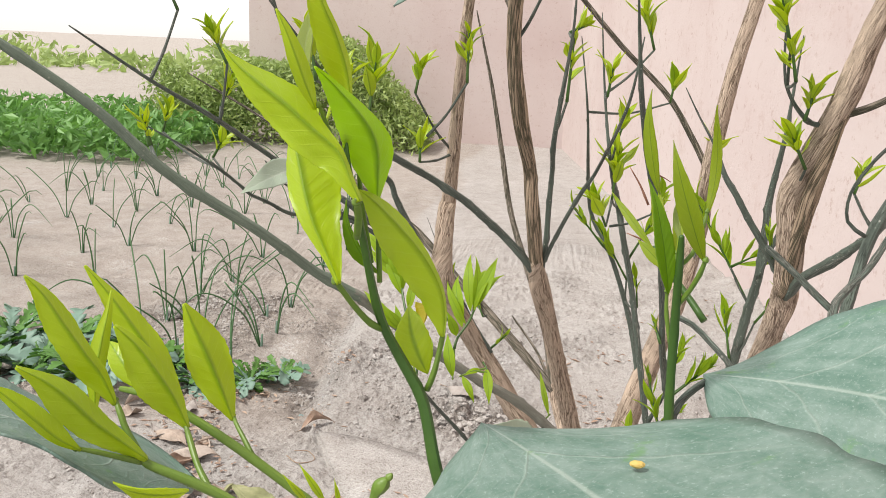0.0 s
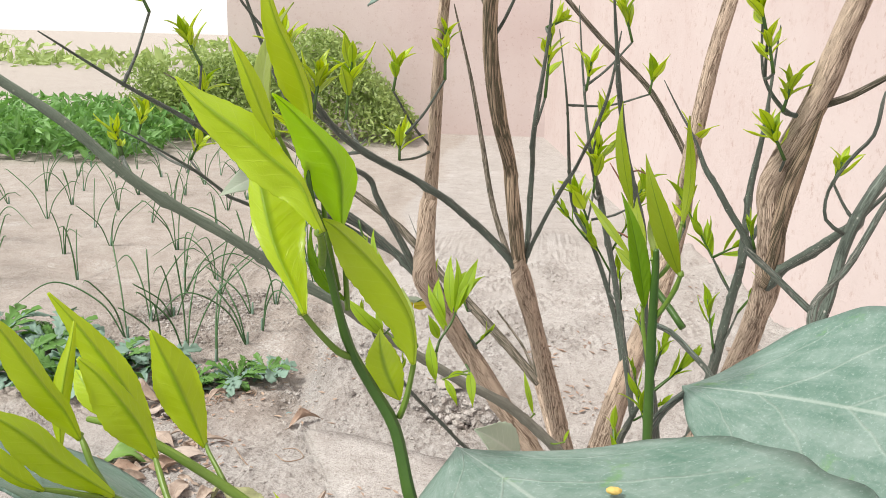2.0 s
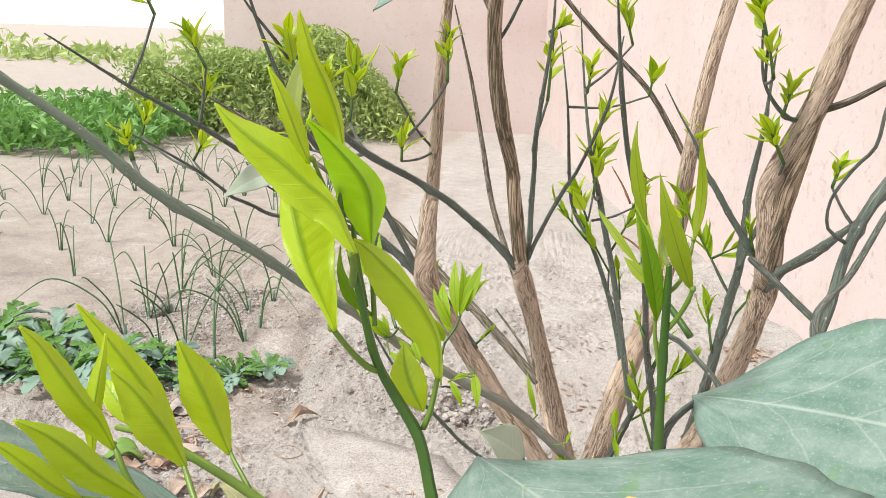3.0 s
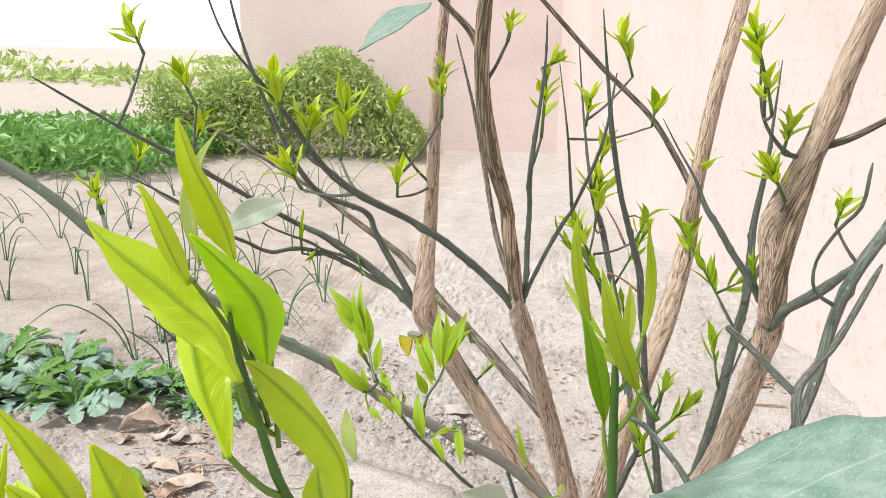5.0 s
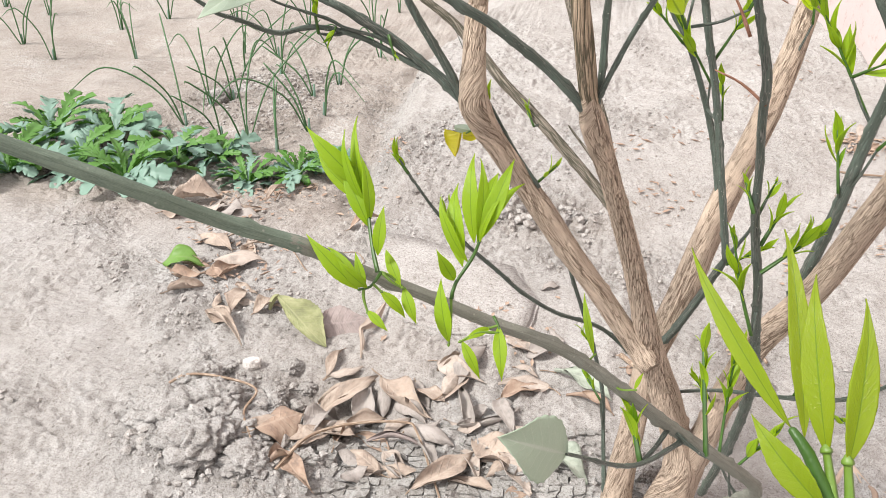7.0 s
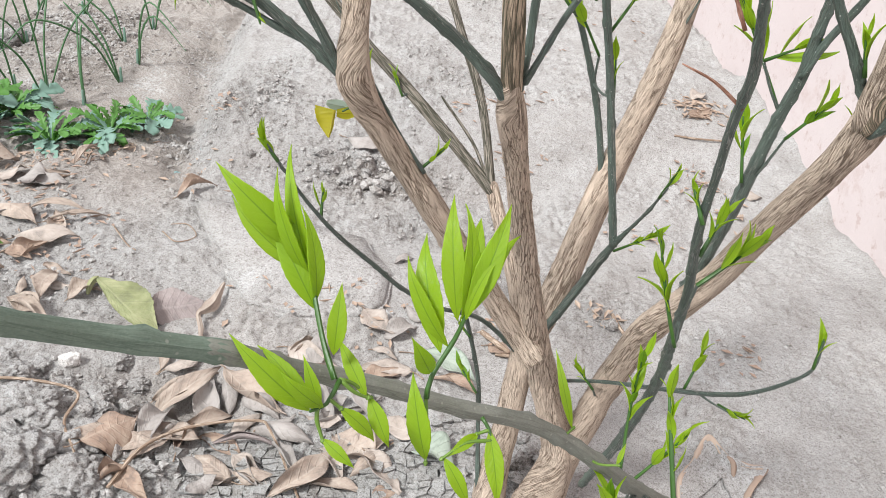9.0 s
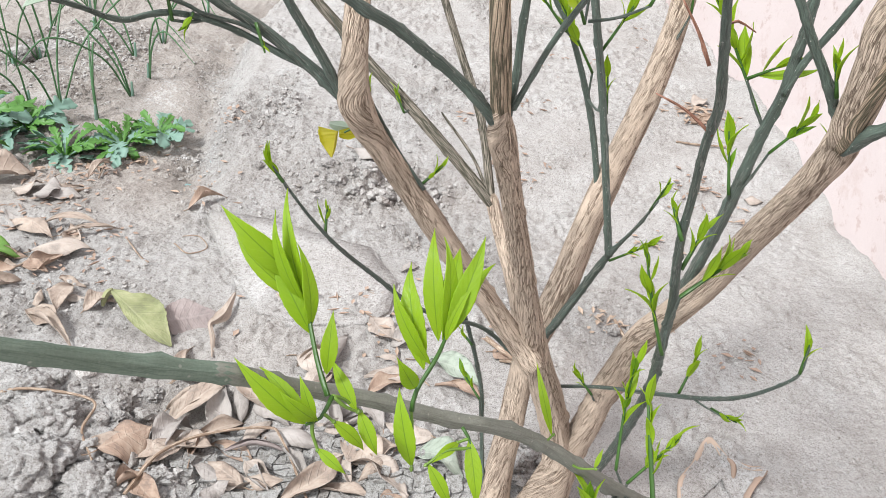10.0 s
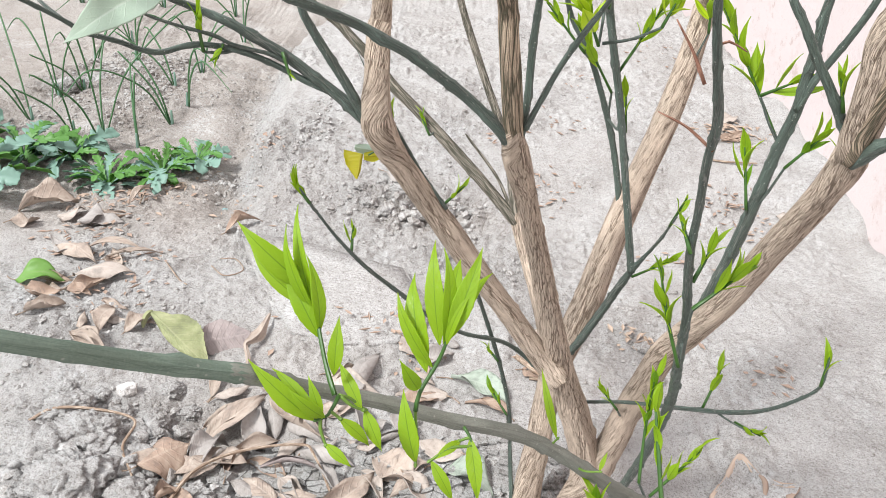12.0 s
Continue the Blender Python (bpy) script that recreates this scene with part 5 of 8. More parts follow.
stalk(low_shoot, [(-0.05, 0.2204, 0.7681, 0.0008), (-0.055, 0.2224, 0.774, 0.0008), (-0.058, 0.2245, 0.7787, 0.0007), (-0.0593, 0.2257, 0.7799, 0.0006)])
stalk(low_shoot, [(-0.0506, 0.22, 0.7678, 0.0008), (-0.053, 0.2153, 0.7711, 0.0007), (-0.0567, 0.2111, 0.7743, 0.0006), (-0.0595, 0.209, 0.7758, 0.0005)])
stalk(low_shoot, [(-0.0354, 0.2245, 0.7591, 0.0009), (-0.0406, 0.2296, 0.7628, 0.0008), (-0.0451, 0.2352, 0.7673, 0.0008), (-0.0469, 0.2377, 0.7688, 0.0006)])
keeled_leaf(low_shoot, [(-0.0590, 0.2251, 0.7796, 0.0007, 0.0006), (-0.0616, 0.2240, 0.7873, 0.0041, 0.0016), (-0.0647, 0.2225, 0.7933, 0.0048, 0.0019), (-0.0690, 0.2211, 0.8012, 0.0042, 0.0026), (-0.0729, 0.2203, 0.8080, 0.0023, 0.0016), (-0.0763, 0.2192, 0.8124, 0.0003, 0.0003)], (0.50, -0.81, 0.31), (14, 54), YOUNG)
keeled_leaf(low_shoot, [(-0.0490, 0.2197, 0.7689, 0.0009, 0.0007), (-0.0528, 0.2166, 0.7741, 0.0026, 0.0020), (-0.0573, 0.2128, 0.7804, 0.0044, 0.0030), (-0.0619, 0.2098, 0.7875, 0.0048, 0.0031), (-0.0658, 0.2075, 0.7922, 0.0026, 0.0018), (-0.0702, 0.2046, 0.7962, 0.0004, 0.0004)], (0.48, -0.79, 0.38), (15, 54), YOUNG)
keeled_leaf(low_shoot, [(-0.0593, 0.2089, 0.7756, 0.0004, 0.0004), (-0.0625, 0.2054, 0.7799, 0.0013, 0.0028), (-0.0667, 0.2023, 0.7864, 0.0014, 0.0029), (-0.0703, 0.2009, 0.7908, 0.0011, 0.0018), (-0.0729, 0.2000, 0.7934, 0.0003, 0.0003)], (0.51, -0.76, 0.40), (35, 20), YOUNG)
keeled_leaf(low_shoot, [(-0.0689, 0.2328, 0.7734, 0.0006, 0.0006), (-0.0688, 0.2341, 0.7826, 0.0025, 0.0019), (-0.0681, 0.2368, 0.7916, 0.0022, 0.0019), (-0.0677, 0.2395, 0.7976, 0.0011, 0.0011), (-0.0677, 0.2420, 0.8030, 0.0003, 0.0003)], (0.46, -0.82, 0.33), (25, 35), YOUNG)
keeled_leaf(low_shoot, [(-0.0465, 0.2380, 0.7687, 0.0009, 0.0006), (-0.0498, 0.2365, 0.7780, 0.0059, 0.0026), (-0.0534, 0.2351, 0.7851, 0.0066, 0.0026), (-0.0579, 0.2342, 0.7919, 0.0042, 0.0017), (-0.0626, 0.2331, 0.7969, 0.0005, 0.0005)], (0.41, -0.84, 0.36), (10, 45), YOUNG)
leaf(low_shoot, (-0.0356, 0.2128, 0.7657), (-0.0486, 0.203, 0.7711), (0.44, -0.81, -0.4), 0.0060, curl=0.1, fold=0.2, twist=0, mat=YOUNG, belly=0.42, bend=0)
low_shoot_behind = shoot(TENDER, [(-0.0021, 0.2479, 0.7341, 0.0014), (-0.0183, 0.2486, 0.7454, 0.0013), (-0.0355, 0.2478, 0.758, 0.0013), (-0.0497, 0.2478, 0.7666, 0.0012), (-0.0611, 0.2487, 0.7714, 0.0011), (-0.0709, 0.2503, 0.7721, 0.0008)])
stalk(low_shoot_behind, [(-0.0331, 0.2482, 0.7571, 0.0008), (-0.0363, 0.2511, 0.76, 0.0007), (-0.0399, 0.2548, 0.7626, 0.0006), (-0.0414, 0.2571, 0.7635, 0.0005)])
keeled_leaf(low_shoot_behind, [(-0.0413, 0.2563, 0.7629, 0.0007, 0.0007), (-0.0447, 0.2559, 0.7727, 0.0050, 0.0046), (-0.0486, 0.2559, 0.7824, 0.0059, 0.0061), (-0.0525, 0.2565, 0.7901, 0.0026, 0.0039), (-0.0552, 0.2574, 0.7958, 0.0005, 0.0005)], (0.36, -0.87, 0.35), (12, 40), YOUNG)
keeled_leaf(low_shoot_behind, [(-0.0588, 0.2629, 0.7596, 0.0009, 0.0009), (-0.0632, 0.2638, 0.7686, 0.0042, 0.0028), (-0.0691, 0.2643, 0.7784, 0.0056, 0.0045), (-0.0773, 0.2646, 0.7897, 0.0037, 0.0033), (-0.0830, 0.2649, 0.7968, 0.0021, 0.0014), (-0.0879, 0.2649, 0.8023, 0.0004, 0.0004)], (0.45, -0.84, 0.30), (15, 45), YOUNG)
leaf(low_shoot_behind, (-0.0662, 0.2524, 0.7714), (-0.0806, 0.2619, 0.7818), (0.08, -0.68, 0.73), 0.0075, curl=0.1, fold=0.25, twist=0, mat=YOUNG, belly=0.42, bend=0)
leaf(low_shoot_behind, (-0.0167, 0.2456, 0.7459), (-0.0229, 0.243, 0.7551), (0.55, -0.82, 0.14), 0.0018, curl=0.1, fold=0.2, twist=0, mat=YOUNG, belly=0.42, bend=0)
leaf(low_shoot_behind, (-0.0122, 0.2467, 0.7458), (-0.019, 0.2454, 0.7572), (0.46, -0.87, 0.17), 0.0021, curl=0.1, fold=0.2, twist=0, mat=YOUNG, belly=0.42, bend=0)
leaf(low_shoot_behind, (-0.0085, 0.2476, 0.7457), (-0.0094, 0.2457, 0.7534), (0.36, -0.92, -0.18), 0.0014, curl=0.1, fold=0.2, twist=0, mat=YOUNG, belly=0.42, bend=0)
old_leaf((0.0293, 0.2397, 0.7767), (0.1064, 0.1289, 0.7759), (-0.03, -0.072, 0.997), 0.1000, curl=0.06, fold=0.0, belly=0.5, halves=(1.0, 1.25))
old_leaf((0.0921, 0.2867, 0.7767), (0.2011, 0.1995, 0.7869), (-0.266, -0.222, 0.938), 0.0950, curl=0.1, fold=0.06)
old_leaf((-0.0528, 0.2556, 0.7416), (-0.1266, 0.1935, 0.7944), (0.325, 0.358, 0.875), 0.0750, curl=0.1, fold=0.06)
old_leaf((-0.2013, 0.9151, 0.7409), (-0.2497, 0.8368, 0.7188), (0.114, -0.829, 0.547), 0.034, curl=.12, fold=.25, mat=PALEOLD)
old_leaf((-0.0258, 0.723, 0.9343), (-0.0757, 0.6908, 0.8972), (-0.25, -0.539, 0.804), 0.0320, curl=0.1, fold=0.06)
old_leaf((0.05, 0.519, 0.627), (0.024, 0.493, 0.657), (0.009, -0.745, 0.667), 0.03, curl=.1, fold=.12, mat=PALEOLD)
limb("twig", GREEN, [(0.118, 0.636, 0.535, 0.0016), (0.085, 0.575, 0.57, 0.0013), (0.05, 0.519, 0.627, 0.0008)])
stalk(low_shoot_behind, [(0.0042, 0.2211, 0.7587, 0.0006), (0.0063, 0.2192, 0.7652, 0.001), (0.0073, 0.2195, 0.7673, 0.0018), (0.0084, 0.2193, 0.7688, 0.0017), (0.0094, 0.2191, 0.7702, 0.0006)])
bough_spray = shoot(SHOOT, [(-0.0326, 0.5334, 0.7029, 0.001), (-0.0371, 0.5432, 0.7097, 0.0008), (-0.0415, 0.5554, 0.7204, 0.0007), (-0.0444, 0.5635, 0.7283, 0.0005)])
leaf(bough_spray, (-0.0439, 0.5624, 0.7266), (-0.0701, 0.567, 0.7518), (0.15, -0.93, 0.32), 0.0089, curl=0.1, fold=0.15, twist=0, mat=MIDYOUNG, belly=0.42, bend=0)
leaf(bough_spray, (-0.0429, 0.5596, 0.7223), (-0.0626, 0.5743, 0.7401), (0.29, -0.56, 0.78), 0.0069, curl=0.1, fold=0.15, twist=0, mat=MIDYOUNG, belly=0.42, bend=0)
leaf(bough_spray, (-0.0411, 0.5555, 0.7203), (-0.0512, 0.5782, 0.7535), (-0.32, -0.82, 0.47), 0.0055, curl=0.1, fold=0.15, twist=0, mat=MIDYOUNG, belly=0.42, bend=0)
leaf(bough_spray, (-0.0334, 0.5379, 0.708), (-0.0321, 0.5475, 0.7268), (0.05, -0.89, 0.45), 0.0058, curl=0.1, fold=0.15, twist=0, mat=MIDYOUNG, belly=0.42, bend=0)
leaf(bough_spray, (-0.0399, 0.5507, 0.7139), (-0.0548, 0.5664, 0.7357), (0.09, -0.78, 0.62), 0.0077, curl=0.1, fold=0.15, twist=0, mat=MIDYOUNG, belly=0.42, bend=0)
leaf(bough_spray, (-0.0428, 0.5589, 0.7215), (-0.0672, 0.5686, 0.7398), (-0.22, -0.95, 0.21), 0.0065, curl=0.1, fold=0.15, twist=0, mat=MIDYOUNG, belly=0.42, bend=0)
leaf(bough_spray, (-0.0402, 0.5519, 0.7155), (-0.0445, 0.5621, 0.7426), (0.61, -0.71, 0.36), 0.0056, curl=0.1, fold=0.15, twist=0, mat=MIDYOUNG, belly=0.42, bend=0)
leaf(bough_spray, (-0.0415, 0.5554, 0.7204), (-0.0535, 0.5658, 0.7516), (-0.45, -0.89, 0.12), 0.0054, curl=0.1, fold=0.15, twist=0, mat=MIDYOUNG, belly=0.42, bend=0)
bough_spray_tall = shoot(SHOOT, [(-0.005, 0.5511, 0.6802, 0.001), (-0.0037, 0.5551, 0.6861, 0.0008), (0.0029, 0.5623, 0.6959, 0.0008), (0.0062, 0.5651, 0.7048, 0.0006)])
leaf(bough_spray_tall, (0.0033, 0.5643, 0.702), (-0.0005, 0.5867, 0.7355), (-0.23, -0.82, 0.52), 0.0078, curl=0.1, fold=0.15, twist=0, mat=MIDYOUNG, belly=0.42, bend=0)
leaf(bough_spray_tall, (0.0062, 0.5646, 0.7041), (0.0183, 0.5834, 0.7351), (0.05, -0.86, 0.5), 0.0083, curl=0.1, fold=0.15, twist=0, mat=MIDYOUNG, belly=0.42, bend=0)
leaf(bough_spray_tall, (-0.0013, 0.5602, 0.6918), (-0.0086, 0.5872, 0.7199), (-0.39, -0.71, 0.58), 0.0095, curl=0.1, fold=0.15, twist=0, mat=MIDYOUNG, belly=0.42, bend=0)
leaf(bough_spray_tall, (0.0051, 0.5651, 0.7048), (0.0101, 0.593, 0.7242), (-0.04, -0.57, 0.82), 0.0079, curl=0.1, fold=0.15, twist=0, mat=MIDYOUNG, belly=0.42, bend=0)
leaf(bough_spray_tall, (-0.0042, 0.555, 0.6877), (-0.0108, 0.5503, 0.7052), (0.39, -0.91, -0.1), 0.0064, curl=0.1, fold=0.15, twist=0, mat=MIDYOUNG, belly=0.42, bend=0)
leaf(bough_spray_tall, (-0.004, 0.5383, 0.6658), (-0.01, 0.5521, 0.6899), (-0.15, -0.87, 0.46), 0.0076, curl=0.1, fold=0.15, twist=0, mat=MIDYOUNG, belly=0.42, bend=0)
stalk(bough_spray_tall, [(-0.0050, 0.5511, 0.6802, 0.0007), (-0.0040, 0.5436, 0.6710, 0.0006), (-0.0040, 0.5383, 0.6658, 0.0005)])
leaf(bough_spray_tall, (0.0059, 0.5638, 0.7031), (0.014, 0.5709, 0.7222), (-0.62, -0.62, 0.49), 0.0051, curl=0.1, fold=0.15, twist=0, mat=MIDYOUNG, belly=0.42, bend=0)
leaf(bough_spray_tall, (0.0048, 0.5647, 0.7024), (0.0043, 0.5812, 0.7353), (0.51, -0.77, 0.39), 0.0067, curl=0.1, fold=0.15, twist=0, mat=MIDYOUNG, belly=0.42, bend=0)
leaf(bough_spray_tall, (0.0008, 0.5608, 0.6942), (-0.0143, 0.5745, 0.7182), (-0.41, -0.88, 0.24), 0.0065, curl=0.1, fold=0.15, twist=0, mat=MIDYOUNG, belly=0.42, bend=0)
leaf(bough_spray_tall, (0.0058, 0.5645, 0.704), (0.0223, 0.5851, 0.7233), (-0.36, -0.47, 0.81), 0.0063, curl=0.1, fold=0.15, twist=0, mat=MIDYOUNG, belly=0.42, bend=0)
bough_spray_low = shoot(SHOOT, [(-0.0311, 0.5336, 0.7028, 0.0008), (-0.0342, 0.5269, 0.6996, 0.0006), (-0.0383, 0.5233, 0.7001, 0.0005)])
leaf(bough_spray_low, (-0.0383, 0.5233, 0.7001), (-0.0602, 0.5281, 0.7217), (0.22, -0.89, 0.41), 0.0073, curl=0.1, fold=0.15, twist=0, mat=MIDYOUNG, belly=0.42, bend=0)
leaf(bough_spray_low, (-0.0376, 0.5238, 0.7004), (-0.0544, 0.5366, 0.7118), (0.25, -0.43, 0.86), 0.0053, curl=0.1, fold=0.15, twist=0, mat=MIDYOUNG, belly=0.42, bend=0)
leaf(bough_spray_low, (-0.0357, 0.5241, 0.7003), (-0.0411, 0.5316, 0.713), (0.15, -0.82, 0.55), 0.0040, curl=0.1, fold=0.15, twist=0, mat=MIDYOUNG, belly=0.42, bend=0)
leaf(bough_spray_low, (-0.0226, 0.5362, 0.6942), (-0.0158, 0.5279, 0.6818), (0.08, -0.81, 0.59), 0.0055, curl=0.1, fold=0.15, twist=0, mat=MIDYOUNG, belly=0.42, bend=0)
stalk(bough_spray_low, [(-0.0311, 0.5336, 0.7028, 0.0007), (-0.0275, 0.5357, 0.6996, 0.0006), (-0.0226, 0.5362, 0.6942, 0.0005)])
leaf(bough_spray_low, (-0.0348, 0.5217, 0.6912), (-0.0252, 0.5169, 0.6851), (0.1, -0.7, 0.71), 0.0039, curl=0.1, fold=0.15, twist=0, mat=MIDYOUNG, belly=0.42, bend=0)
stalk(bough_spray_low, [(-0.0365, 0.5249, 0.6999, 0.0007), (-0.0365, 0.5237, 0.6961, 0.0006), (-0.0348, 0.5217, 0.6912, 0.0005)])
leaf(bough_spray_low, (-0.0306, 0.5283, 0.6971), (-0.0198, 0.5274, 0.6849), (0.59, -0.58, 0.56), 0.0049, curl=0.1, fold=0.15, twist=0, mat=MIDYOUNG, belly=0.42, bend=0)
stalk(bough_spray_low, [(-0.0336, 0.5282, 0.7002, 0.0007), (-0.0324, 0.5283, 0.6990, 0.0006), (-0.0306, 0.5283, 0.6971, 0.0005)])
leaf(bough_spray_low, (-0.0348, 0.5245, 0.7005), (-0.0461, 0.5225, 0.7145), (0.3, -0.95, 0.11), 0.0052, curl=0.1, fold=0.15, twist=0, mat=MIDYOUNG, belly=0.42, bend=0)
leaf(bough_spray_low, (-0.0234, 0.5344, 0.6957), (-0.0329, 0.5482, 0.7058), (-0.06, -0.61, 0.79), 0.0050, curl=0.1, fold=0.15, twist=0, mat=MIDYOUNG, belly=0.42, bend=0)
stalk(bough_spray_low, [(-0.0311, 0.5336, 0.7028, 0.0007), (-0.0266, 0.5331, 0.6986, 0.0006), (-0.0234, 0.5344, 0.6957, 0.0005)])
bough_spray_hanging = shoot(SHOOT, [(0.0138, 0.5518, 0.6726, 0.0007), (0.0161, 0.5493, 0.6702, 0.0006), (0.0175, 0.5465, 0.6676, 0.0004)])
leaf(bough_spray_hanging, (0.0165, 0.5488, 0.6697), (0.0202, 0.5327, 0.6519), (0.07, -0.73, 0.68), 0.0065, curl=0.1, fold=0.15, twist=0, mat=MIDYOUNG, belly=0.42, bend=0)
leaf(bough_spray_hanging, (0.0129, 0.548, 0.6688), (0.0023, 0.5385, 0.6674), (0.27, -0.43, 0.86), 0.0040, curl=0.1, fold=0.15, twist=0, mat=MIDYOUNG, belly=0.42, bend=0)
stalk(bough_spray_hanging, [(0.0163, 0.5488, 0.6698, 0.0007), (0.0149, 0.5487, 0.6693, 0.0006), (0.0129, 0.5480, 0.6688, 0.0005)])
leaf(bough_spray_hanging, (0.0017, 0.5385, 0.6674), (0.0109, 0.5311, 0.6531), (0.25, -0.78, 0.57), 0.0051, curl=0.1, fold=0.15, twist=0, mat=MIDYOUNG, belly=0.42, bend=0)
stalk(bough_spray_hanging, [(0.0175, 0.5465, 0.6676, 0.0007), (0.0085, 0.5433, 0.6691, 0.0006), (0.0017, 0.5385, 0.6674, 0.0005)])
leaf(bough_spray_hanging, (0.0604, 0.6033, 0.6165), (0.0526, 0.6266, 0.6403), (-0.19, -0.73, 0.65), 0.0043, curl=0.1, fold=0.15, twist=0, mat=MIDYOUNG, belly=0.42, bend=0)
stalk(bough_spray_hanging, [(0.0551, 0.6028, 0.6119, 0.0007), (0.0579, 0.6025, 0.6136, 0.0006), (0.0604, 0.6033, 0.6165, 0.0005)])
leaf(bough_spray_hanging, (0.0828, 0.6018, 0.5976), (0.0869, 0.6082, 0.6048), (-0.25, -0.65, 0.72), 0.0024, curl=0.1, fold=0.15, twist=0, mat=MIDYOUNG, belly=0.42, bend=0)
stalk(bough_spray_hanging, [(0.0712, 0.6117, 0.5925, 0.0007), (0.0762, 0.6056, 0.5937, 0.0006), (0.0828, 0.6018, 0.5976, 0.0005)])
limb("twig", GREEN, [(-0.0446, 0.9980, 0.5648, 0.0016), (-0.0456, 1.0024, 0.5755, 0.0013), (-0.0465, 1.0068, 0.5893, 0.0011)])
sprig((-0.0465, 1.0068, 0.5893), (-0.0492, 1.0098, 0.5967), (-0.052, 1.0129, 0.604), 4, 0.028)
limb("twig", GREEN, [(-0.0036, 1.0158, 0.4937, 0.0016), (-0.0022, 1.0130, 0.5024, 0.0013), (-0.0007, 1.0102, 0.5136, 0.0011)])
sprig((-0.0007, 1.0102, 0.5136), (0.0089, 1.0122, 0.5227), (0.0184, 1.0142, 0.5319), 5, 0.022)
limb("twig", GREEN, [(-0.1099, 0.9394, 0.5409, 0.0016), (-0.1116, 0.9342, 0.5468, 0.0013), (-0.1133, 0.9290, 0.5549, 0.0011)])
sprig((-0.1133, 0.929, 0.5549), (-0.1192, 0.9297, 0.5637), (-0.125, 0.9305, 0.5725), 6, 0.027)
limb("twig", GREEN, [(-0.0712, 0.9779, 0.4583, 0.0016), (-0.0781, 0.9747, 0.4672, 0.0013), (-0.0850, 0.9715, 0.4791, 0.0011)])
sprig((-0.085, 0.9715, 0.4791), (-0.0845, 0.9761, 0.4912), (-0.0839, 0.9807, 0.5033), 4, 0.023)
limb("twig", GREEN, [(0.2184, 1.0460, 0.4573, 0.0016), (0.2180, 1.0286, 0.4752, 0.0013), (0.2176, 1.0112, 0.4996, 0.0011)])
sprig((0.2176, 1.0112, 0.4996), (0.2203, 1.0032, 0.5191), (0.223, 0.9951, 0.5386), 4, 0.020)
sprig((0.2071, 1.0735, 0.3974), (0.223, 1.0622, 0.4159), (0.239, 1.0509, 0.4344), 7, 0.030)
limb("twig", GREEN, [(0.1739, 1.1059, 0.5743, 0.0016), (0.1705, 1.1089, 0.5920, 0.0013), (0.1672, 1.1119, 0.6147, 0.0011)])
sprig((0.1672, 1.1119, 0.6147), (0.184, 1.1086, 0.6507), (0.2009, 1.1054, 0.6867), 8, 0.041)
limb("twig", GREEN, [(0.1744, 1.1699, 0.5404, 0.0016), (0.1736, 1.1656, 0.5548, 0.0013), (0.1729, 1.1614, 0.5733, 0.0011)])
sprig((0.1729, 1.1614, 0.5733), (0.1497, 1.1569, 0.6118), (0.1265, 1.1525, 0.6504), 8, 0.038)
limb("twig", GREEN, [(0.1744, 1.1699, 0.5404, 0.0016), (0.1794, 1.1425, 0.5412, 0.0013), (0.1843, 1.1151, 0.5488, 0.0011)])
sprig((0.1843, 1.1151, 0.5488), (0.1821, 1.1185, 0.5691), (0.1798, 1.1218, 0.5894), 3, 0.037)
limb("twig", GREEN, [(0.1467, 1.1687, 0.6102, 0.0016), (0.1422, 1.1601, 0.6132, 0.0013), (0.1377, 1.1514, 0.6188, 0.0011)])
sprig((0.1377, 1.1514, 0.6188), (0.1157, 1.1515, 0.6441), (0.0937, 1.1515, 0.6693), 6, 0.035)
limb("twig", GREEN, [(0.2811, 0.9908, 0.5219, 0.0016), (0.2786, 0.9883, 0.5273, 0.0013), (0.2760, 0.9858, 0.5344, 0.0011)])
sprig((0.276, 0.9858, 0.5344), (0.272, 0.9948, 0.5612), (0.2679, 1.0039, 0.588), 6, 0.041)
limb("twig", GREEN, [(0.2819, 0.9907, 0.5276, 0.0016), (0.2892, 0.9841, 0.5514, 0.0013), (0.2965, 0.9775, 0.5822, 0.0011)])
sprig((0.2965, 0.9775, 0.5822), (0.3064, 0.97, 0.6023), (0.3164, 0.9625, 0.6223), 6, 0.035)
limb("twig", GREEN, [(0.2913, 0.9881, 0.5993, 0.0016), (0.2793, 0.9926, 0.6169, 0.0013), (0.2673, 0.9970, 0.6403, 0.0011)])
sprig((0.2673, 0.997, 0.6403), (0.2777, 0.9928, 0.648), (0.2882, 0.9886, 0.6557), 3, 0.047)
limb("twig", GREEN, [(0.2749, 0.8605, 0.6771, 0.0016), (0.2731, 0.8574, 0.6807, 0.0013), (0.2713, 0.8542, 0.6857, 0.0011)])
sprig((0.2713, 0.8542, 0.6857), (0.2671, 0.8555, 0.6995), (0.2628, 0.8568, 0.7134), 4, 0.032)
limb("twig", GREEN, [(0.2875, 0.8760, 0.6167, 0.0016), (0.2879, 0.8698, 0.6281, 0.0013), (0.2884, 0.8635, 0.6431, 0.0011)])
sprig((0.2884, 0.8635, 0.6431), (0.2854, 0.8671, 0.6475), (0.2824, 0.8707, 0.652), 3, 0.015)
limb("twig", GREEN, [(0.1885, 0.8250, 0.5079, 0.0016), (0.1829, 0.8071, 0.5310, 0.0013), (0.1773, 0.7891, 0.5619, 0.0011)])
sprig((0.1773, 0.7891, 0.5619), (0.1961, 0.7929, 0.5787), (0.215, 0.7968, 0.5956), 9, 0.031)
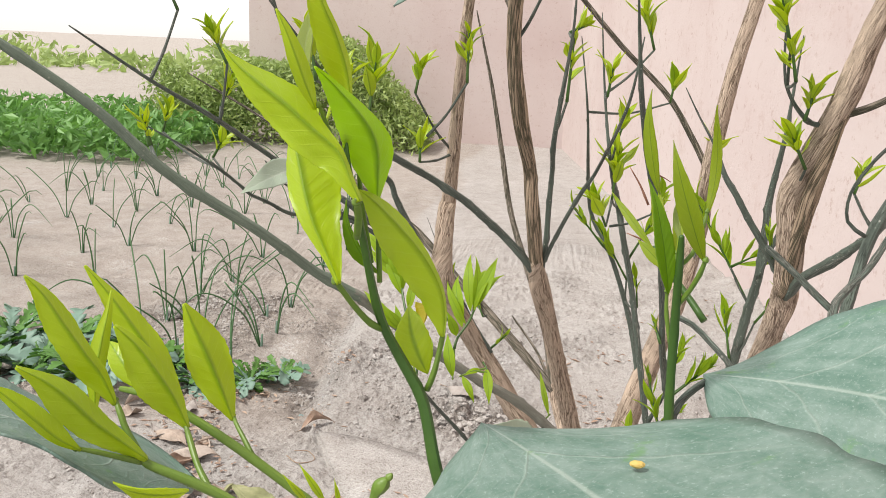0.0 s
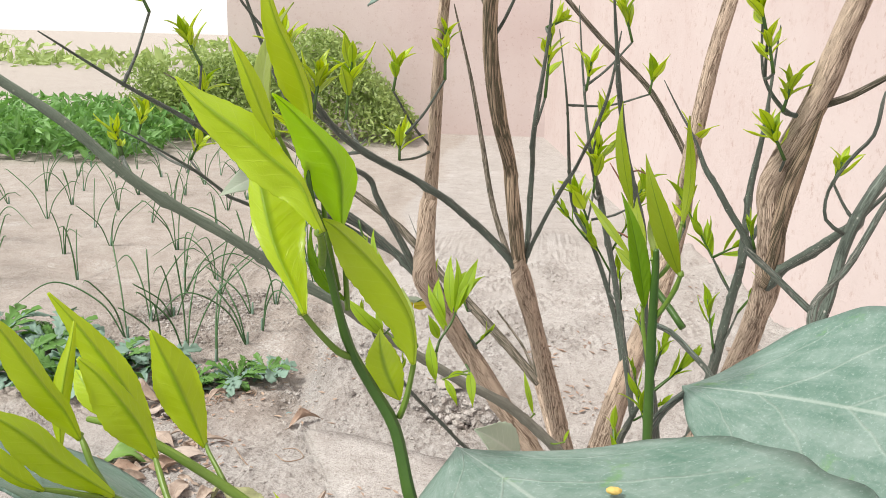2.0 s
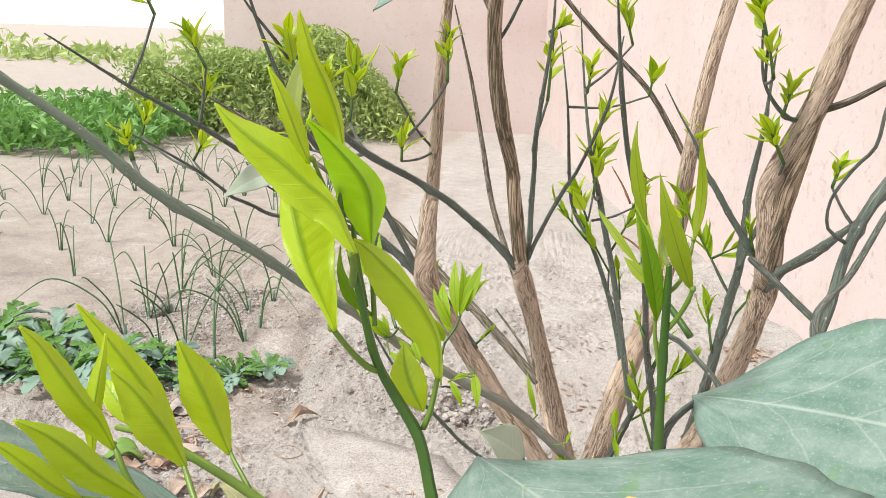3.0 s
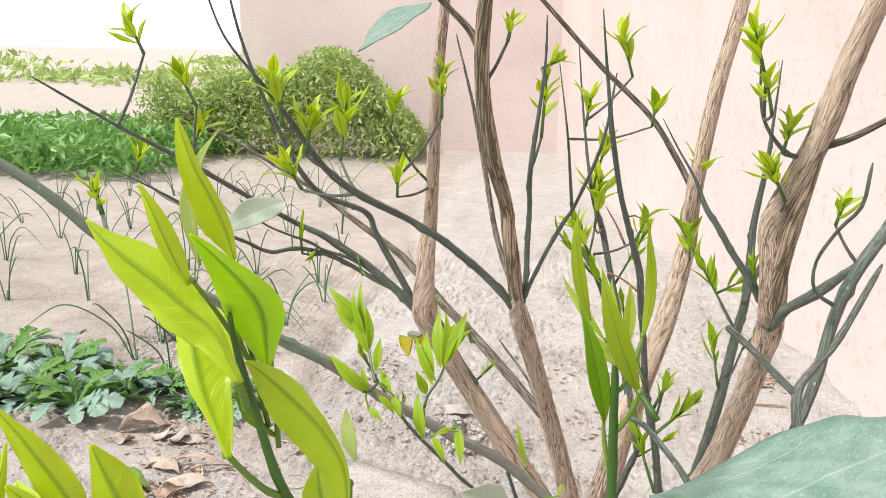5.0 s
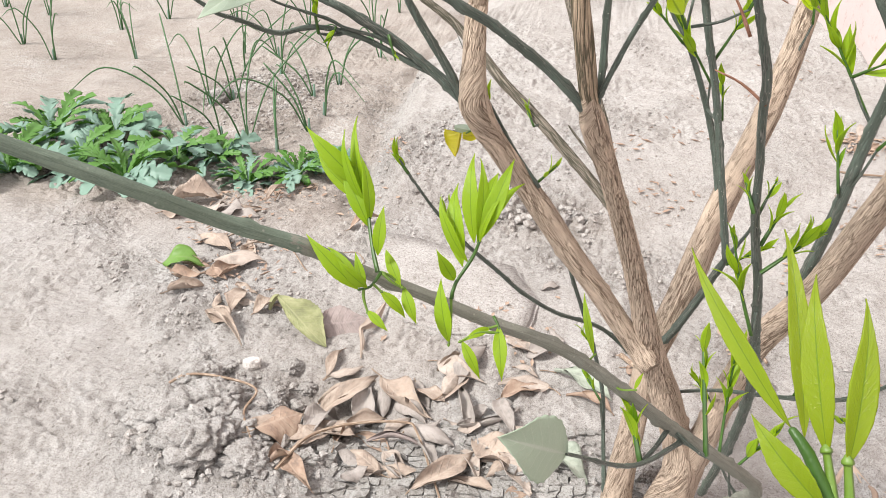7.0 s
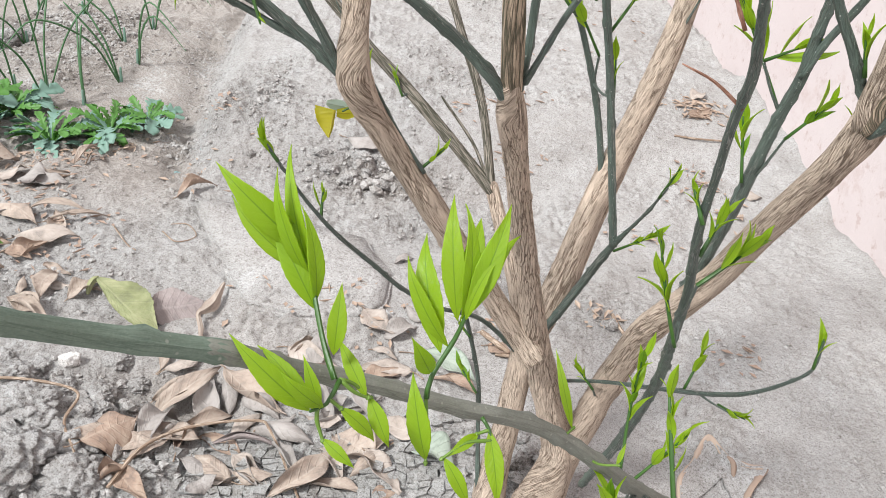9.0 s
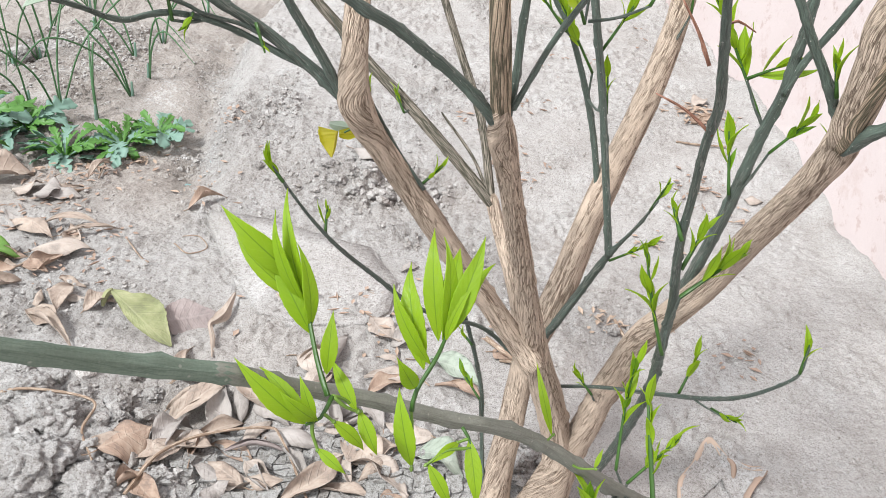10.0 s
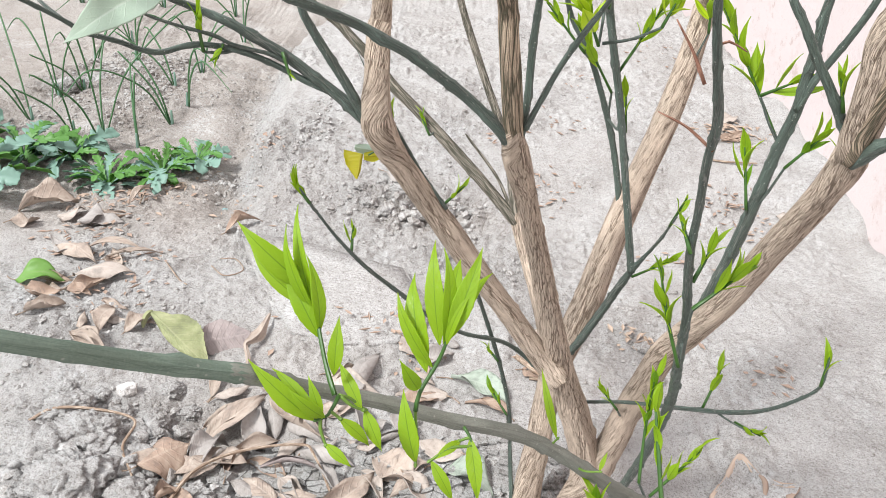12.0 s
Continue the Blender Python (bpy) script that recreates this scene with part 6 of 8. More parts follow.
limb("twig", GREEN, [(0.1707, 0.7921, 0.5836, 0.0016), (0.1658, 0.7810, 0.5989, 0.0013), (0.1608, 0.7698, 0.6194, 0.0011)])
sprig((0.1608, 0.7698, 0.6194), (0.1574, 0.7766, 0.6289), (0.154, 0.7834, 0.6385), 5, 0.017)
sprig((0.1739, 0.7919, 0.5828), (0.1805, 0.7977, 0.5956), (0.187, 0.8034, 0.6083), 5, 0.026)
limb("twig", GREEN, [(0.2150, 0.8800, 0.2400, 0.0016), (0.2064, 0.8601, 0.2722, 0.0013), (0.1978, 0.8402, 0.3148, 0.0011)])
sprig((0.1978, 0.8402, 0.3148), (0.2149, 0.8407, 0.3433), (0.2319, 0.8412, 0.3718), 7, 0.036)
limb("twig", GREEN, [(0.2449, 0.9814, 0.2947, 0.0016), (0.2593, 0.9707, 0.3023, 0.0013), (0.2737, 0.9599, 0.3148, 0.0011)])
sprig((0.2737, 0.9599, 0.3148), (0.281, 0.967, 0.3345), (0.2882, 0.9741, 0.3543), 5, 0.033)
limb("twig", GREEN, [(0.2219, 1.0516, 0.2112, 0.0016), (0.2133, 1.0372, 0.2269, 0.0013), (0.2048, 1.0227, 0.2486, 0.0011)])
sprig((0.2048, 1.0227, 0.2486), (0.1955, 1.0276, 0.259), (0.1861, 1.0325, 0.2693), 5, 0.027)
sprig((0.2983, 0.9333, 0.3214), (0.3066, 0.9211, 0.3247), (0.3149, 0.909, 0.328), 5, 0.028)
limb("twig", GREEN, [(0.3315, 0.8823, 0.4058, 0.0016), (0.3342, 0.8800, 0.4123, 0.0013), (0.3368, 0.8776, 0.4209, 0.0011)])
sprig((0.3368, 0.8776, 0.4209), (0.3381, 0.8811, 0.4348), (0.3395, 0.8845, 0.4486), 3, 0.031)
limb("twig", GREEN, [(-0.1719, 0.9641, 0.6739, 0.0016), (-0.1827, 0.9559, 0.6739, 0.0013), (-0.1936, 0.9477, 0.6772, 0.0011)])
sprig((-0.1936, 0.9477, 0.6772), (-0.1947, 0.9471, 0.6934), (-0.1959, 0.9466, 0.7096), 4, 0.033)
limb("twig", GREEN, [(-0.1842, 0.9576, 0.6788, 0.0016), (-0.1816, 0.9557, 0.6800, 0.0013), (-0.1790, 0.9538, 0.6821, 0.0011)])
sprig((-0.179, 0.9538, 0.6821), (-0.1812, 0.9513, 0.6767), (-0.1834, 0.9487, 0.6713), 3, 0.021)
limb("twig", GREEN, [(0.0655, 0.9022, 0.5825, 0.0016), (0.0622, 0.8867, 0.5954, 0.0013), (0.0590, 0.8713, 0.6137, 0.0011)])
sprig((0.059, 0.8713, 0.6137), (0.0598, 0.8688, 0.6202), (0.0605, 0.8663, 0.6267), 2, 0.009)
limb("twig", GREEN, [(0.0937, 1.0744, 0.1318, 0.0016), (0.0898, 1.0733, 0.1560, 0.0013), (0.0860, 1.0721, 0.1868, 0.0011)])
sprig((0.086, 1.0721, 0.1868), (0.0755, 1.0828, 0.1973), (0.0651, 1.0934, 0.2079), 4, 0.029)
sprig((0.0697, 1.0692, 0.2736), (0.0628, 1.0746, 0.2795), (0.0559, 1.0799, 0.2853), 4, 0.024)
limb("twig", GREEN, [(-0.0149, 1.2496, 0.4823, 0.0016), (-0.0187, 1.2435, 0.4805, 0.0013), (-0.0226, 1.2375, 0.4804, 0.0011)])
sprig((-0.0226, 1.2375, 0.4804), (-0.0281, 1.2421, 0.491), (-0.0336, 1.2466, 0.5017), 4, 0.025)
limb("twig", GREEN, [(-0.1279, 0.9826, 0.6584, 0.0016), (-0.1321, 0.9772, 0.6637, 0.0013), (-0.1362, 0.9718, 0.6712, 0.0011)])
sprig((-0.1362, 0.9718, 0.6712), (-0.1329, 0.9685, 0.6605), (-0.1295, 0.9653, 0.6498), 2, 0.012)
limb("twig", GREEN, [(0.2913, 0.9881, 0.5993, 0.0016), (0.2902, 0.9890, 0.6005, 0.0013), (0.2890, 0.9899, 0.6021, 0.0011)])
sprig((0.289, 0.9899, 0.6021), (0.2647, 0.9995, 0.6443), (0.2274, 1.0166, 0.7083), 11, 0.044)
limb("twig", GREEN, [(0.1885, 0.8250, 0.5079, 0.0016), (0.1868, 0.8182, 0.4981, 0.0013), (0.1851, 0.8114, 0.4910, 0.0011)])
sprig((0.1851, 0.8114, 0.491), (0.1722, 0.8185, 0.5283), (0.163, 0.8346, 0.5655), 7, 0.036)
limb("twig", GREEN, [(0.2137, 0.8535, 0.2719, 0.0016), (0.2010, 0.8517, 0.2929, 0.0013), (0.1883, 0.8498, 0.3205, 0.0011)])
sprig((0.1883, 0.8498, 0.3205), (0.1906, 0.8725, 0.3727), (0.1913, 0.8775, 0.4253), 9, 0.042)
limb("twig", GREEN, [(-0.3117, 0.7800, 0.8281, 0.0016), (-0.3023, 0.7900, 0.8555, 0.0013), (-0.2928, 0.8000, 0.8911, 0.0011)])
sprig((-0.2928, 0.8, 0.8911), (-0.2991, 0.8, 0.905), (-0.3053, 0.8, 0.9189), 8, 0.033, BRIGHT)
limb("twig", GREEN, [(-0.2668, 0.8300, 0.7892, 0.0016), (-0.2607, 0.8250, 0.8135, 0.0013), (-0.2547, 0.8200, 0.8448, 0.0011)])
sprig((-0.2547, 0.82, 0.8448), (-0.2637, 0.82, 0.8618), (-0.2728, 0.82, 0.8788), 10, 0.036, BRIGHT)
limb("twig", GREEN, [(-0.2668, 0.8300, 0.7892, 0.0016), (-0.2702, 0.8400, 0.7945, 0.0013), (-0.2735, 0.8500, 0.8029, 0.0011)])
sprig((-0.2735, 0.85, 0.8029), (-0.267, 0.85, 0.8161), (-0.2606, 0.85, 0.8293), 8, 0.033, BRIGHT)
limb("twig", GREEN, [(-0.1324, 0.7200, 0.8364, 0.0016), (-0.1346, 0.7100, 0.8363, 0.0013), (-0.1368, 0.7000, 0.8386, 0.0011)])
sprig((-0.1368, 0.7, 0.8386), (-0.1401, 0.7, 0.8588), (-0.1433, 0.7, 0.879), 11, 0.036, BRIGHT)
limb("twig", GREEN, [(-0.1161, 0.7450, 0.8027, 0.0016), (-0.1203, 0.7325, 0.8072, 0.0013), (-0.1245, 0.7200, 0.8152, 0.0011)])
sprig((-0.1245, 0.72, 0.8152), (-0.1216, 0.72, 0.8323), (-0.1188, 0.72, 0.8493), 9, 0.035, BRIGHT)
limb("twig", GREEN, [(-0.0915, 0.7650, 0.7777, 0.0016), (-0.1032, 0.7825, 0.7865, 0.0013), (-0.1149, 0.8000, 0.8011, 0.0011)])
sprig((-0.1149, 0.8, 0.8011), (-0.1118, 0.8, 0.8296), (-0.1086, 0.8, 0.8582), 12, 0.042, BRIGHT)
limb("twig", GREEN, [(-0.0915, 0.7650, 0.7777, 0.0016), (-0.1186, 0.7725, 0.7740, 0.0013), (-0.1457, 0.7800, 0.7771, 0.0011)])
sprig((-0.1457, 0.78, 0.7771), (-0.1525, 0.78, 0.7889), (-0.1593, 0.78, 0.8007), 9, 0.033, BRIGHT)
limb("twig", GREEN, [(-0.1498, 0.4537, 0.7999, 0.0016), (-0.1646, 0.4768, 0.7995, 0.0013), (-0.1795, 0.5000, 0.8058, 0.0011)])
sprig((-0.1795, 0.5, 0.8058), (-0.1816, 0.5, 0.8146), (-0.1836, 0.5, 0.8235), 9, 0.018, BRIGHT)
limb("twig", GREEN, [(-0.0510, 0.9591, 0.7565, 0.0016), (-0.0691, 0.9295, 0.7835, 0.0013), (-0.0872, 0.9000, 0.8219, 0.0011)])
sprig((-0.0872, 0.9, 0.8219), (-0.0843, 0.9, 0.8379), (-0.0814, 0.9, 0.8539), 8, 0.034, BRIGHT)
limb("twig", GREEN, [(-0.0510, 0.9591, 0.7565, 0.0016), (-0.0669, 0.9395, 0.7498, 0.0013), (-0.0829, 0.9200, 0.7493, 0.0011)])
sprig((-0.0829, 0.92, 0.7493), (-0.0828, 0.92, 0.7636), (-0.0827, 0.92, 0.7778), 7, 0.035, BRIGHT)
limb("twig", GREEN, [(-0.0750, 0.9117, 0.7781, 0.0016), (-0.0541, 0.8959, 0.8021, 0.0013), (-0.0332, 0.8800, 0.8354, 0.0011)])
sprig((-0.0332, 0.88, 0.8354), (-0.0334, 0.88, 0.8608), (-0.0335, 0.88, 0.8863), 10, 0.031, BRIGHT)
limb("twig", GREEN, [(0.0543, 0.8000, 0.7980, 0.0016), (0.0584, 0.8000, 0.8104, 0.0013), (0.0625, 0.8000, 0.8263, 0.0011)])
sprig((0.0625, 0.8, 0.8263), (0.0637, 0.8, 0.8535), (0.0649, 0.8, 0.8808), 9, 0.028, BRIGHT)
limb("twig", GREEN, [(0.1103, 1.0000, 0.8264, 0.0016), (0.1098, 0.9750, 0.8230, 0.0013), (0.1092, 0.9500, 0.8256, 0.0011)])
sprig((0.1092, 0.95, 0.8256), (0.1111, 0.95, 0.8421), (0.1129, 0.95, 0.8585), 8, 0.037, BRIGHT)
limb("twig", GREEN, [(0.1233, 1.0000, 0.7489, 0.0016), (0.1255, 1.0000, 0.7596, 0.0013), (0.1278, 1.0000, 0.7733, 0.0011)])
sprig((0.1278, 1, 0.7733), (0.1326, 1, 0.7913), (0.1374, 1, 0.8092), 8, 0.036, BRIGHT)
limb("twig", GREEN, [(0.1451, 1.0966, 0.6896, 0.0016), (0.1368, 1.0483, 0.6933, 0.0013), (0.1285, 1.0000, 0.7089, 0.0011)])
sprig((0.1285, 1, 0.7089), (0.1299, 1, 0.7366), (0.1313, 1, 0.7643), 12, 0.045, BRIGHT)
limb("twig", GREEN, [(0.1343, 1.0479, 0.7172, 0.0016), (0.1293, 1.0240, 0.6934, 0.0013), (0.1242, 1.0000, 0.6772, 0.0011)])
sprig((0.1242, 1, 0.6772), (0.1173, 1, 0.6928), (0.1105, 1, 0.7083), 9, 0.042, BRIGHT)
limb("twig", GREEN, [(0.1299, 1.0147, 0.6747, 0.0016), (0.1520, 1.0073, 0.6818, 0.0013), (0.1741, 1.0000, 0.6949, 0.0011)])
sprig((0.1741, 1, 0.6949), (0.1791, 1, 0.7075), (0.1842, 1, 0.7201), 7, 0.036, BRIGHT)
limb("twig", GREEN, [(0.1103, 1.0000, 0.8264, 0.0016), (0.1346, 1.0000, 0.8469, 0.0013), (0.1590, 1.0000, 0.8758, 0.0011)])
sprig((0.159, 1, 0.8758), (0.1519, 1, 0.8981), (0.1448, 1, 0.9203), 9, 0.041, BRIGHT)
limb("twig", GREEN, [(0.0958, 1.0500, 0.8026, 0.0016), (0.1462, 1.0750, 0.8020, 0.0013), (0.1967, 1.1000, 0.8150, 0.0011)])
sprig((0.1967, 1.1, 0.815), (0.1986, 1.1, 0.831), (0.2006, 1.1, 0.847), 7, 0.042, BRIGHT)
limb("twig", GREEN, [(0.2720, 1.2000, 0.7163, 0.0016), (0.2702, 1.2000, 0.7195, 0.0013), (0.2685, 1.2000, 0.7236, 0.0011)])
sprig((0.2685, 1.2, 0.7236), (0.2736, 1.2, 0.7455), (0.2787, 1.2, 0.7674), 7, 0.050, BRIGHT)
limb("twig", GREEN, [(0.2587, 1.2087, 0.5769, 0.0016), (0.2665, 1.2044, 0.6000, 0.0013), (0.2743, 1.2000, 0.6299, 0.0011)])
sprig((0.2743, 1.2, 0.6299), (0.2727, 1.2, 0.6489), (0.2711, 1.2, 0.6678), 6, 0.046, BRIGHT)
limb("twig", GREEN, [(0.2446, 0.7904, 0.8487, 0.0016), (0.2399, 0.7752, 0.8618, 0.0013), (0.2351, 0.7600, 0.8802, 0.0011)])
sprig((0.2351, 0.76, 0.8802), (0.229, 0.76, 0.9002), (0.2229, 0.76, 0.9201), 11, 0.033, BRIGHT)
limb("twig", GREEN, [(0.2446, 0.7904, 0.8487, 0.0016), (0.2437, 0.7752, 0.8493, 0.0013), (0.2427, 0.7600, 0.8536, 0.0011)])
sprig((0.2427, 0.76, 0.8536), (0.2392, 0.76, 0.8679), (0.2356, 0.76, 0.8822), 7, 0.029, BRIGHT)
limb("twig", GREEN, [(0.2690, 0.7904, 0.8193, 0.0016), (0.2641, 0.7852, 0.8197, 0.0013), (0.2593, 0.7800, 0.8218, 0.0011)])
sprig((0.2593, 0.78, 0.8218), (0.262, 0.78, 0.8349), (0.2646, 0.78, 0.8479), 9, 0.030, BRIGHT)
limb("twig", GREEN, [(0.2732, 0.8209, 0.7631, 0.0016), (0.2712, 0.8054, 0.7695, 0.0013), (0.2691, 0.7900, 0.7802, 0.0011)])
sprig((0.2691, 0.79, 0.7802), (0.2609, 0.79, 0.7958), (0.2527, 0.79, 0.8114), 10, 0.035, BRIGHT)
limb("twig", GREEN, [(0.3284, 0.7761, 0.7319, 0.0016), (0.3184, 0.7781, 0.7453, 0.0013), (0.3083, 0.7800, 0.7631, 0.0011)])
sprig((0.3083, 0.78, 0.7631), (0.311, 0.78, 0.7744), (0.3137, 0.78, 0.7857), 7, 0.027, BRIGHT)
limb("twig", GREEN, [(0.0164, 0.7000, 0.8730, 0.0016), (0.0256, 0.6900, 0.8868, 0.0013), (0.0347, 0.6800, 0.9058, 0.0011)])
sprig((0.0347, 0.68, 0.9058), (0.0363, 0.68, 0.9148), (0.0379, 0.68, 0.9238), 7, 0.021, BRIGHT)
limb("twig", GREEN, [(0.0625, 0.7800, 0.8816, 0.0016), (0.0614, 0.7900, 0.8821, 0.0013), (0.0602, 0.8000, 0.8851, 0.0011)])
sprig((0.0602, 0.8, 0.8851), (0.069, 0.8, 0.8896), (0.0778, 0.8, 0.8941), 7, 0.023, BRIGHT)
limb("twig", GREEN, [(-0.2807, 0.8577, 0.7398, 0.0016), (-0.3191, 0.8789, 0.7486, 0.0013), (-0.3576, 0.9000, 0.7685, 0.0011)])
sprig((-0.3576, 0.9, 0.7685), (-0.3532, 0.9, 0.7829), (-0.3489, 0.9, 0.7973), 7, 0.033, BRIGHT)
limb("twig", GREEN, [(-0.2664, 0.8768, 0.7214, 0.0016), (-0.2845, 0.8884, 0.7297, 0.0013), (-0.3026, 0.9000, 0.7439, 0.0011)])
sprig((-0.3026, 0.9, 0.7439), (-0.2958, 0.9, 0.7556), (-0.289, 0.9, 0.7674), 7, 0.029, BRIGHT)
limb("twig", GREEN, [(0.1080, 0.6320, 0.5480, 0.0016), (0.1190, 0.6297, 0.5387, 0.0013), (0.1301, 0.6273, 0.5326, 0.0011)])
sprig((0.1301, 0.6273, 0.5326), (0.1277, 0.6475, 0.5572), (0.1253, 0.6677, 0.5818), 6, 0.026)
limb("twig", GREEN, [(0.1080, 0.6320, 0.5480, 0.0016), (0.0988, 0.6108, 0.5502, 0.0013), (0.0895, 0.5895, 0.5580, 0.0011)])
sprig((0.0895, 0.5895, 0.558), (0.0869, 0.5966, 0.5657), (0.0842, 0.6037, 0.5734), 5, 0.026)
caught_twig = sprig((-0.045, 1.01, 0.585), (-0.06, 1.0, 0.575), (-0.07, 0.995, 0.57), 0, 0.02)
keeled_leaf(caught_twig, [(-0.0776, 1.0089, 0.5642, 0.0010, 0.0173), (-0.0788, 1.0059, 0.5584, 0.0015, 0.0153), (-0.0799, 1.0019, 0.5508, 0.0015, 0.0102), (-0.0816, 0.9978, 0.5433, 0.0005, 0.0010)], (0.1, -0.88, 0.47), (60, 12), YELLOW)
keeled_leaf(caught_twig, [(-0.0765, 1.0133, 0.5594, 0.0031, 0.0031), (-0.0705, 1.0139, 0.5594, 0.0046, 0.0051), (-0.0645, 1.0145, 0.5595, 0.0051, 0.0046), (-0.0599, 1.0142, 0.5583, 0.0015, 0.0015)], (0.07, -0.89, 0.44), (20, 10), YELLOW)
keeled_leaf(caught_twig, [(-0.0676, 1.0203, 0.5627, 0.0026, 0.0026), (-0.0741, 1.0201, 0.5635, 0.0052, 0.0047), (-0.0802, 1.0199, 0.5643, 0.0047, 0.0041), (-0.0857, 1.0199, 0.5656, 0.0021, 0.0021)], (0.1, -0.9, 0.43), (15, 15), PALEOLD)

# ---- litter on the soil ----
DRY_COUNT = [0]
DRY_LABEL = {"olive_dried_leaf": "curled olive-green dried leaf lying on soil", "mauve_brown_dried_leaf": "flat mauve-brown dried leaf lying on soil", "tan_dried_leaf": "curled tan dried leaf lying on dry soil",
             "russet_dried_leaf": "crumpled russet dried leaf lying on soil", "dust_grey_dried_leaf": "dust-covered grey dried leaf on soil", "pale_bleached_leaf": "pale bleached dried leaf lying on soil",
             "pale_grey_green_fallen_leaf": "pale grey-green fallen leaf on soil", "fallen_lime_green_leaf": "lime-green fallen leaf on dead leaves"}


def dead_leaf(x0, y0, x1, y1, width, mat, curl):
    DRY_COUNT[0] += 1
    rng = random.Random(DRY_COUNT[0] * 17)
    b, t = Vector((x0, y0, ground_z(x0, y0))), Vector((x1, y1, ground_z(x1, y1)))
    length = (t - b).length
    me = blade_mesh("dead_leaf", length, width, mat, rng.uniform(0.05, 0.2) * (1 if rng.random() < 0.65 else -0.7), curl * rng.uniform(-0.5, 0.8), rng.uniform(-60, 60) * curl * 2, rng.uniform(0.4, 0.52), 0.15, 16, 0.0007, 0.10, DRY_COUNT[0] * 3, 0.001, 0.03, rng.uniform(-0.12, 0.12), rng.choice([0.5, 1.0, 1.4, 1.8, -1.0]) * rng.uniform(0.75, 1.3))
    ob = new("dead_leaf", me)
    tilt = Vector((rng.uniform(-0.35, 0.35), rng.uniform(-0.4, 0.1), 1))
    m = frame_along(b, t, tilt)
    at = np.array([(m @ v.co)[:] for v in me.vertices])
    m.translation.z -= float(np.percentile(at[:, 2] - relief(at[:, 0], at[:, 1]), 0.6)) + 0.001
    ob.matrix_basis = m
    if length > 0.045 and rng.random() < 0.7:
        bow = rng.uniform(-0.3, 0.3) * length
        rows = [(0.004, 0, 0, 0.0011), (-0.07 * length, 0.1 * bow, -0.002, 0.0009), (-0.17 * length, 0.35 * bow, -0.004, 0.0010), (-0.2 * length, 0.5 * bow, -0.004, 0.0012)]
        child("petiole", tube_mesh("petiole", rows, STRAW, 6, 0.004, 0.05, 0.02, 0.03), ob, "thin dry leaf stalk")
    return tagged(ob, DRY_LABEL[mat.name], "dead leaf", "dead leaves under the bush")


def propped_leaf(spine, face, folds, mat, label, hook=None):
    """A large dry leaf that stands off the ground, with a rolled-in edge if hook gives its line."""
    top = tagged(new("dead_leaf"), label, "dead leaf", "dead leaves under the bush")
    top.location = spine[0][:3]
    shift = Matrix.Translation(-top.location)
    me = keeled_mesh("blade", spine, face, folds, mat, 2.6)
    me.transform(shift)
    child("blade", me, top)
    if hook:
        me = tube_mesh("rolled_edge", hook, mat, 9, 0.003, 0.1, 0.02, 0.15)
        me.transform(shift)
        child("rolled_edge", me, top)


def buried_leaf(outline, rims):
    """A large leaf filled with dust, of which the dry rolled rim stands proud."""
    top = tagged(new("dead_leaf"), "large dead leaf filled with dust, its tan rim rolled up", "dead leaf", "dead leaves under the bush")
    cx, cy = (sum(p[i] for p in outline) / len(outline) for i in (0, 1))
    top.location = (cx, cy, ground_z(cx, cy))
    rim = glide([(x, y, 0) for x, y in outline], 0.01)
    verts, faces = [], []
    rings = 5
    for k in range(rings):
        u = 1 - k / rings
        for x, y, _ in rim:
            x, y = cx + (x - cx) * u, cy + (y - cy) * u
            verts.append((x - cx, y - cy, ground_z(x, y) - top.location.z + 0.007 * u ** 4 + 0.003 + 0.002 * noise.noise(Vector((x * 60, y * 60, 0)))))
    n = len(rim)
    for k in range(rings - 1):
        for i in range(n - 1):
            a = k * n + i
            faces.append((a, a + n, a + n + 1, a + 1))
    verts.append((0, 0, 0.003))
    faces += [((rings - 1) * n + i, len(verts) - 1, (rings - 1) * n + i + 1) for i in range(n - 1)]
    child("blade", from_data("blade", verts, faces, CRUMB, [(v[0] * 8, v[1] * 8) for v in verts]), top)
    for line in rims:
        pts = []
        for i, (x, y) in enumerate(line):
            u = i / (len(line) - 1)
            pts.append((x - cx, y - cy, ground_z(x, y) - top.location.z + 0.005 + 0.003 * math.sin(2.6 * i), 0.0042 * (0.55 + 0.45 * math.sin(math.pi * (0.15 + 0.75 * u)))))
        child("rolled_rim", tube_mesh("rolled_rim", pts, RIM, 9, 0.004, 0.2, 0.021, 0.22), top, "tan rolled leaf rim")


def lump_mesh(name, r, mat, seed, squash=0.7):
    bm = bmesh.new()
    bmesh.ops.create_icosphere(bm, subdivisions=2, radius=1)
    for v in bm.verts:
        v.co *= 1 + 0.35 * noise.noise(v.co * 1.3 + Vector((seed, 0, 0))) + 0.15 * noise.noise(v.co * 4 + Vector((0, seed, 0)))
        v.co = Vector((v.co.x * r, v.co.y * r * 0.8, v.co.z * r * squash))
    me = bpy.data.meshes.new(name)
    bm.to_mesh(me)
    me.materials.append(mat)
    return me


def pebble(x, y, r):
    ob = new("pebble", lump_mesh("pebble", r, STONE, x * 37 + y * 11))
    ob.location = (x, y, ground_z(x, y) + r * 0.25)
    tagged(ob, "small whitish stone lying on dry soil", "stone")


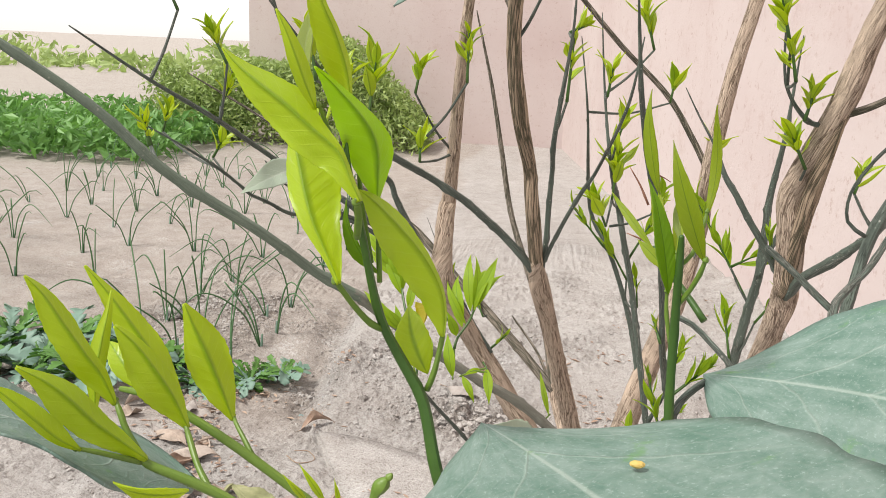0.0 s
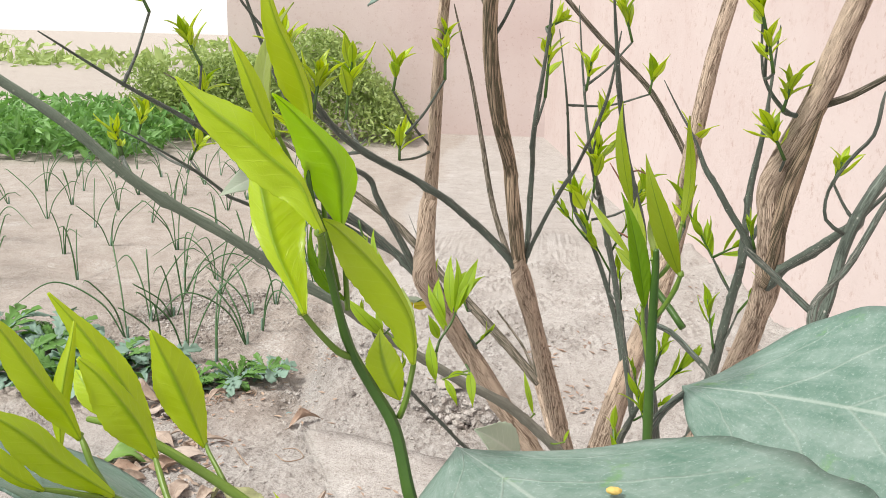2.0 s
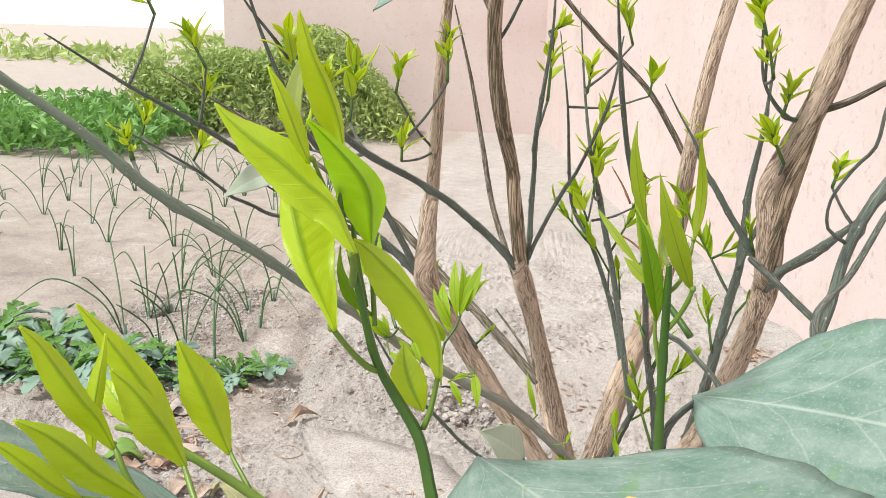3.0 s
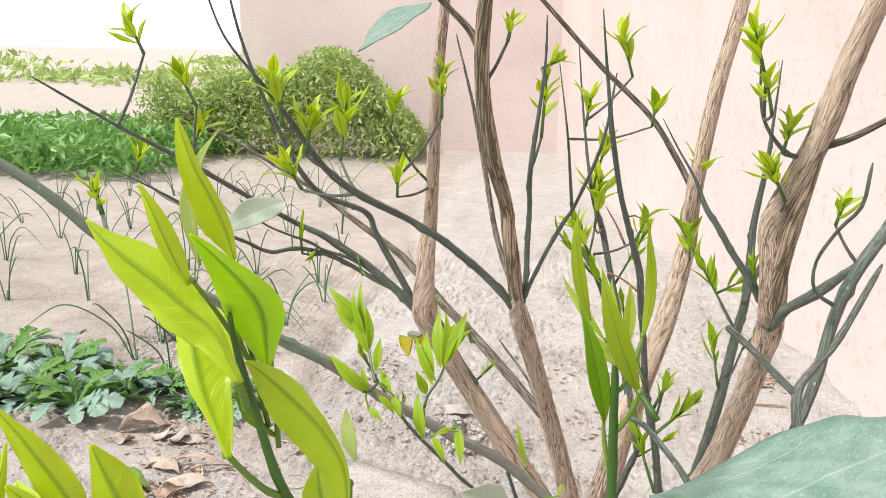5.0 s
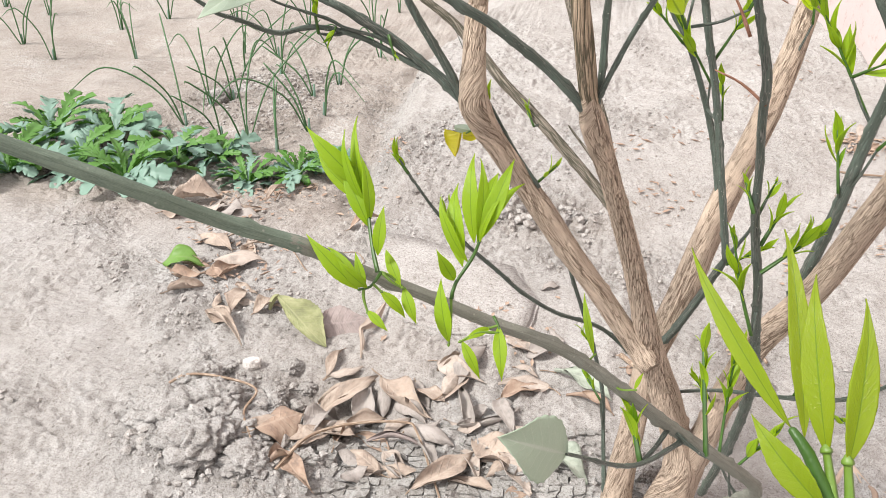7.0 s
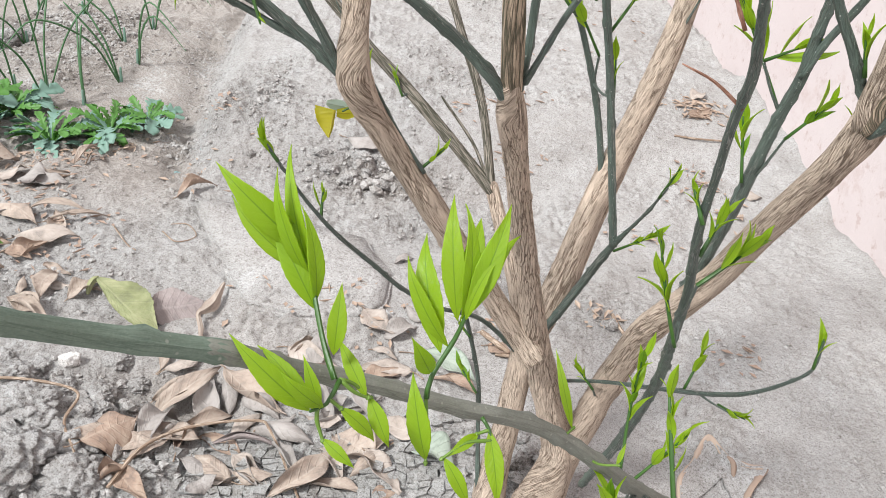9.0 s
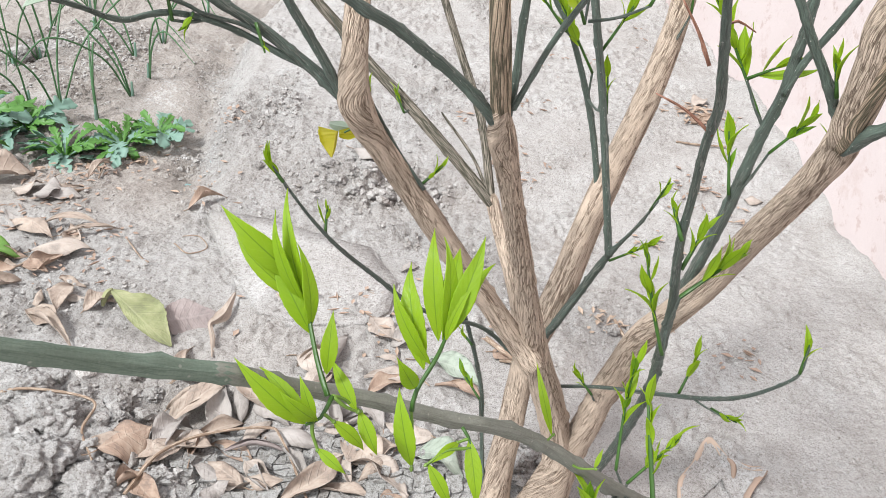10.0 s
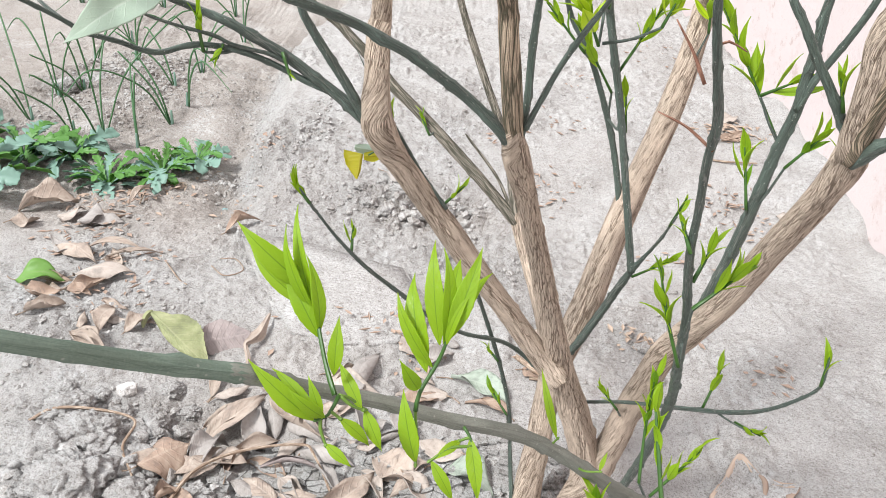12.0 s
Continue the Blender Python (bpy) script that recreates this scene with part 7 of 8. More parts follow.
def clod(x, y, r):
    bm = bmesh.new()
    bmesh.ops.create_icosphere(bm, subdivisions=5, radius=1)
    off = Vector((x * 31, y * 17, r * 900))
    for v in bm.verts:
        v.co *= 1 + 0.4 * noise.noise(v.co * 1.1 + off) + 0.4 * abs(noise.noise(v.co * 2.6 + off)) + 0.2 * noise.noise(v.co * 5 + off) + 0.2 * abs(noise.noise(v.co * 8 + off)) + 0.16 * noise.noise(v.co * 14 + off)
        v.co = Vector((v.co.x * r, v.co.y * r * 0.85, v.co.z * r * 0.6))
    me = bpy.data.meshes.new("soil_clod")
    bm.to_mesh(me)
    me.materials.append(CLOD)
    me.polygons.foreach_set("use_smooth", [True] * len(me.polygons))
    ob = tagged(new("soil_clod", me), "rough angular clod of dry grey-beige soil", "soil clod", "loose soil lumps")
    ob.location = (x, y, ground_z(x, y) - r * 0.05)


def crumbs(x0, y0, n, reach):
    """Brown crumbs of rotted leaf, strewn thin at the rim and thick in the middle."""
    rng = np.random.RandomState(int(abs(x0 * 911 + y0 * 577) * 10) % 9999)
    verts, faces = [], []
    for _ in range(n):
        x, y = x0 + rng.normal() * reach * 0.6, y0 + rng.normal() * reach * 0.6
        long, wide, a = rng.uniform(0.003, 0.013), rng.uniform(0.001, 0.005), rng.uniform(0, 6.28)
        c, s, up = math.cos(a), math.sin(a), rng.uniform(0, 0.5)
        z = ground_z(x, y) + 0.002 + 0.008 * rng.random_sample() * math.exp(-((x - x0) ** 2 + (y - y0) ** 2) / reach ** 2)
        k = len(verts)
        for u, v, w in ((-1, 0, 0), (0, -1, 0.3), (1, 0, up), (0, 1, 0.3), (0, 0, -0.25)):
            verts.append((x + long * u * c - wide * v * s, y + long * u * s + wide * v * c, z + long * w * 0.6))
        faces += [(k, k + 1, k + 2, k + 3), (k + 1, k, k + 4), (k + 2, k + 1, k + 4), (k + 3, k + 2, k + 4), (k, k + 3, k + 4)]
    tagged(new("leaf_crumbs", from_data("leaf_crumbs", verts, faces, RUSSET, [(0.3, 0.5)] * len(verts), smooth=False)), "brown crumbs of rotted leaves strewn on soil", "litter", kind="stuff")


def scrap(x, y, length):
    me = blade_mesh("plastic_scrap", length, length * 0.5, CYAN, 0.1, 0.3, 60, 0.5, 0.5, 12, 0.0004, 0.25, int(length * 1e4), 0)
    ob = new("plastic_scrap", me)
    ob.matrix_basis = pose(x, y, ground_z(x, y) + 0.003, 0, 0, 15)
    tagged(ob, "crumpled scrap of faded cyan plastic film on soil", "plastic scrap")


def dry_stalk(points, r):
    arch = 0.026 if len(points) > 5 and r > 0.002 else 0.0
    last = len(points) - 1
    rows = [(x, y, ground_z(x, y) + r * (1.2 + 1.5 * abs(math.sin(2.3 * i))) + arch * math.sin(math.pi * i / last), r * (1 - 0.07 * i)) for i, (x, y) in enumerate(points)]
    tagged(new("dry_stalk", tube_mesh("dry_stalk", rows, STRAW, 8, 0.006, 0.12, 0.03, 0.06)), "thin dry straw-coloured stalk lying on the soil", "stalk")


# ---- weeds ----
def lobed_mesh(name, length, width, mat, lobes, seed):
    """A deeply cut leaf along +x with toothed lobes that point forward, arched and a little twisted."""
    rng = random.Random(seed)
    verts, faces = [], []
    rows = lobes * 9
    arch, twist = rng.uniform(0.10, 0.26), rng.uniform(-0.5, 0.5)
    cut = [[rng.uniform(0.7, 1.15) for _ in range(lobes + 2)] for _ in (0, 1)]
    across = (-1, -0.6, -0.22, 0, 0.22, 0.6, 1)
    for i in range(rows + 1):
        u = i / rows
        for v in across:
            half = 1 if v > 0 else 0
            at = lobes * u + 0.35 * half
            part = at % 1.0
            saw = (part / 0.72) ** 0.75 if part < 0.72 else max(0.0, (1 - part) / 0.28) ** 0.6
            tooth = 0.12 * abs(math.sin(3 * math.pi * at))
            body = math.sin(math.pi * min(1, u * 0.84 + 0.06)) ** 0.8 * (0.30 + 0.85 * u)
            end = max(0.0, min(1.0, (u - 0.80) / 0.1))
            w = width / 2 * (0.07 + body * cut[half][int(at)] * ((1 - end) * (0.12 + 0.80 * saw + tooth) + end * (0.85 + tooth)))
            fwd = 0.05 * length * abs(v) * (1 - end) * saw
            y, z = v * w, length * arch * math.sin(math.pi * u * 0.9) + abs(v) * w * 0.22 + 0.06 * width * math.sin(11 * u + seed + 2 * v) * abs(v)
            a = twist * u
            verts.append((u * length + fwd, y * math.cos(a) - z * math.sin(a), y * math.sin(a) + z * math.cos(a)))
    n, c = len(verts), len(across)
    verts += [(x, y, z - 0.006) for x, y, z in verts]
    for i in range(rows):
        for k in range(c - 1):
            a = i * c + k
            faces += [(a, a + c, a + c + 1, a + 1), (a + n, a + 1 + n, a + c + 1 + n, a + c + n)]
        a, b = i * c, i * c + c - 1
        faces += [(a, a + n, a + c + n, a + c), (b, b + c, b + c + n, b + n)]
    return from_data(name, verts, faces, mat)


INNER_LEAVES = [lobed_mesh("leaf", 1.0, 0.26 + 0.05 * (i % 3), WEED, 6 + i % 3, i) for i in range(6)]
OUTER_LEAVES = [lobed_mesh("leaf", 1.0, 0.40 + 0.06 * (i % 3), WEEDPALE, 6 + i % 2, 20 + i) for i in range(6)]


def weed(x, y, radius):
    rng = random.Random(int(abs(x * 1000) + abs(y * 7000)))
    top = tagged(new("weed"), "low rosette weed with jagged green and bluish leaves in soil", "weed", "weeds beyond the bush")
    top.location = (x, y, ground_z(x, y) - 0.002)
    for k in range(27):
        a = k * 2.4 + rng.uniform(-0.3, 0.3)
        outer = k < 11
        s = radius * rng.uniform(0.6, 1.0) * (1.0 if outer else 0.8)
        lift = rng.uniform(2, 16) if outer else rng.uniform(8, 34)
        ob = child("leaf", rng.choice(OUTER_LEAVES if outer and rng.random() < 0.75 else INNER_LEAVES), top)
        ob.matrix_basis = pose(0, 0, 0.003, 0, 0, math.degrees(a)) @ pose(0, 0, 0, rng.uniform(-25, 25), -lift, 0) @ Matrix.Diagonal((s, s, s, 1))


def onion_tuft(x, y, n, height):
    rng = random.Random(int(abs(x * 3000) + abs(y * 900)))
    top = tagged(new("onion_plant"), "thin onion plant with bent hollow green blades in soil", "onion plant", "onion plants beyond the bush")
    top.location = (x, y, ground_z(x, y) - 0.003)
    child("sheath", tube_mesh("sheath", [(0, 0, -0.004, 0.0042), (0.001, 0, 0.015, 0.0038), (0.002, 0.001, 0.04, 0.0026)], WEEDPALE, 8, 0.006, 0.0, 0.05, 0.02), top, "pale leaf sheath")
    for k in range(n):
        a, h = rng.uniform(0, 6.28), height * rng.uniform(0.6, 1.1)
        lean, droop = rng.uniform(0.1, 0.9), rng.choice([0.05, 0.1, 0.2, 0.35, 0.6]) * rng.uniform(0.5, 1.0)
        c, s = math.cos(a), math.sin(a)
        pts = [(0.006 * c, 0.006 * s, 0, 0.0022), (lean * h * 0.35 * c, lean * h * 0.35 * s, h * 0.5, 0.0025), (lean * h * c, lean * h * s, h * (0.95 - droop * 0.3), 0.0022), ((lean + droop) * h * c, (lean + droop) * h * s, h * (1.0 - droop), 0.0006)]
        child("blade", tube_mesh("blade", pts, ONION, 6, 0.02, 0.0, 0.05, 0.02), top)


# ---- slab, clods and far greenery ----
def slab():
    """A sun-baked block of soil with a broken edge, half sunk."""
    outline = [(-0.413, 1.739), (-0.28, 1.72), (-0.076, 1.634), (-0.019, 1.525), (-0.03, 1.44), (-0.07, 1.396), (-0.165, 1.385), (-0.255, 1.409), (-0.285, 1.47), (-0.335, 1.57)]
    bm = bmesh.new()
    base = [bm.verts.new((x, y, ground_z(x, y) - 0.03)) for x, y in outline]
    f = bm.faces.new(base)
    out = bmesh.ops.extrude_face_region(bm, geom=[f])
    for v in [g for g in out["geom"] if isinstance(g, bmesh.types.BMVert)]:
        v.co.z = max(0.024, ground_z(v.co.x, v.co.y) + 0.004) + 0.008 * (1.6 - v.co.y)
    bmesh.ops.recalc_face_normals(bm, faces=bm.faces)
    bmesh.ops.bevel(bm, geom=bm.edges[:], offset=0.006, segments=2, affect="EDGES")
    bmesh.ops.triangulate(bm, faces=bm.faces[:])
    bmesh.ops.subdivide_edges(bm, edges=bm.edges[:], cuts=3, use_grid_fill=True)
    for v in bm.verts:
        v.co += Vector((noise.noise(v.co * 30), noise.noise(v.co * 30 + Vector((5, 1, 2))), noise.noise(v.co * 22))) * 0.005
    me = bpy.data.meshes.new("soil_block")
    bm.to_mesh(me)
    me.materials.append(CRUST)
    me.polygons.foreach_set("use_smooth", [True] * len(me.polygons))
    tagged(new("soil_block", me), "flat baked block of beige soil with broken edges, half sunk", "soil block")


def clods():
    rng = np.random.RandomState(4)
    bm = bmesh.new()
    bmesh.ops.create_icosphere(bm, subdivisions=1, radius=1)
    ico = np.array([v.co[:] for v in bm.verts])
    tri = np.array([[v.index for v in f.verts] for f in bm.faces])
    bm.free()
    n = 210000
    x, y = rng.uniform(-1.15, 0.75, n), rng.uniform(0.85, 2.9, n)
    loose = crumbly(x, y)
    keep = rng.random_sample(n) < 0.75 * loose ** 1.4 + 0.045
    x, y, loose = x[keep], y[keep], loose[keep]
    size = 0.0009 + 0.0085 * rng.random_sample(len(x)) ** 7 * (0.35 + 0.65 * loose)
    heap = spot(x, y, -0.45, 1.1, 0.14, 0.13) + 0.8 * spot(x, y, -0.03, 1.86, 0.14, 0.05) + 0.7 * spot(x, y, 0.12, 1.1, 0.08, 0.05)
    size *= 1 + 1.4 * heap * rng.random_sample(len(x)) ** 2
    z = relief(x, y)
    shapes = []
    for _ in range(40):
        lump = 1 + 0.28 * np.sin(ico @ rng.uniform(-4, 4, 3) + rng.uniform(0, 6)) + 0.16 * np.sin(ico @ rng.uniform(-8, 8, 3))
        shapes.append(ico * lump[:, None] * rng.uniform(0.7, 1.2, 3) * (1, 1, 0.75))
    pick = np.array(shapes)[rng.randint(0, 40, len(x))]
    allv = (pick * size[:, None, None] + np.stack([x, y, z + size * 0.12], -1)[:, None, :]).reshape(-1, 3)
    allf = (tri[None] + np.arange(len(x))[:, None, None] * len(ico)).reshape(-1, 3)
    me = from_data("soil_clods", allv.tolist(), allf.tolist(), LOOSE, None, False)
    tagged(new("soil_clods", me), "loose crumbs and clods of dry beige soil", "soil clods", kind="stuff")


def cracked_mud():
    """A thin crust of grey mud among the litter, cracked into plates that have lifted a little."""
    rng = np.random.RandomState(8)
    nx, ny, w = 30, 15, 0.0155
    gx0, gy0 = np.meshgrid(np.arange(nx + 1) * w - 0.36, np.arange(ny + 1) * w * 0.85 + 1.0)
    px, py = gx0 + rng.uniform(-0.38, 0.38, gx0.shape) * w, gy0 + rng.uniform(-0.36, 0.36, gy0.shape) * w
    verts, faces = [], []
    for j in range(ny):
        for i in range(nx):
            ring = [(px[a, b], py[a, b]) for a, b in ((j, i), (j, i + 1), (j + 1, i + 1), (j + 1, i))]
            cx, cy = (sum(q[k] for q in ring) / 4 for k in (0, 1))
            if rng.random_sample() > 0.25 + 0.75 * math.exp(-(((cx + 0.12) / 0.2) ** 4 + ((cy - 1.09) / 0.085) ** 4)):
                continue
            outline = []
            for (ax, ay), (bx, by) in zip(ring, ring[1:] + ring[:1]):
                outline += [(ax, ay), ((ax + bx) / 2 + rng.normal() * 0.0009, (ay + by) / 2 + rng.normal() * 0.0009)]
            shrink, tilt, up = rng.uniform(0.84, 0.95), rng.normal(size=2) * 0.12, rng.uniform(0.001, 0.005)
            z0 = ground_z(cx, cy) + up
            k, n = len(verts), len(outline)
            for lid, f in ((0.0, shrink), (-0.0035, shrink * 0.95)):
                for x, y in outline:
                    dx, dy = (x - cx) * f, (y - cy) * f
                    verts.append((cx + dx, cy + dy, z0 + tilt[0] * dx + tilt[1] * dy + 10 * (dx * dx + dy * dy) + lid))
            faces += [tuple(k + q for q in range(n)), tuple(k + n + q for q in reversed(range(n)))]
            faces += [(k + q, k + n + q, k + n + (q + 1) % n, k + (q + 1) % n) for q in range(n)]
    tagged(new("cracked_mud", from_data("cracked_mud", verts, faces, PLATE, [(0, 0)] * len(verts), smooth=False)), "grey mud crust cracked into thin lifted plates", "mud crust", kind="stuff")


def leaf_cloud(name, n, place, size, mat, label, category, seed):
    """Many small folded leaves at the places that place(rng) gives."""
    rng = np.random.RandomState(seed)
    verts, faces = [], []
    for i in range(n):
        c, s = place(rng), size * rng.uniform(0.6, 1.3)
        a, b = rng.normal(size=3), rng.normal(size=3)
        a /= np.linalg.norm(a)
        b -= a * (a @ b)
        b /= np.linalg.norm(b)
        d = np.cross(a, b) * 0.12 * s
        k = len(verts)
        verts += [c - a * s, c - b * s * 0.35 + d, c + a * s, c + b * s * 0.35 + d, c + d * 0.2]
        faces += [(k, k + 1, k + 4), (k + 1, k + 2, k + 4), (k + 2, k + 3, k + 4), (k + 3, k, k + 4)]
    return tagged(new(name, from_data(name, verts, faces, mat, smooth=False)), label, category, kind="stuff")


def hedge_place(rng):
    x = rng.uniform(-3.3, -0.9)
    top = 0.72 + 0.14 * math.sin(2.7 * x) + 0.08 * math.sin(7.1 * x + 1)
    top *= max(0.25, 1 - max(0.0, (x + 1.5) / 0.7) ** 2) if x > -1.5 else 1.0
    z = top * rng.random_sample() ** 0.6
    return np.array((x, 7.3 + rng.normal() * 0.28 * (1.1 - 0.4 * z / top), max(z, 0.02)))


def crop_place(rng):
    x, y = rng.uniform(-8.5, -2.6), rng.uniform(5.4, 7.8)
    return np.array((x, y, 0.04 + 0.26 * rng.random_sample() * (0.7 + 0.3 * math.sin(6 * y))))


def far_place(rng):
    x = rng.uniform(-30, 1)
    return np.array((x, 22 + rng.normal() * 1.5, (0.45 + 0.25 * math.sin(0.7 * x) + 0.15 * math.sin(2.1 * x)) * rng.random_sample() ** 0.7))


dead_leaf(-0.622, 1.405, -0.557, 1.372, 0.046, TAN, 0.20)
dead_leaf(-0.352, 1.214, -0.268, 1.292, 0.037, TAN, 0.40)
dead_leaf(-0.267, 1.181, -0.277, 1.276, 0.055, DUSTY, 0.30)
dead_leaf(-0.261, 1.280, -0.155, 1.183, 0.069, TAN, 0.30)
dead_leaf(-0.348, 1.129, -0.315, 1.183, 0.046, DUSTY, 0.30)
dead_leaf(-0.397, 1.087, -0.348, 1.151, 0.077, RUSSET, 0.40)
dead_leaf(-0.303, 1.160, -0.233, 1.205, 0.035, TAN, 0.45)
dead_leaf(-0.161, 1.052, -0.083, 1.125, 0.047, TAN, 0.35)
dead_leaf(-0.205, 1.174, -0.113, 1.143, 0.038, DUSTY, 0.35)
dead_leaf(-0.067, 1.418, -0.012, 1.373, 0.049, PALE, 0.30)
dead_leaf(-0.030, 1.371, 0.023, 1.397, 0.043, DUSTY, 0.40)
dead_leaf(-0.140, 1.952, -0.056, 1.923, 0.043, DUSTY, 0.30)
dead_leaf(0.019, 1.338, 0.113, 1.271, 0.057, PALEGREEN, 0.25)
dead_leaf(0.015, 1.139, 0.082, 1.100, 0.055, PALEGREEN, 0.20)
dead_leaf(-0.088, 1.155, -0.027, 1.101, 0.061, TAN, 0.30)
dead_leaf(-0.450, 1.755, -0.379, 1.793, 0.035, RUSSET, 0.50)
dead_leaf(-0.657, 1.641, -0.548, 1.667, 0.018, TAN, 0.20)
dead_leaf(-0.729, 1.776, -0.677, 1.822, 0.029, TAN, 0.40)
dead_leaf(-0.077, 1.495, -0.039, 1.474, 0.020, PALE, 0.20)
dead_leaf(0.147, 1.453, 0.186, 1.394, 0.033, TAN, 0.40)
dead_leaf(0.133, 1.357, 0.172, 1.333, 0.032, RUSSET, 0.40)
dead_leaf(-0.260, 1.047, -0.228, 1.078, 0.036, DUSTY, 0.30)
dead_leaf(-0.031, 1.057, -0.000, 1.064, 0.023, RUSSET, 0.40)
dead_leaf(-0.173, 1.312, -0.129, 1.349, 0.031, TAN, 0.40)
dead_leaf(-0.150, 1.240, -0.125, 1.316, 0.034, PALE, 0.30)
dead_leaf(-0.351, 1.286, -0.296, 1.303, 0.025, PALE, 0.40)
dead_leaf(-0.211, 1.127, -0.174, 1.064, 0.037, DUSTY, 0.30)
dead_leaf(-0.365, 1.043, -0.335, 1.071, 0.037, RUSSET, 0.40)
dead_leaf(-0.112, 1.197, -0.074, 1.220, 0.035, DUSTY, 0.30)
dead_leaf(-0.069, 1.077, -0.105, 1.134, 0.036, PALE, 0.30)
dead_leaf(0.631, 2.124, 0.696, 2.157, 0.033, RUSSET, 0.40)
dead_leaf(0.669, 2.221, 0.710, 2.266, 0.041, PALE, 0.30)
dead_leaf(0.701, 1.872, 0.745, 1.873, 0.030, PALE, 0.30)
dead_leaf(-0.021, 1.564, 0.011, 1.589, 0.024, DUSTY, 0.30)
dead_leaf(-0.680, 1.857, -0.664, 1.955, 0.027, TAN, 0.40)
dead_leaf(-0.913, 1.835, -0.813, 1.901, 0.093, TAN, 0.30)
dead_leaf(-0.788, 1.765, -0.773, 1.846, 0.060, PALE, 0.30)
dead_leaf(-0.765, 1.684, -0.661, 1.622, 0.047, TAN, 0.40)
dead_leaf(-0.693, 1.587, -0.575, 1.590, 0.053, PALE, 0.30)
dead_leaf(-0.674, 1.516, -0.620, 1.568, 0.052, RUSSET, 0.50)
dead_leaf(-0.723, 1.456, -0.664, 1.489, 0.049, TAN, 0.40)
dead_leaf(-0.785, 1.556, -0.702, 1.571, 0.056, LIME, 0.25)
dead_leaf(-0.762, 1.540, -0.689, 1.527, 0.047, RUSSET, 0.30)
dead_leaf(-0.711, 1.794, -0.669, 1.807, 0.020, RUSSET, 0.40)
dead_leaf(-0.370, 1.098, -0.316, 1.119, 0.032, TAN, 0.40)
dead_leaf(-0.710, 1.658, -0.581, 1.668, 0.019, TAN, 0.20)
dead_leaf(-0.891, 1.761, -0.849, 1.799, 0.060, TAN, 0.30)
dead_leaf(-0.357, 1.289, -0.337, 1.338, 0.025, TAN, 0.40)
dead_leaf(-0.623, 1.408, -0.516, 1.318, 0.034, TAN, 0.40)
dead_leaf(-0.302, 1.139, -0.341, 1.083, 0.038, TAN, 0.46)
dead_leaf(-0.078, 1.172, -0.139, 1.186, 0.029, PALE, 0.54)
dead_leaf(-0.218, 1.121, -0.161, 1.065, 0.040, PALE, 0.39)
dead_leaf(-0.358, 1.082, -0.289, 1.016, 0.037, RUSSET, 0.26)
dead_leaf(-0.093, 1.170, -0.123, 1.267, 0.047, DUSTY, 0.39)
dead_leaf(-0.116, 1.175, -0.025, 1.221, 0.038, DUSTY, 0.42)
dead_leaf(-0.288, 1.110, -0.292, 1.199, 0.042, RUSSET, 0.39)
dead_leaf(-0.262, 1.131, -0.357, 1.172, 0.047, TAN, 0.55)
dead_leaf(-0.046, 1.124, 0.007, 1.056, 0.047, PALE, 0.45)
dead_leaf(-0.154, 1.234, -0.121, 1.316, 0.035, TAN, 0.42)
dead_leaf(-0.115, 1.075, -0.037, 1.060, 0.029, TAN, 0.46)
dead_leaf(-0.203, 1.282, -0.167, 1.211, 0.035, DUSTY, 0.49)
dead_leaf(-0.204, 1.121, -0.277, 1.159, 0.037, RUSSET, 0.43)
dead_leaf(-0.256, 1.085, -0.193, 1.093, 0.028, PALE, 0.47)
dead_leaf(-0.354, 1.116, -0.428, 1.095, 0.037, TAN, 0.35)
dead_leaf(-0.193, 1.202, -0.228, 1.150, 0.029, PALE, 0.34)
dead_leaf(-0.131, 1.266, -0.099, 1.381, 0.052, DUSTY, 0.36)
dead_leaf(-0.144, 1.233, -0.211, 1.257, 0.033, TAN, 0.44)
dead_leaf(-0.346, 1.118, -0.416, 1.149, 0.033, RUSSET, 0.34)
dead_leaf(-0.273, 1.172, -0.327, 1.135, 0.037, DUSTY, 0.32)
dead_leaf(-0.210, 1.078, -0.272, 1.122, 0.034, TAN, 0.33)
dead_leaf(-0.123, 1.082, -0.171, 1.139, 0.031, DUSTY, 0.56)
dead_leaf(-0.509, 1.448, -0.478, 1.457, 0.015, TAN, 0.47)
dead_leaf(-0.538, 1.420, -0.497, 1.468, 0.041, TAN, 0.34)
dead_leaf(-0.739, 1.578, -0.724, 1.547, 0.018, TAN, 0.48)
dead_leaf(-0.647, 1.668, -0.618, 1.583, 0.042, TAN, 0.31)
dead_leaf(-0.715, 1.566, -0.716, 1.605, 0.026, DUSTY, 0.45)
dead_leaf(-0.742, 1.521, -0.734, 1.547, 0.015, PALE, 0.39)
dead_leaf(-0.728, 1.819, -0.730, 1.729, 0.055, DUSTY, 0.21)
dead_leaf(-0.760, 1.585, -0.691, 1.577, 0.039, RUSSET, 0.29)
dead_leaf(-0.721, 1.654, -0.781, 1.706, 0.033, DUSTY, 0.50)
dead_leaf(-0.737, 1.773, -0.664, 1.780, 0.049, DUSTY, 0.21)
dead_leaf(-0.632, 1.523, -0.696, 1.533, 0.025, RUSSET, 0.22)
dead_leaf(-0.576, 1.482, -0.580, 1.412, 0.040, TAN, 0.27)
dead_leaf(-0.607, 1.506, -0.556, 1.488, 0.026, TAN, 0.48)
dead_leaf(-0.614, 1.423, -0.619, 1.462, 0.022, TAN, 0.48)
dead_leaf(-0.540, 1.449, -0.587, 1.453, 0.020, PALE, 0.37)
dead_leaf(-0.728, 1.540, -0.693, 1.543, 0.024, TAN, 0.36)
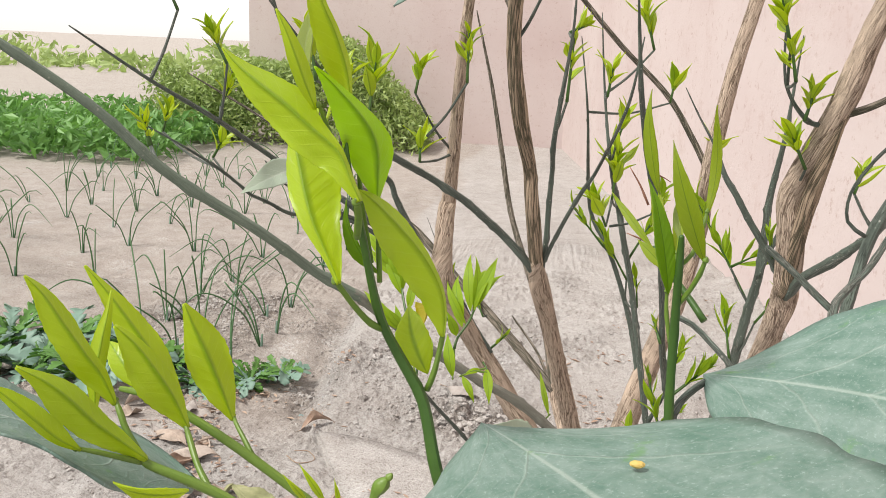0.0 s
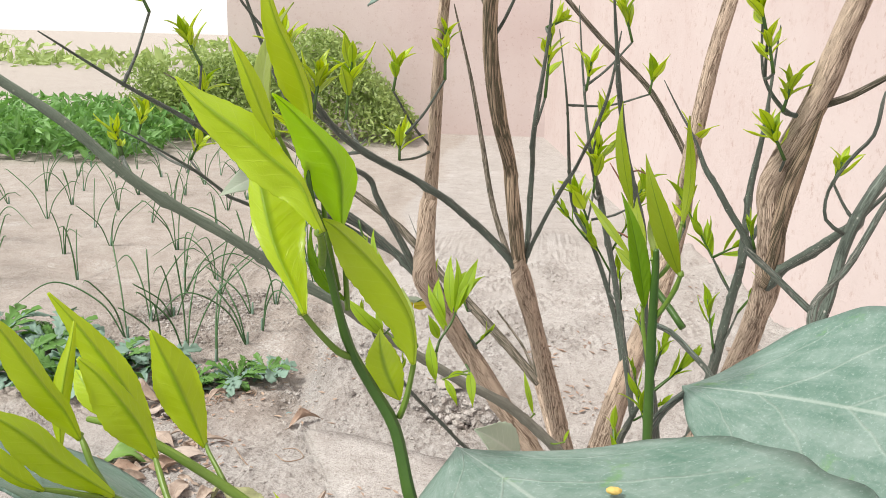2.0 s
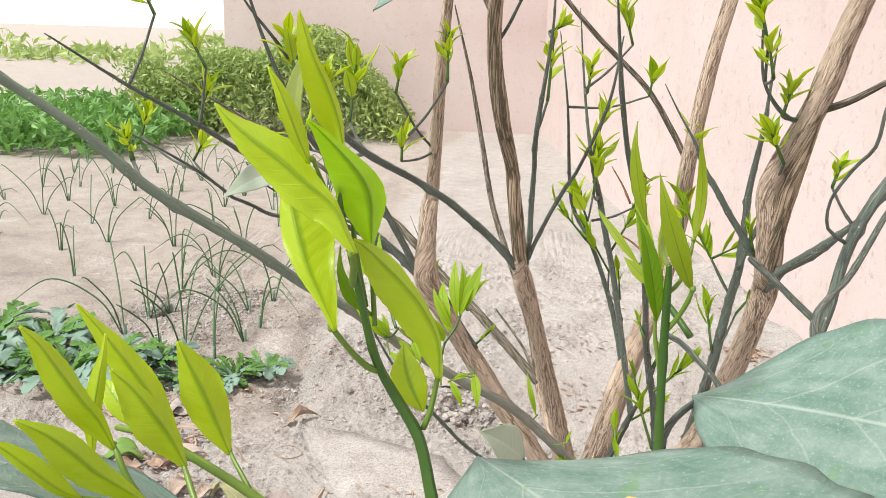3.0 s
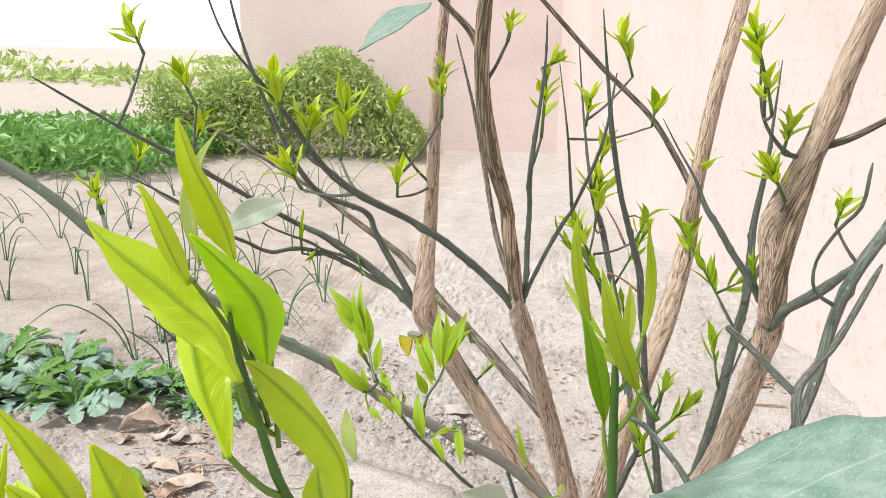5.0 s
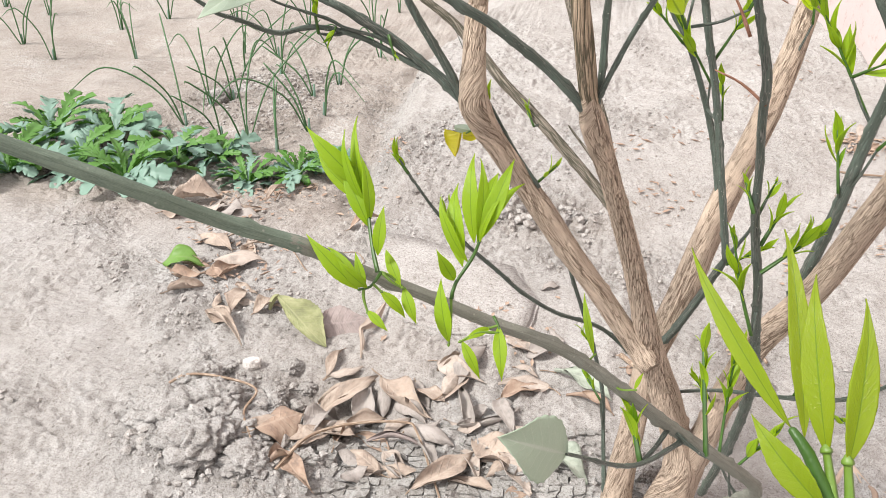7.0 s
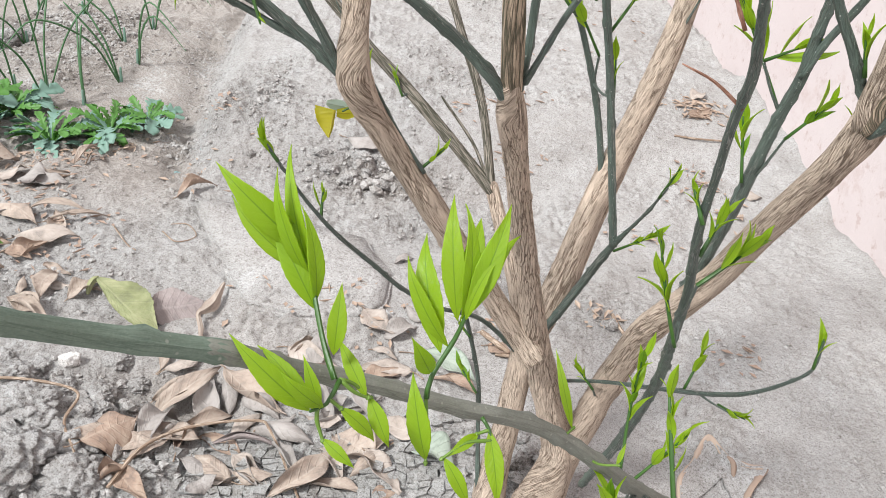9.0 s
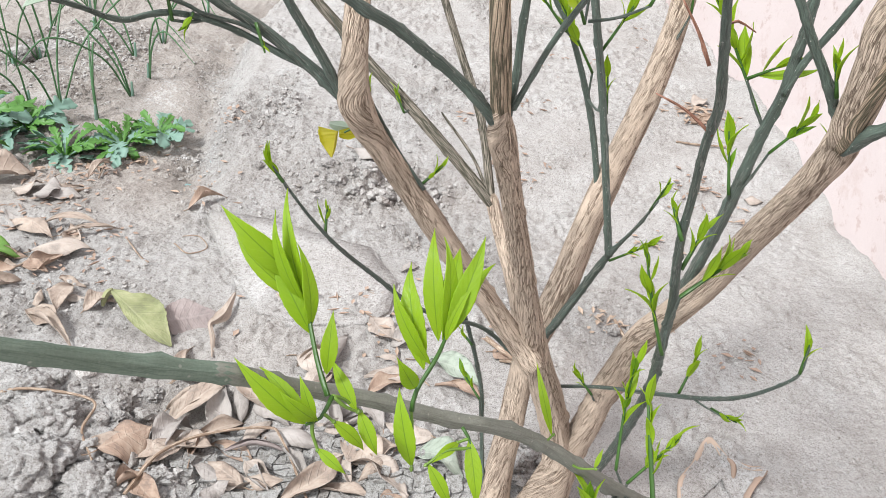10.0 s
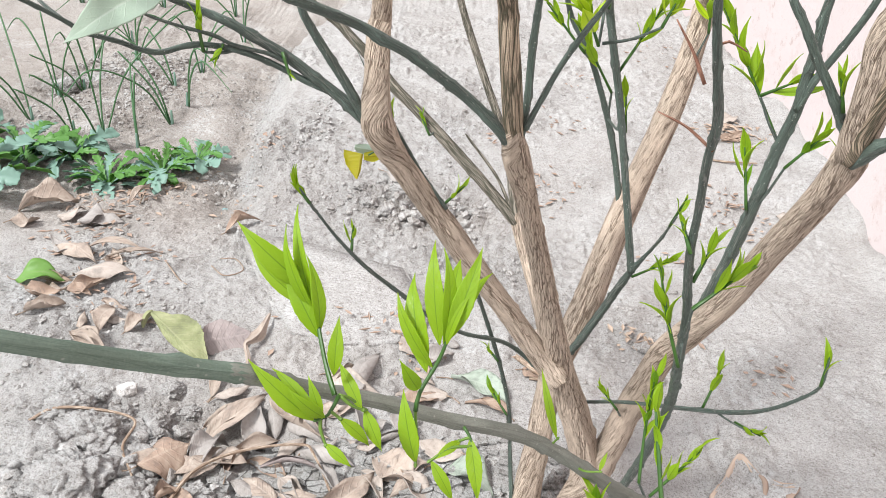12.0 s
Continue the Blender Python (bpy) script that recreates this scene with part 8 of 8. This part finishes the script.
dead_leaf(-0.016, 1.134, -0.062, 1.087, 0.028, TAN, 0.26)
dead_leaf(0.041, 1.272, 0.116, 1.238, 0.037, RUSSET, 0.47)
dead_leaf(-0.059, 1.248, 0.010, 1.287, 0.038, RUSSET, 0.49)
dead_leaf(-0.031, 1.179, -0.061, 1.251, 0.035, DUSTY, 0.30)
dead_leaf(0.016, 1.281, -0.067, 1.282, 0.039, PALE, 0.48)
dead_leaf(0.039, 1.154, -0.031, 1.187, 0.038, PALE, 0.26)
dead_leaf(-0.047, 1.351, -0.006, 1.327, 0.021, PALE, 0.45)
dead_leaf(0.031, 1.405, 0.000, 1.444, 0.026, DUSTY, 0.36)
dead_leaf(-0.359, 1.244, -0.270, 1.284, 0.039, TAN, 0.30)
dead_leaf(-0.261, 1.274, -0.240, 1.204, 0.034, DUSTY, 0.20)
dead_leaf(-0.313, 1.172, -0.233, 1.204, 0.028, MAUVE, 0.30)
dead_leaf(-0.330, 1.102, -0.314, 1.216, 0.039, DUSTY, 0.20)
dead_leaf(-0.254, 1.145, -0.147, 1.129, 0.025, MAUVE, 0.35)
dead_leaf(-0.280, 1.104, -0.232, 1.079, 0.031, DUSTY, 0.25)
dead_leaf(-0.071, 1.112, -0.006, 1.146, 0.040, TAN, 0.35)
dead_leaf(-0.129, 1.070, -0.088, 1.115, 0.030, MAUVE, 0.30)
dead_leaf(-0.227, 1.231, -0.166, 1.188, 0.044, DUSTY, 0.15)
dead_leaf(-0.176, 1.334, -0.086, 1.286, 0.044, PALE, 0.20)
dead_leaf(-0.190, 1.172, -0.143, 1.189, 0.028, DUSTY, 0.30)
dead_leaf(-0.217, 1.098, -0.153, 1.087, 0.027, TAN, 0.40)
crumbs(0.210, 1.941, 30, 0.060)
crumbs(0.134, 2.114, 18, 0.050)
crumbs(0.596, 1.894, 35, 0.050)
crumbs(0.659, 1.816, 20, 0.050)
crumbs(0.475, 1.724, 14, 0.060)
crumbs(0.360, 2.479, 14, 0.080)
crumbs(0.563, 2.690, 12, 0.080)
crumbs(0.258, 2.199, 12, 0.060)
crumbs(-0.438, 2.076, 14, 0.050)
crumbs(-0.595, 2.139, 20, 0.050)
crumbs(0.539, 1.370, 16, 0.060)
crumbs(0.664, 2.170, 160, 0.050)
crumbs(0.164, 1.409, 40, 0.030)
crumbs(-0.591, 1.596, 60, 0.090)
crumbs(-0.714, 1.739, 50, 0.080)
crumbs(-0.437, 1.891, 25, 0.120)
crumbs(-0.063, 1.434, 30, 0.080)
crumbs(0.332, 1.446, 25, 0.030)
crumbs(-0.689, 1.951, 70, 0.060)
crumbs(-0.767, 1.906, 50, 0.070)
crumbs(-0.628, 2.006, 40, 0.050)
crumbs(-0.202, 1.483, 20, 0.120)
propped_leaf([(-0.5000, 1.4517, 0.0338, 0.0020, 0.0020), (-0.4696, 1.4167, 0.0408, 0.0203, 0.0085), (-0.4432, 1.3921, 0.0366, 0.0400, 0.0145), (-0.4145, 1.3637, 0.0342, 0.0354, 0.0133), (-0.3909, 1.3481, 0.0245, 0.0182, 0.0088), (-0.3711, 1.3366, 0.0154, 0.0012, 0.0012)], (0.24, -0.66, 0.71), (14, 4), OLIVE, "large olive-green dried leaf propped on the soil, one edge rolled",
             [(-0.4960, 1.4520, 0.0330, 0.0030), (-0.5019, 1.4445, 0.0324, 0.0052), (-0.5059, 1.4379, 0.0263, 0.0048), (-0.5082, 1.4311, 0.0156, 0.0030)])
propped_leaf([(-0.3909, 1.3882, 0.0236, 0.0200, 0.0220), (-0.3724, 1.4001, 0.0203, 0.0372, 0.0394), (-0.3499, 1.4076, 0.0204, 0.0291, 0.0407), (-0.3329, 1.4136, 0.0214, 0.0142, 0.0285), (-0.3201, 1.4185, 0.0227, 0.0019, 0.0019)], (0.15, -0.42, 0.88), (12, 6), MAUVE, "flat mauve-brown dried leaf dusted with grey soil")
propped_leaf([(-0.2961, 1.4626, 0.0309, 0.0026, 0.0026), (-0.2990, 1.4270, 0.0327, 0.0071, 0.0071), (-0.3025, 1.4066, 0.0312, 0.0114, 0.0108), (-0.3109, 1.3872, 0.0329, 0.0069, 0.0069), (-0.3186, 1.3758, 0.0316, 0.0038, 0.0038), (-0.3096, 1.3485, 0.0246, 0.0043, 0.0037), (-0.3052, 1.3201, 0.0126, 0.0012, 0.0012)], (0.22, -0.73, 0.65), (35, 35), TAN, "narrow tan dried leaf twisted like a ribbon on soil")
buried_leaf([(0.372, 1.059), (0.383, 1.112), (0.408, 1.144), (0.436, 1.176), (0.457, 1.152), (0.484, 1.136), (0.509, 1.134), (0.481, 1.100), (0.454, 1.064)], [[(0.373, 1.064), (0.384, 1.114), (0.409, 1.144), (0.436, 1.178), (0.458, 1.153), (0.483, 1.138), (0.504, 1.135)], [(0.458, 1.153), (0.462, 1.139), (0.461, 1.125)], [(0.509, 1.134), (0.480, 1.104), (0.453, 1.068)]])
pebble(-0.481, 1.273, 0.016)
scrap(-0.466, 2.009, 0.022)
scrap(-0.508, 1.941, 0.014)
clod(-0.490, 1.150, 0.042)
clod(-0.476, 1.216, 0.022)
clod(-0.433, 1.231, 0.025)
clod(-0.544, 1.212, 0.03)
clod(-0.437, 1.098, 0.048)
clod(-0.478, 1.063, 0.045)
clod(-0.408, 1.177, 0.018)
clod(-0.420, 1.293, 0.018)
clod(-0.386, 1.264, 0.014)
clod(-0.524, 1.260, 0.018)
clod(-0.396, 1.050, 0.035)
clod(-0.543, 1.116, 0.05)
clod(-0.582, 1.274, 0.02)
clod(-0.321, 1.072, 0.02)
clod(0.146, 1.149, 0.016)
clod(0.167, 1.161, 0.014)
clod(0.152, 1.119, 0.018)
clod(0.172, 1.130, 0.013)
clod(0.158, 1.100, 0.015)
clod(-1.066, 2.661, 0.03)
clod(-1.105, 2.583, 0.035)
clod(-0.867, 2.484, 0.015)
clod(-0.339, 1.904, 0.012)
clod(-0.320, 1.863, 0.011)
clod(-0.145, 1.931, 0.010)
clod(-0.092, 1.877, 0.009)
clod(-0.077, 1.916, 0.011)
clod(-0.191, 1.912, 0.013)
clod(0.354, 1.354, 0.013)
clod(0.436, 1.614, 0.008)
clod(0.319, 1.453, 0.009)
clod(0.338, 1.424, 0.012)
clod(-0.170, 1.875, 0.014)
clod(-0.130, 1.850, 0.012)
clod(-0.100, 1.900, 0.016)
clod(-0.060, 1.860, 0.015)
clod(-0.030, 1.890, 0.013)
clod(0.000, 1.865, 0.016)
clod(0.030, 1.885, 0.012)
clod(0.060, 1.870, 0.011)
clod(-0.080, 1.830, 0.010)
clod(-0.020, 1.830, 0.011)
clod(-0.200, 1.900, 0.012)
clod(0.020, 1.840, 0.009)
dry_stalk([(0.125, 1.384), (0.144, 1.358), (0.163, 1.333)], 0.0045)
dry_stalk([(0.347, 1.447), (0.353, 1.425), (0.359, 1.404)], 0.0030)
dry_stalk([(-0.602, 1.202), (-0.554, 1.197), (-0.490, 1.191), (-0.430, 1.175), (-0.429, 1.123), (-0.401, 1.077), (-0.373, 1.025)], 0.0025)
dry_stalk([(-0.349, 1.035), (-0.325, 1.100), (-0.277, 1.148), (-0.195, 1.164), (-0.168, 1.140), (-0.116, 1.038)], 0.0025)
dry_stalk([(0.145, 1.338), (0.176, 1.320), (0.208, 1.281)], 0.0030)
dry_stalk([(0.585, 2.044), (0.629, 2.034), (0.694, 2.027)], 0.0025)
dry_stalk([(-0.447, 1.640), (-0.411, 1.598), (-0.381, 1.619), (-0.407, 1.664), (-0.439, 1.670)], 0.0013)
dry_stalk([(-0.534, 1.640), (-0.494, 1.588), (-0.472, 1.564)], 0.0013)
dry_stalk([(-0.659, 1.860), (-0.688, 1.983), (-0.713, 2.078)], 0.0015)
weed(-0.674, 2.055, 0.13)
weed(-0.787, 2.009, 0.13)
weed(-0.916, 2.119, 0.13)
weed(-0.616, 2.139, 0.10)
weed(-1.026, 2.109, 0.17)
weed(-1.064, 1.918, 0.20)
weed(-1.243, 1.990, 0.20)
weed(-1.426, 2.173, 0.22)
weed(-1.384, 1.918, 0.20)
weed(-1.260, 2.213, 0.18)
onion_tuft(-0.792, 2.221, 2, 0.26)
onion_tuft(-0.879, 2.222, 2, 0.28)
onion_tuft(-0.745, 2.360, 3, 0.24)
onion_tuft(-0.801, 2.584, 2, 0.24)
onion_tuft(-1.062, 2.571, 3, 0.25)
onion_tuft(-0.758, 2.708, 3, 0.22)
onion_tuft(-0.972, 2.273, 2, 0.28)
onion_tuft(-1.100, 2.321, 3, 0.25)
onion_tuft(-0.990, 2.803, 3, 0.24)
onion_tuft(-1.137, 2.846, 3, 0.24)
onion_tuft(-0.902, 2.289, 2, 0.30)
onion_tuft(-0.731, 2.460, 2, 0.26)
onion_tuft(-1.118, 2.524, 3, 0.30)
for row in range(7):
    for k in range(7):
        pick = random.Random(row * 11 + k)
        onion_tuft(-0.75 - 0.27 * k - 0.05 * row + pick.uniform(-0.08, 0.08), 2.95 + 0.38 * row + pick.uniform(-0.1, 0.1), pick.choice([2, 3, 4]), pick.uniform(0.2, 0.3))
slab()
clods()
cracked_mud()
leaf_cloud("hedge", 22000, hedge_place, 0.03, HEDGE, "dark green leafy hedge before the far wall", "hedge", 2)
leaf_cloud("crop", 15000, crop_place, 0.055, CROP, "bright green low crop in the far bed", "crop", 3)
leaf_cloud("far_trees", 2500, far_place, 0.2, HEDGE, "hazy green trees beyond the plot", "trees", 5)


def speck(x, y, z):
    bm = bmesh.new()
    bmesh.ops.create_icosphere(bm, subdivisions=3, radius=0.0011)
    for v in bm.verts:
        v.co = Vector((v.co.x * 1.5, v.co.y, v.co.z * 0.7)) * (1 + 0.15 * noise.noise(v.co * 1800))
    me = bpy.data.meshes.new("yellow_grain")
    bm.to_mesh(me)
    me.materials.append(GRAIN)
    ob = tagged(new("yellow_grain", me), "tiny yellow grain resting on a dusty old leaf", "grain")
    ob.location = (x, y, z)


speck(0.0642, 0.2130, 0.7828)
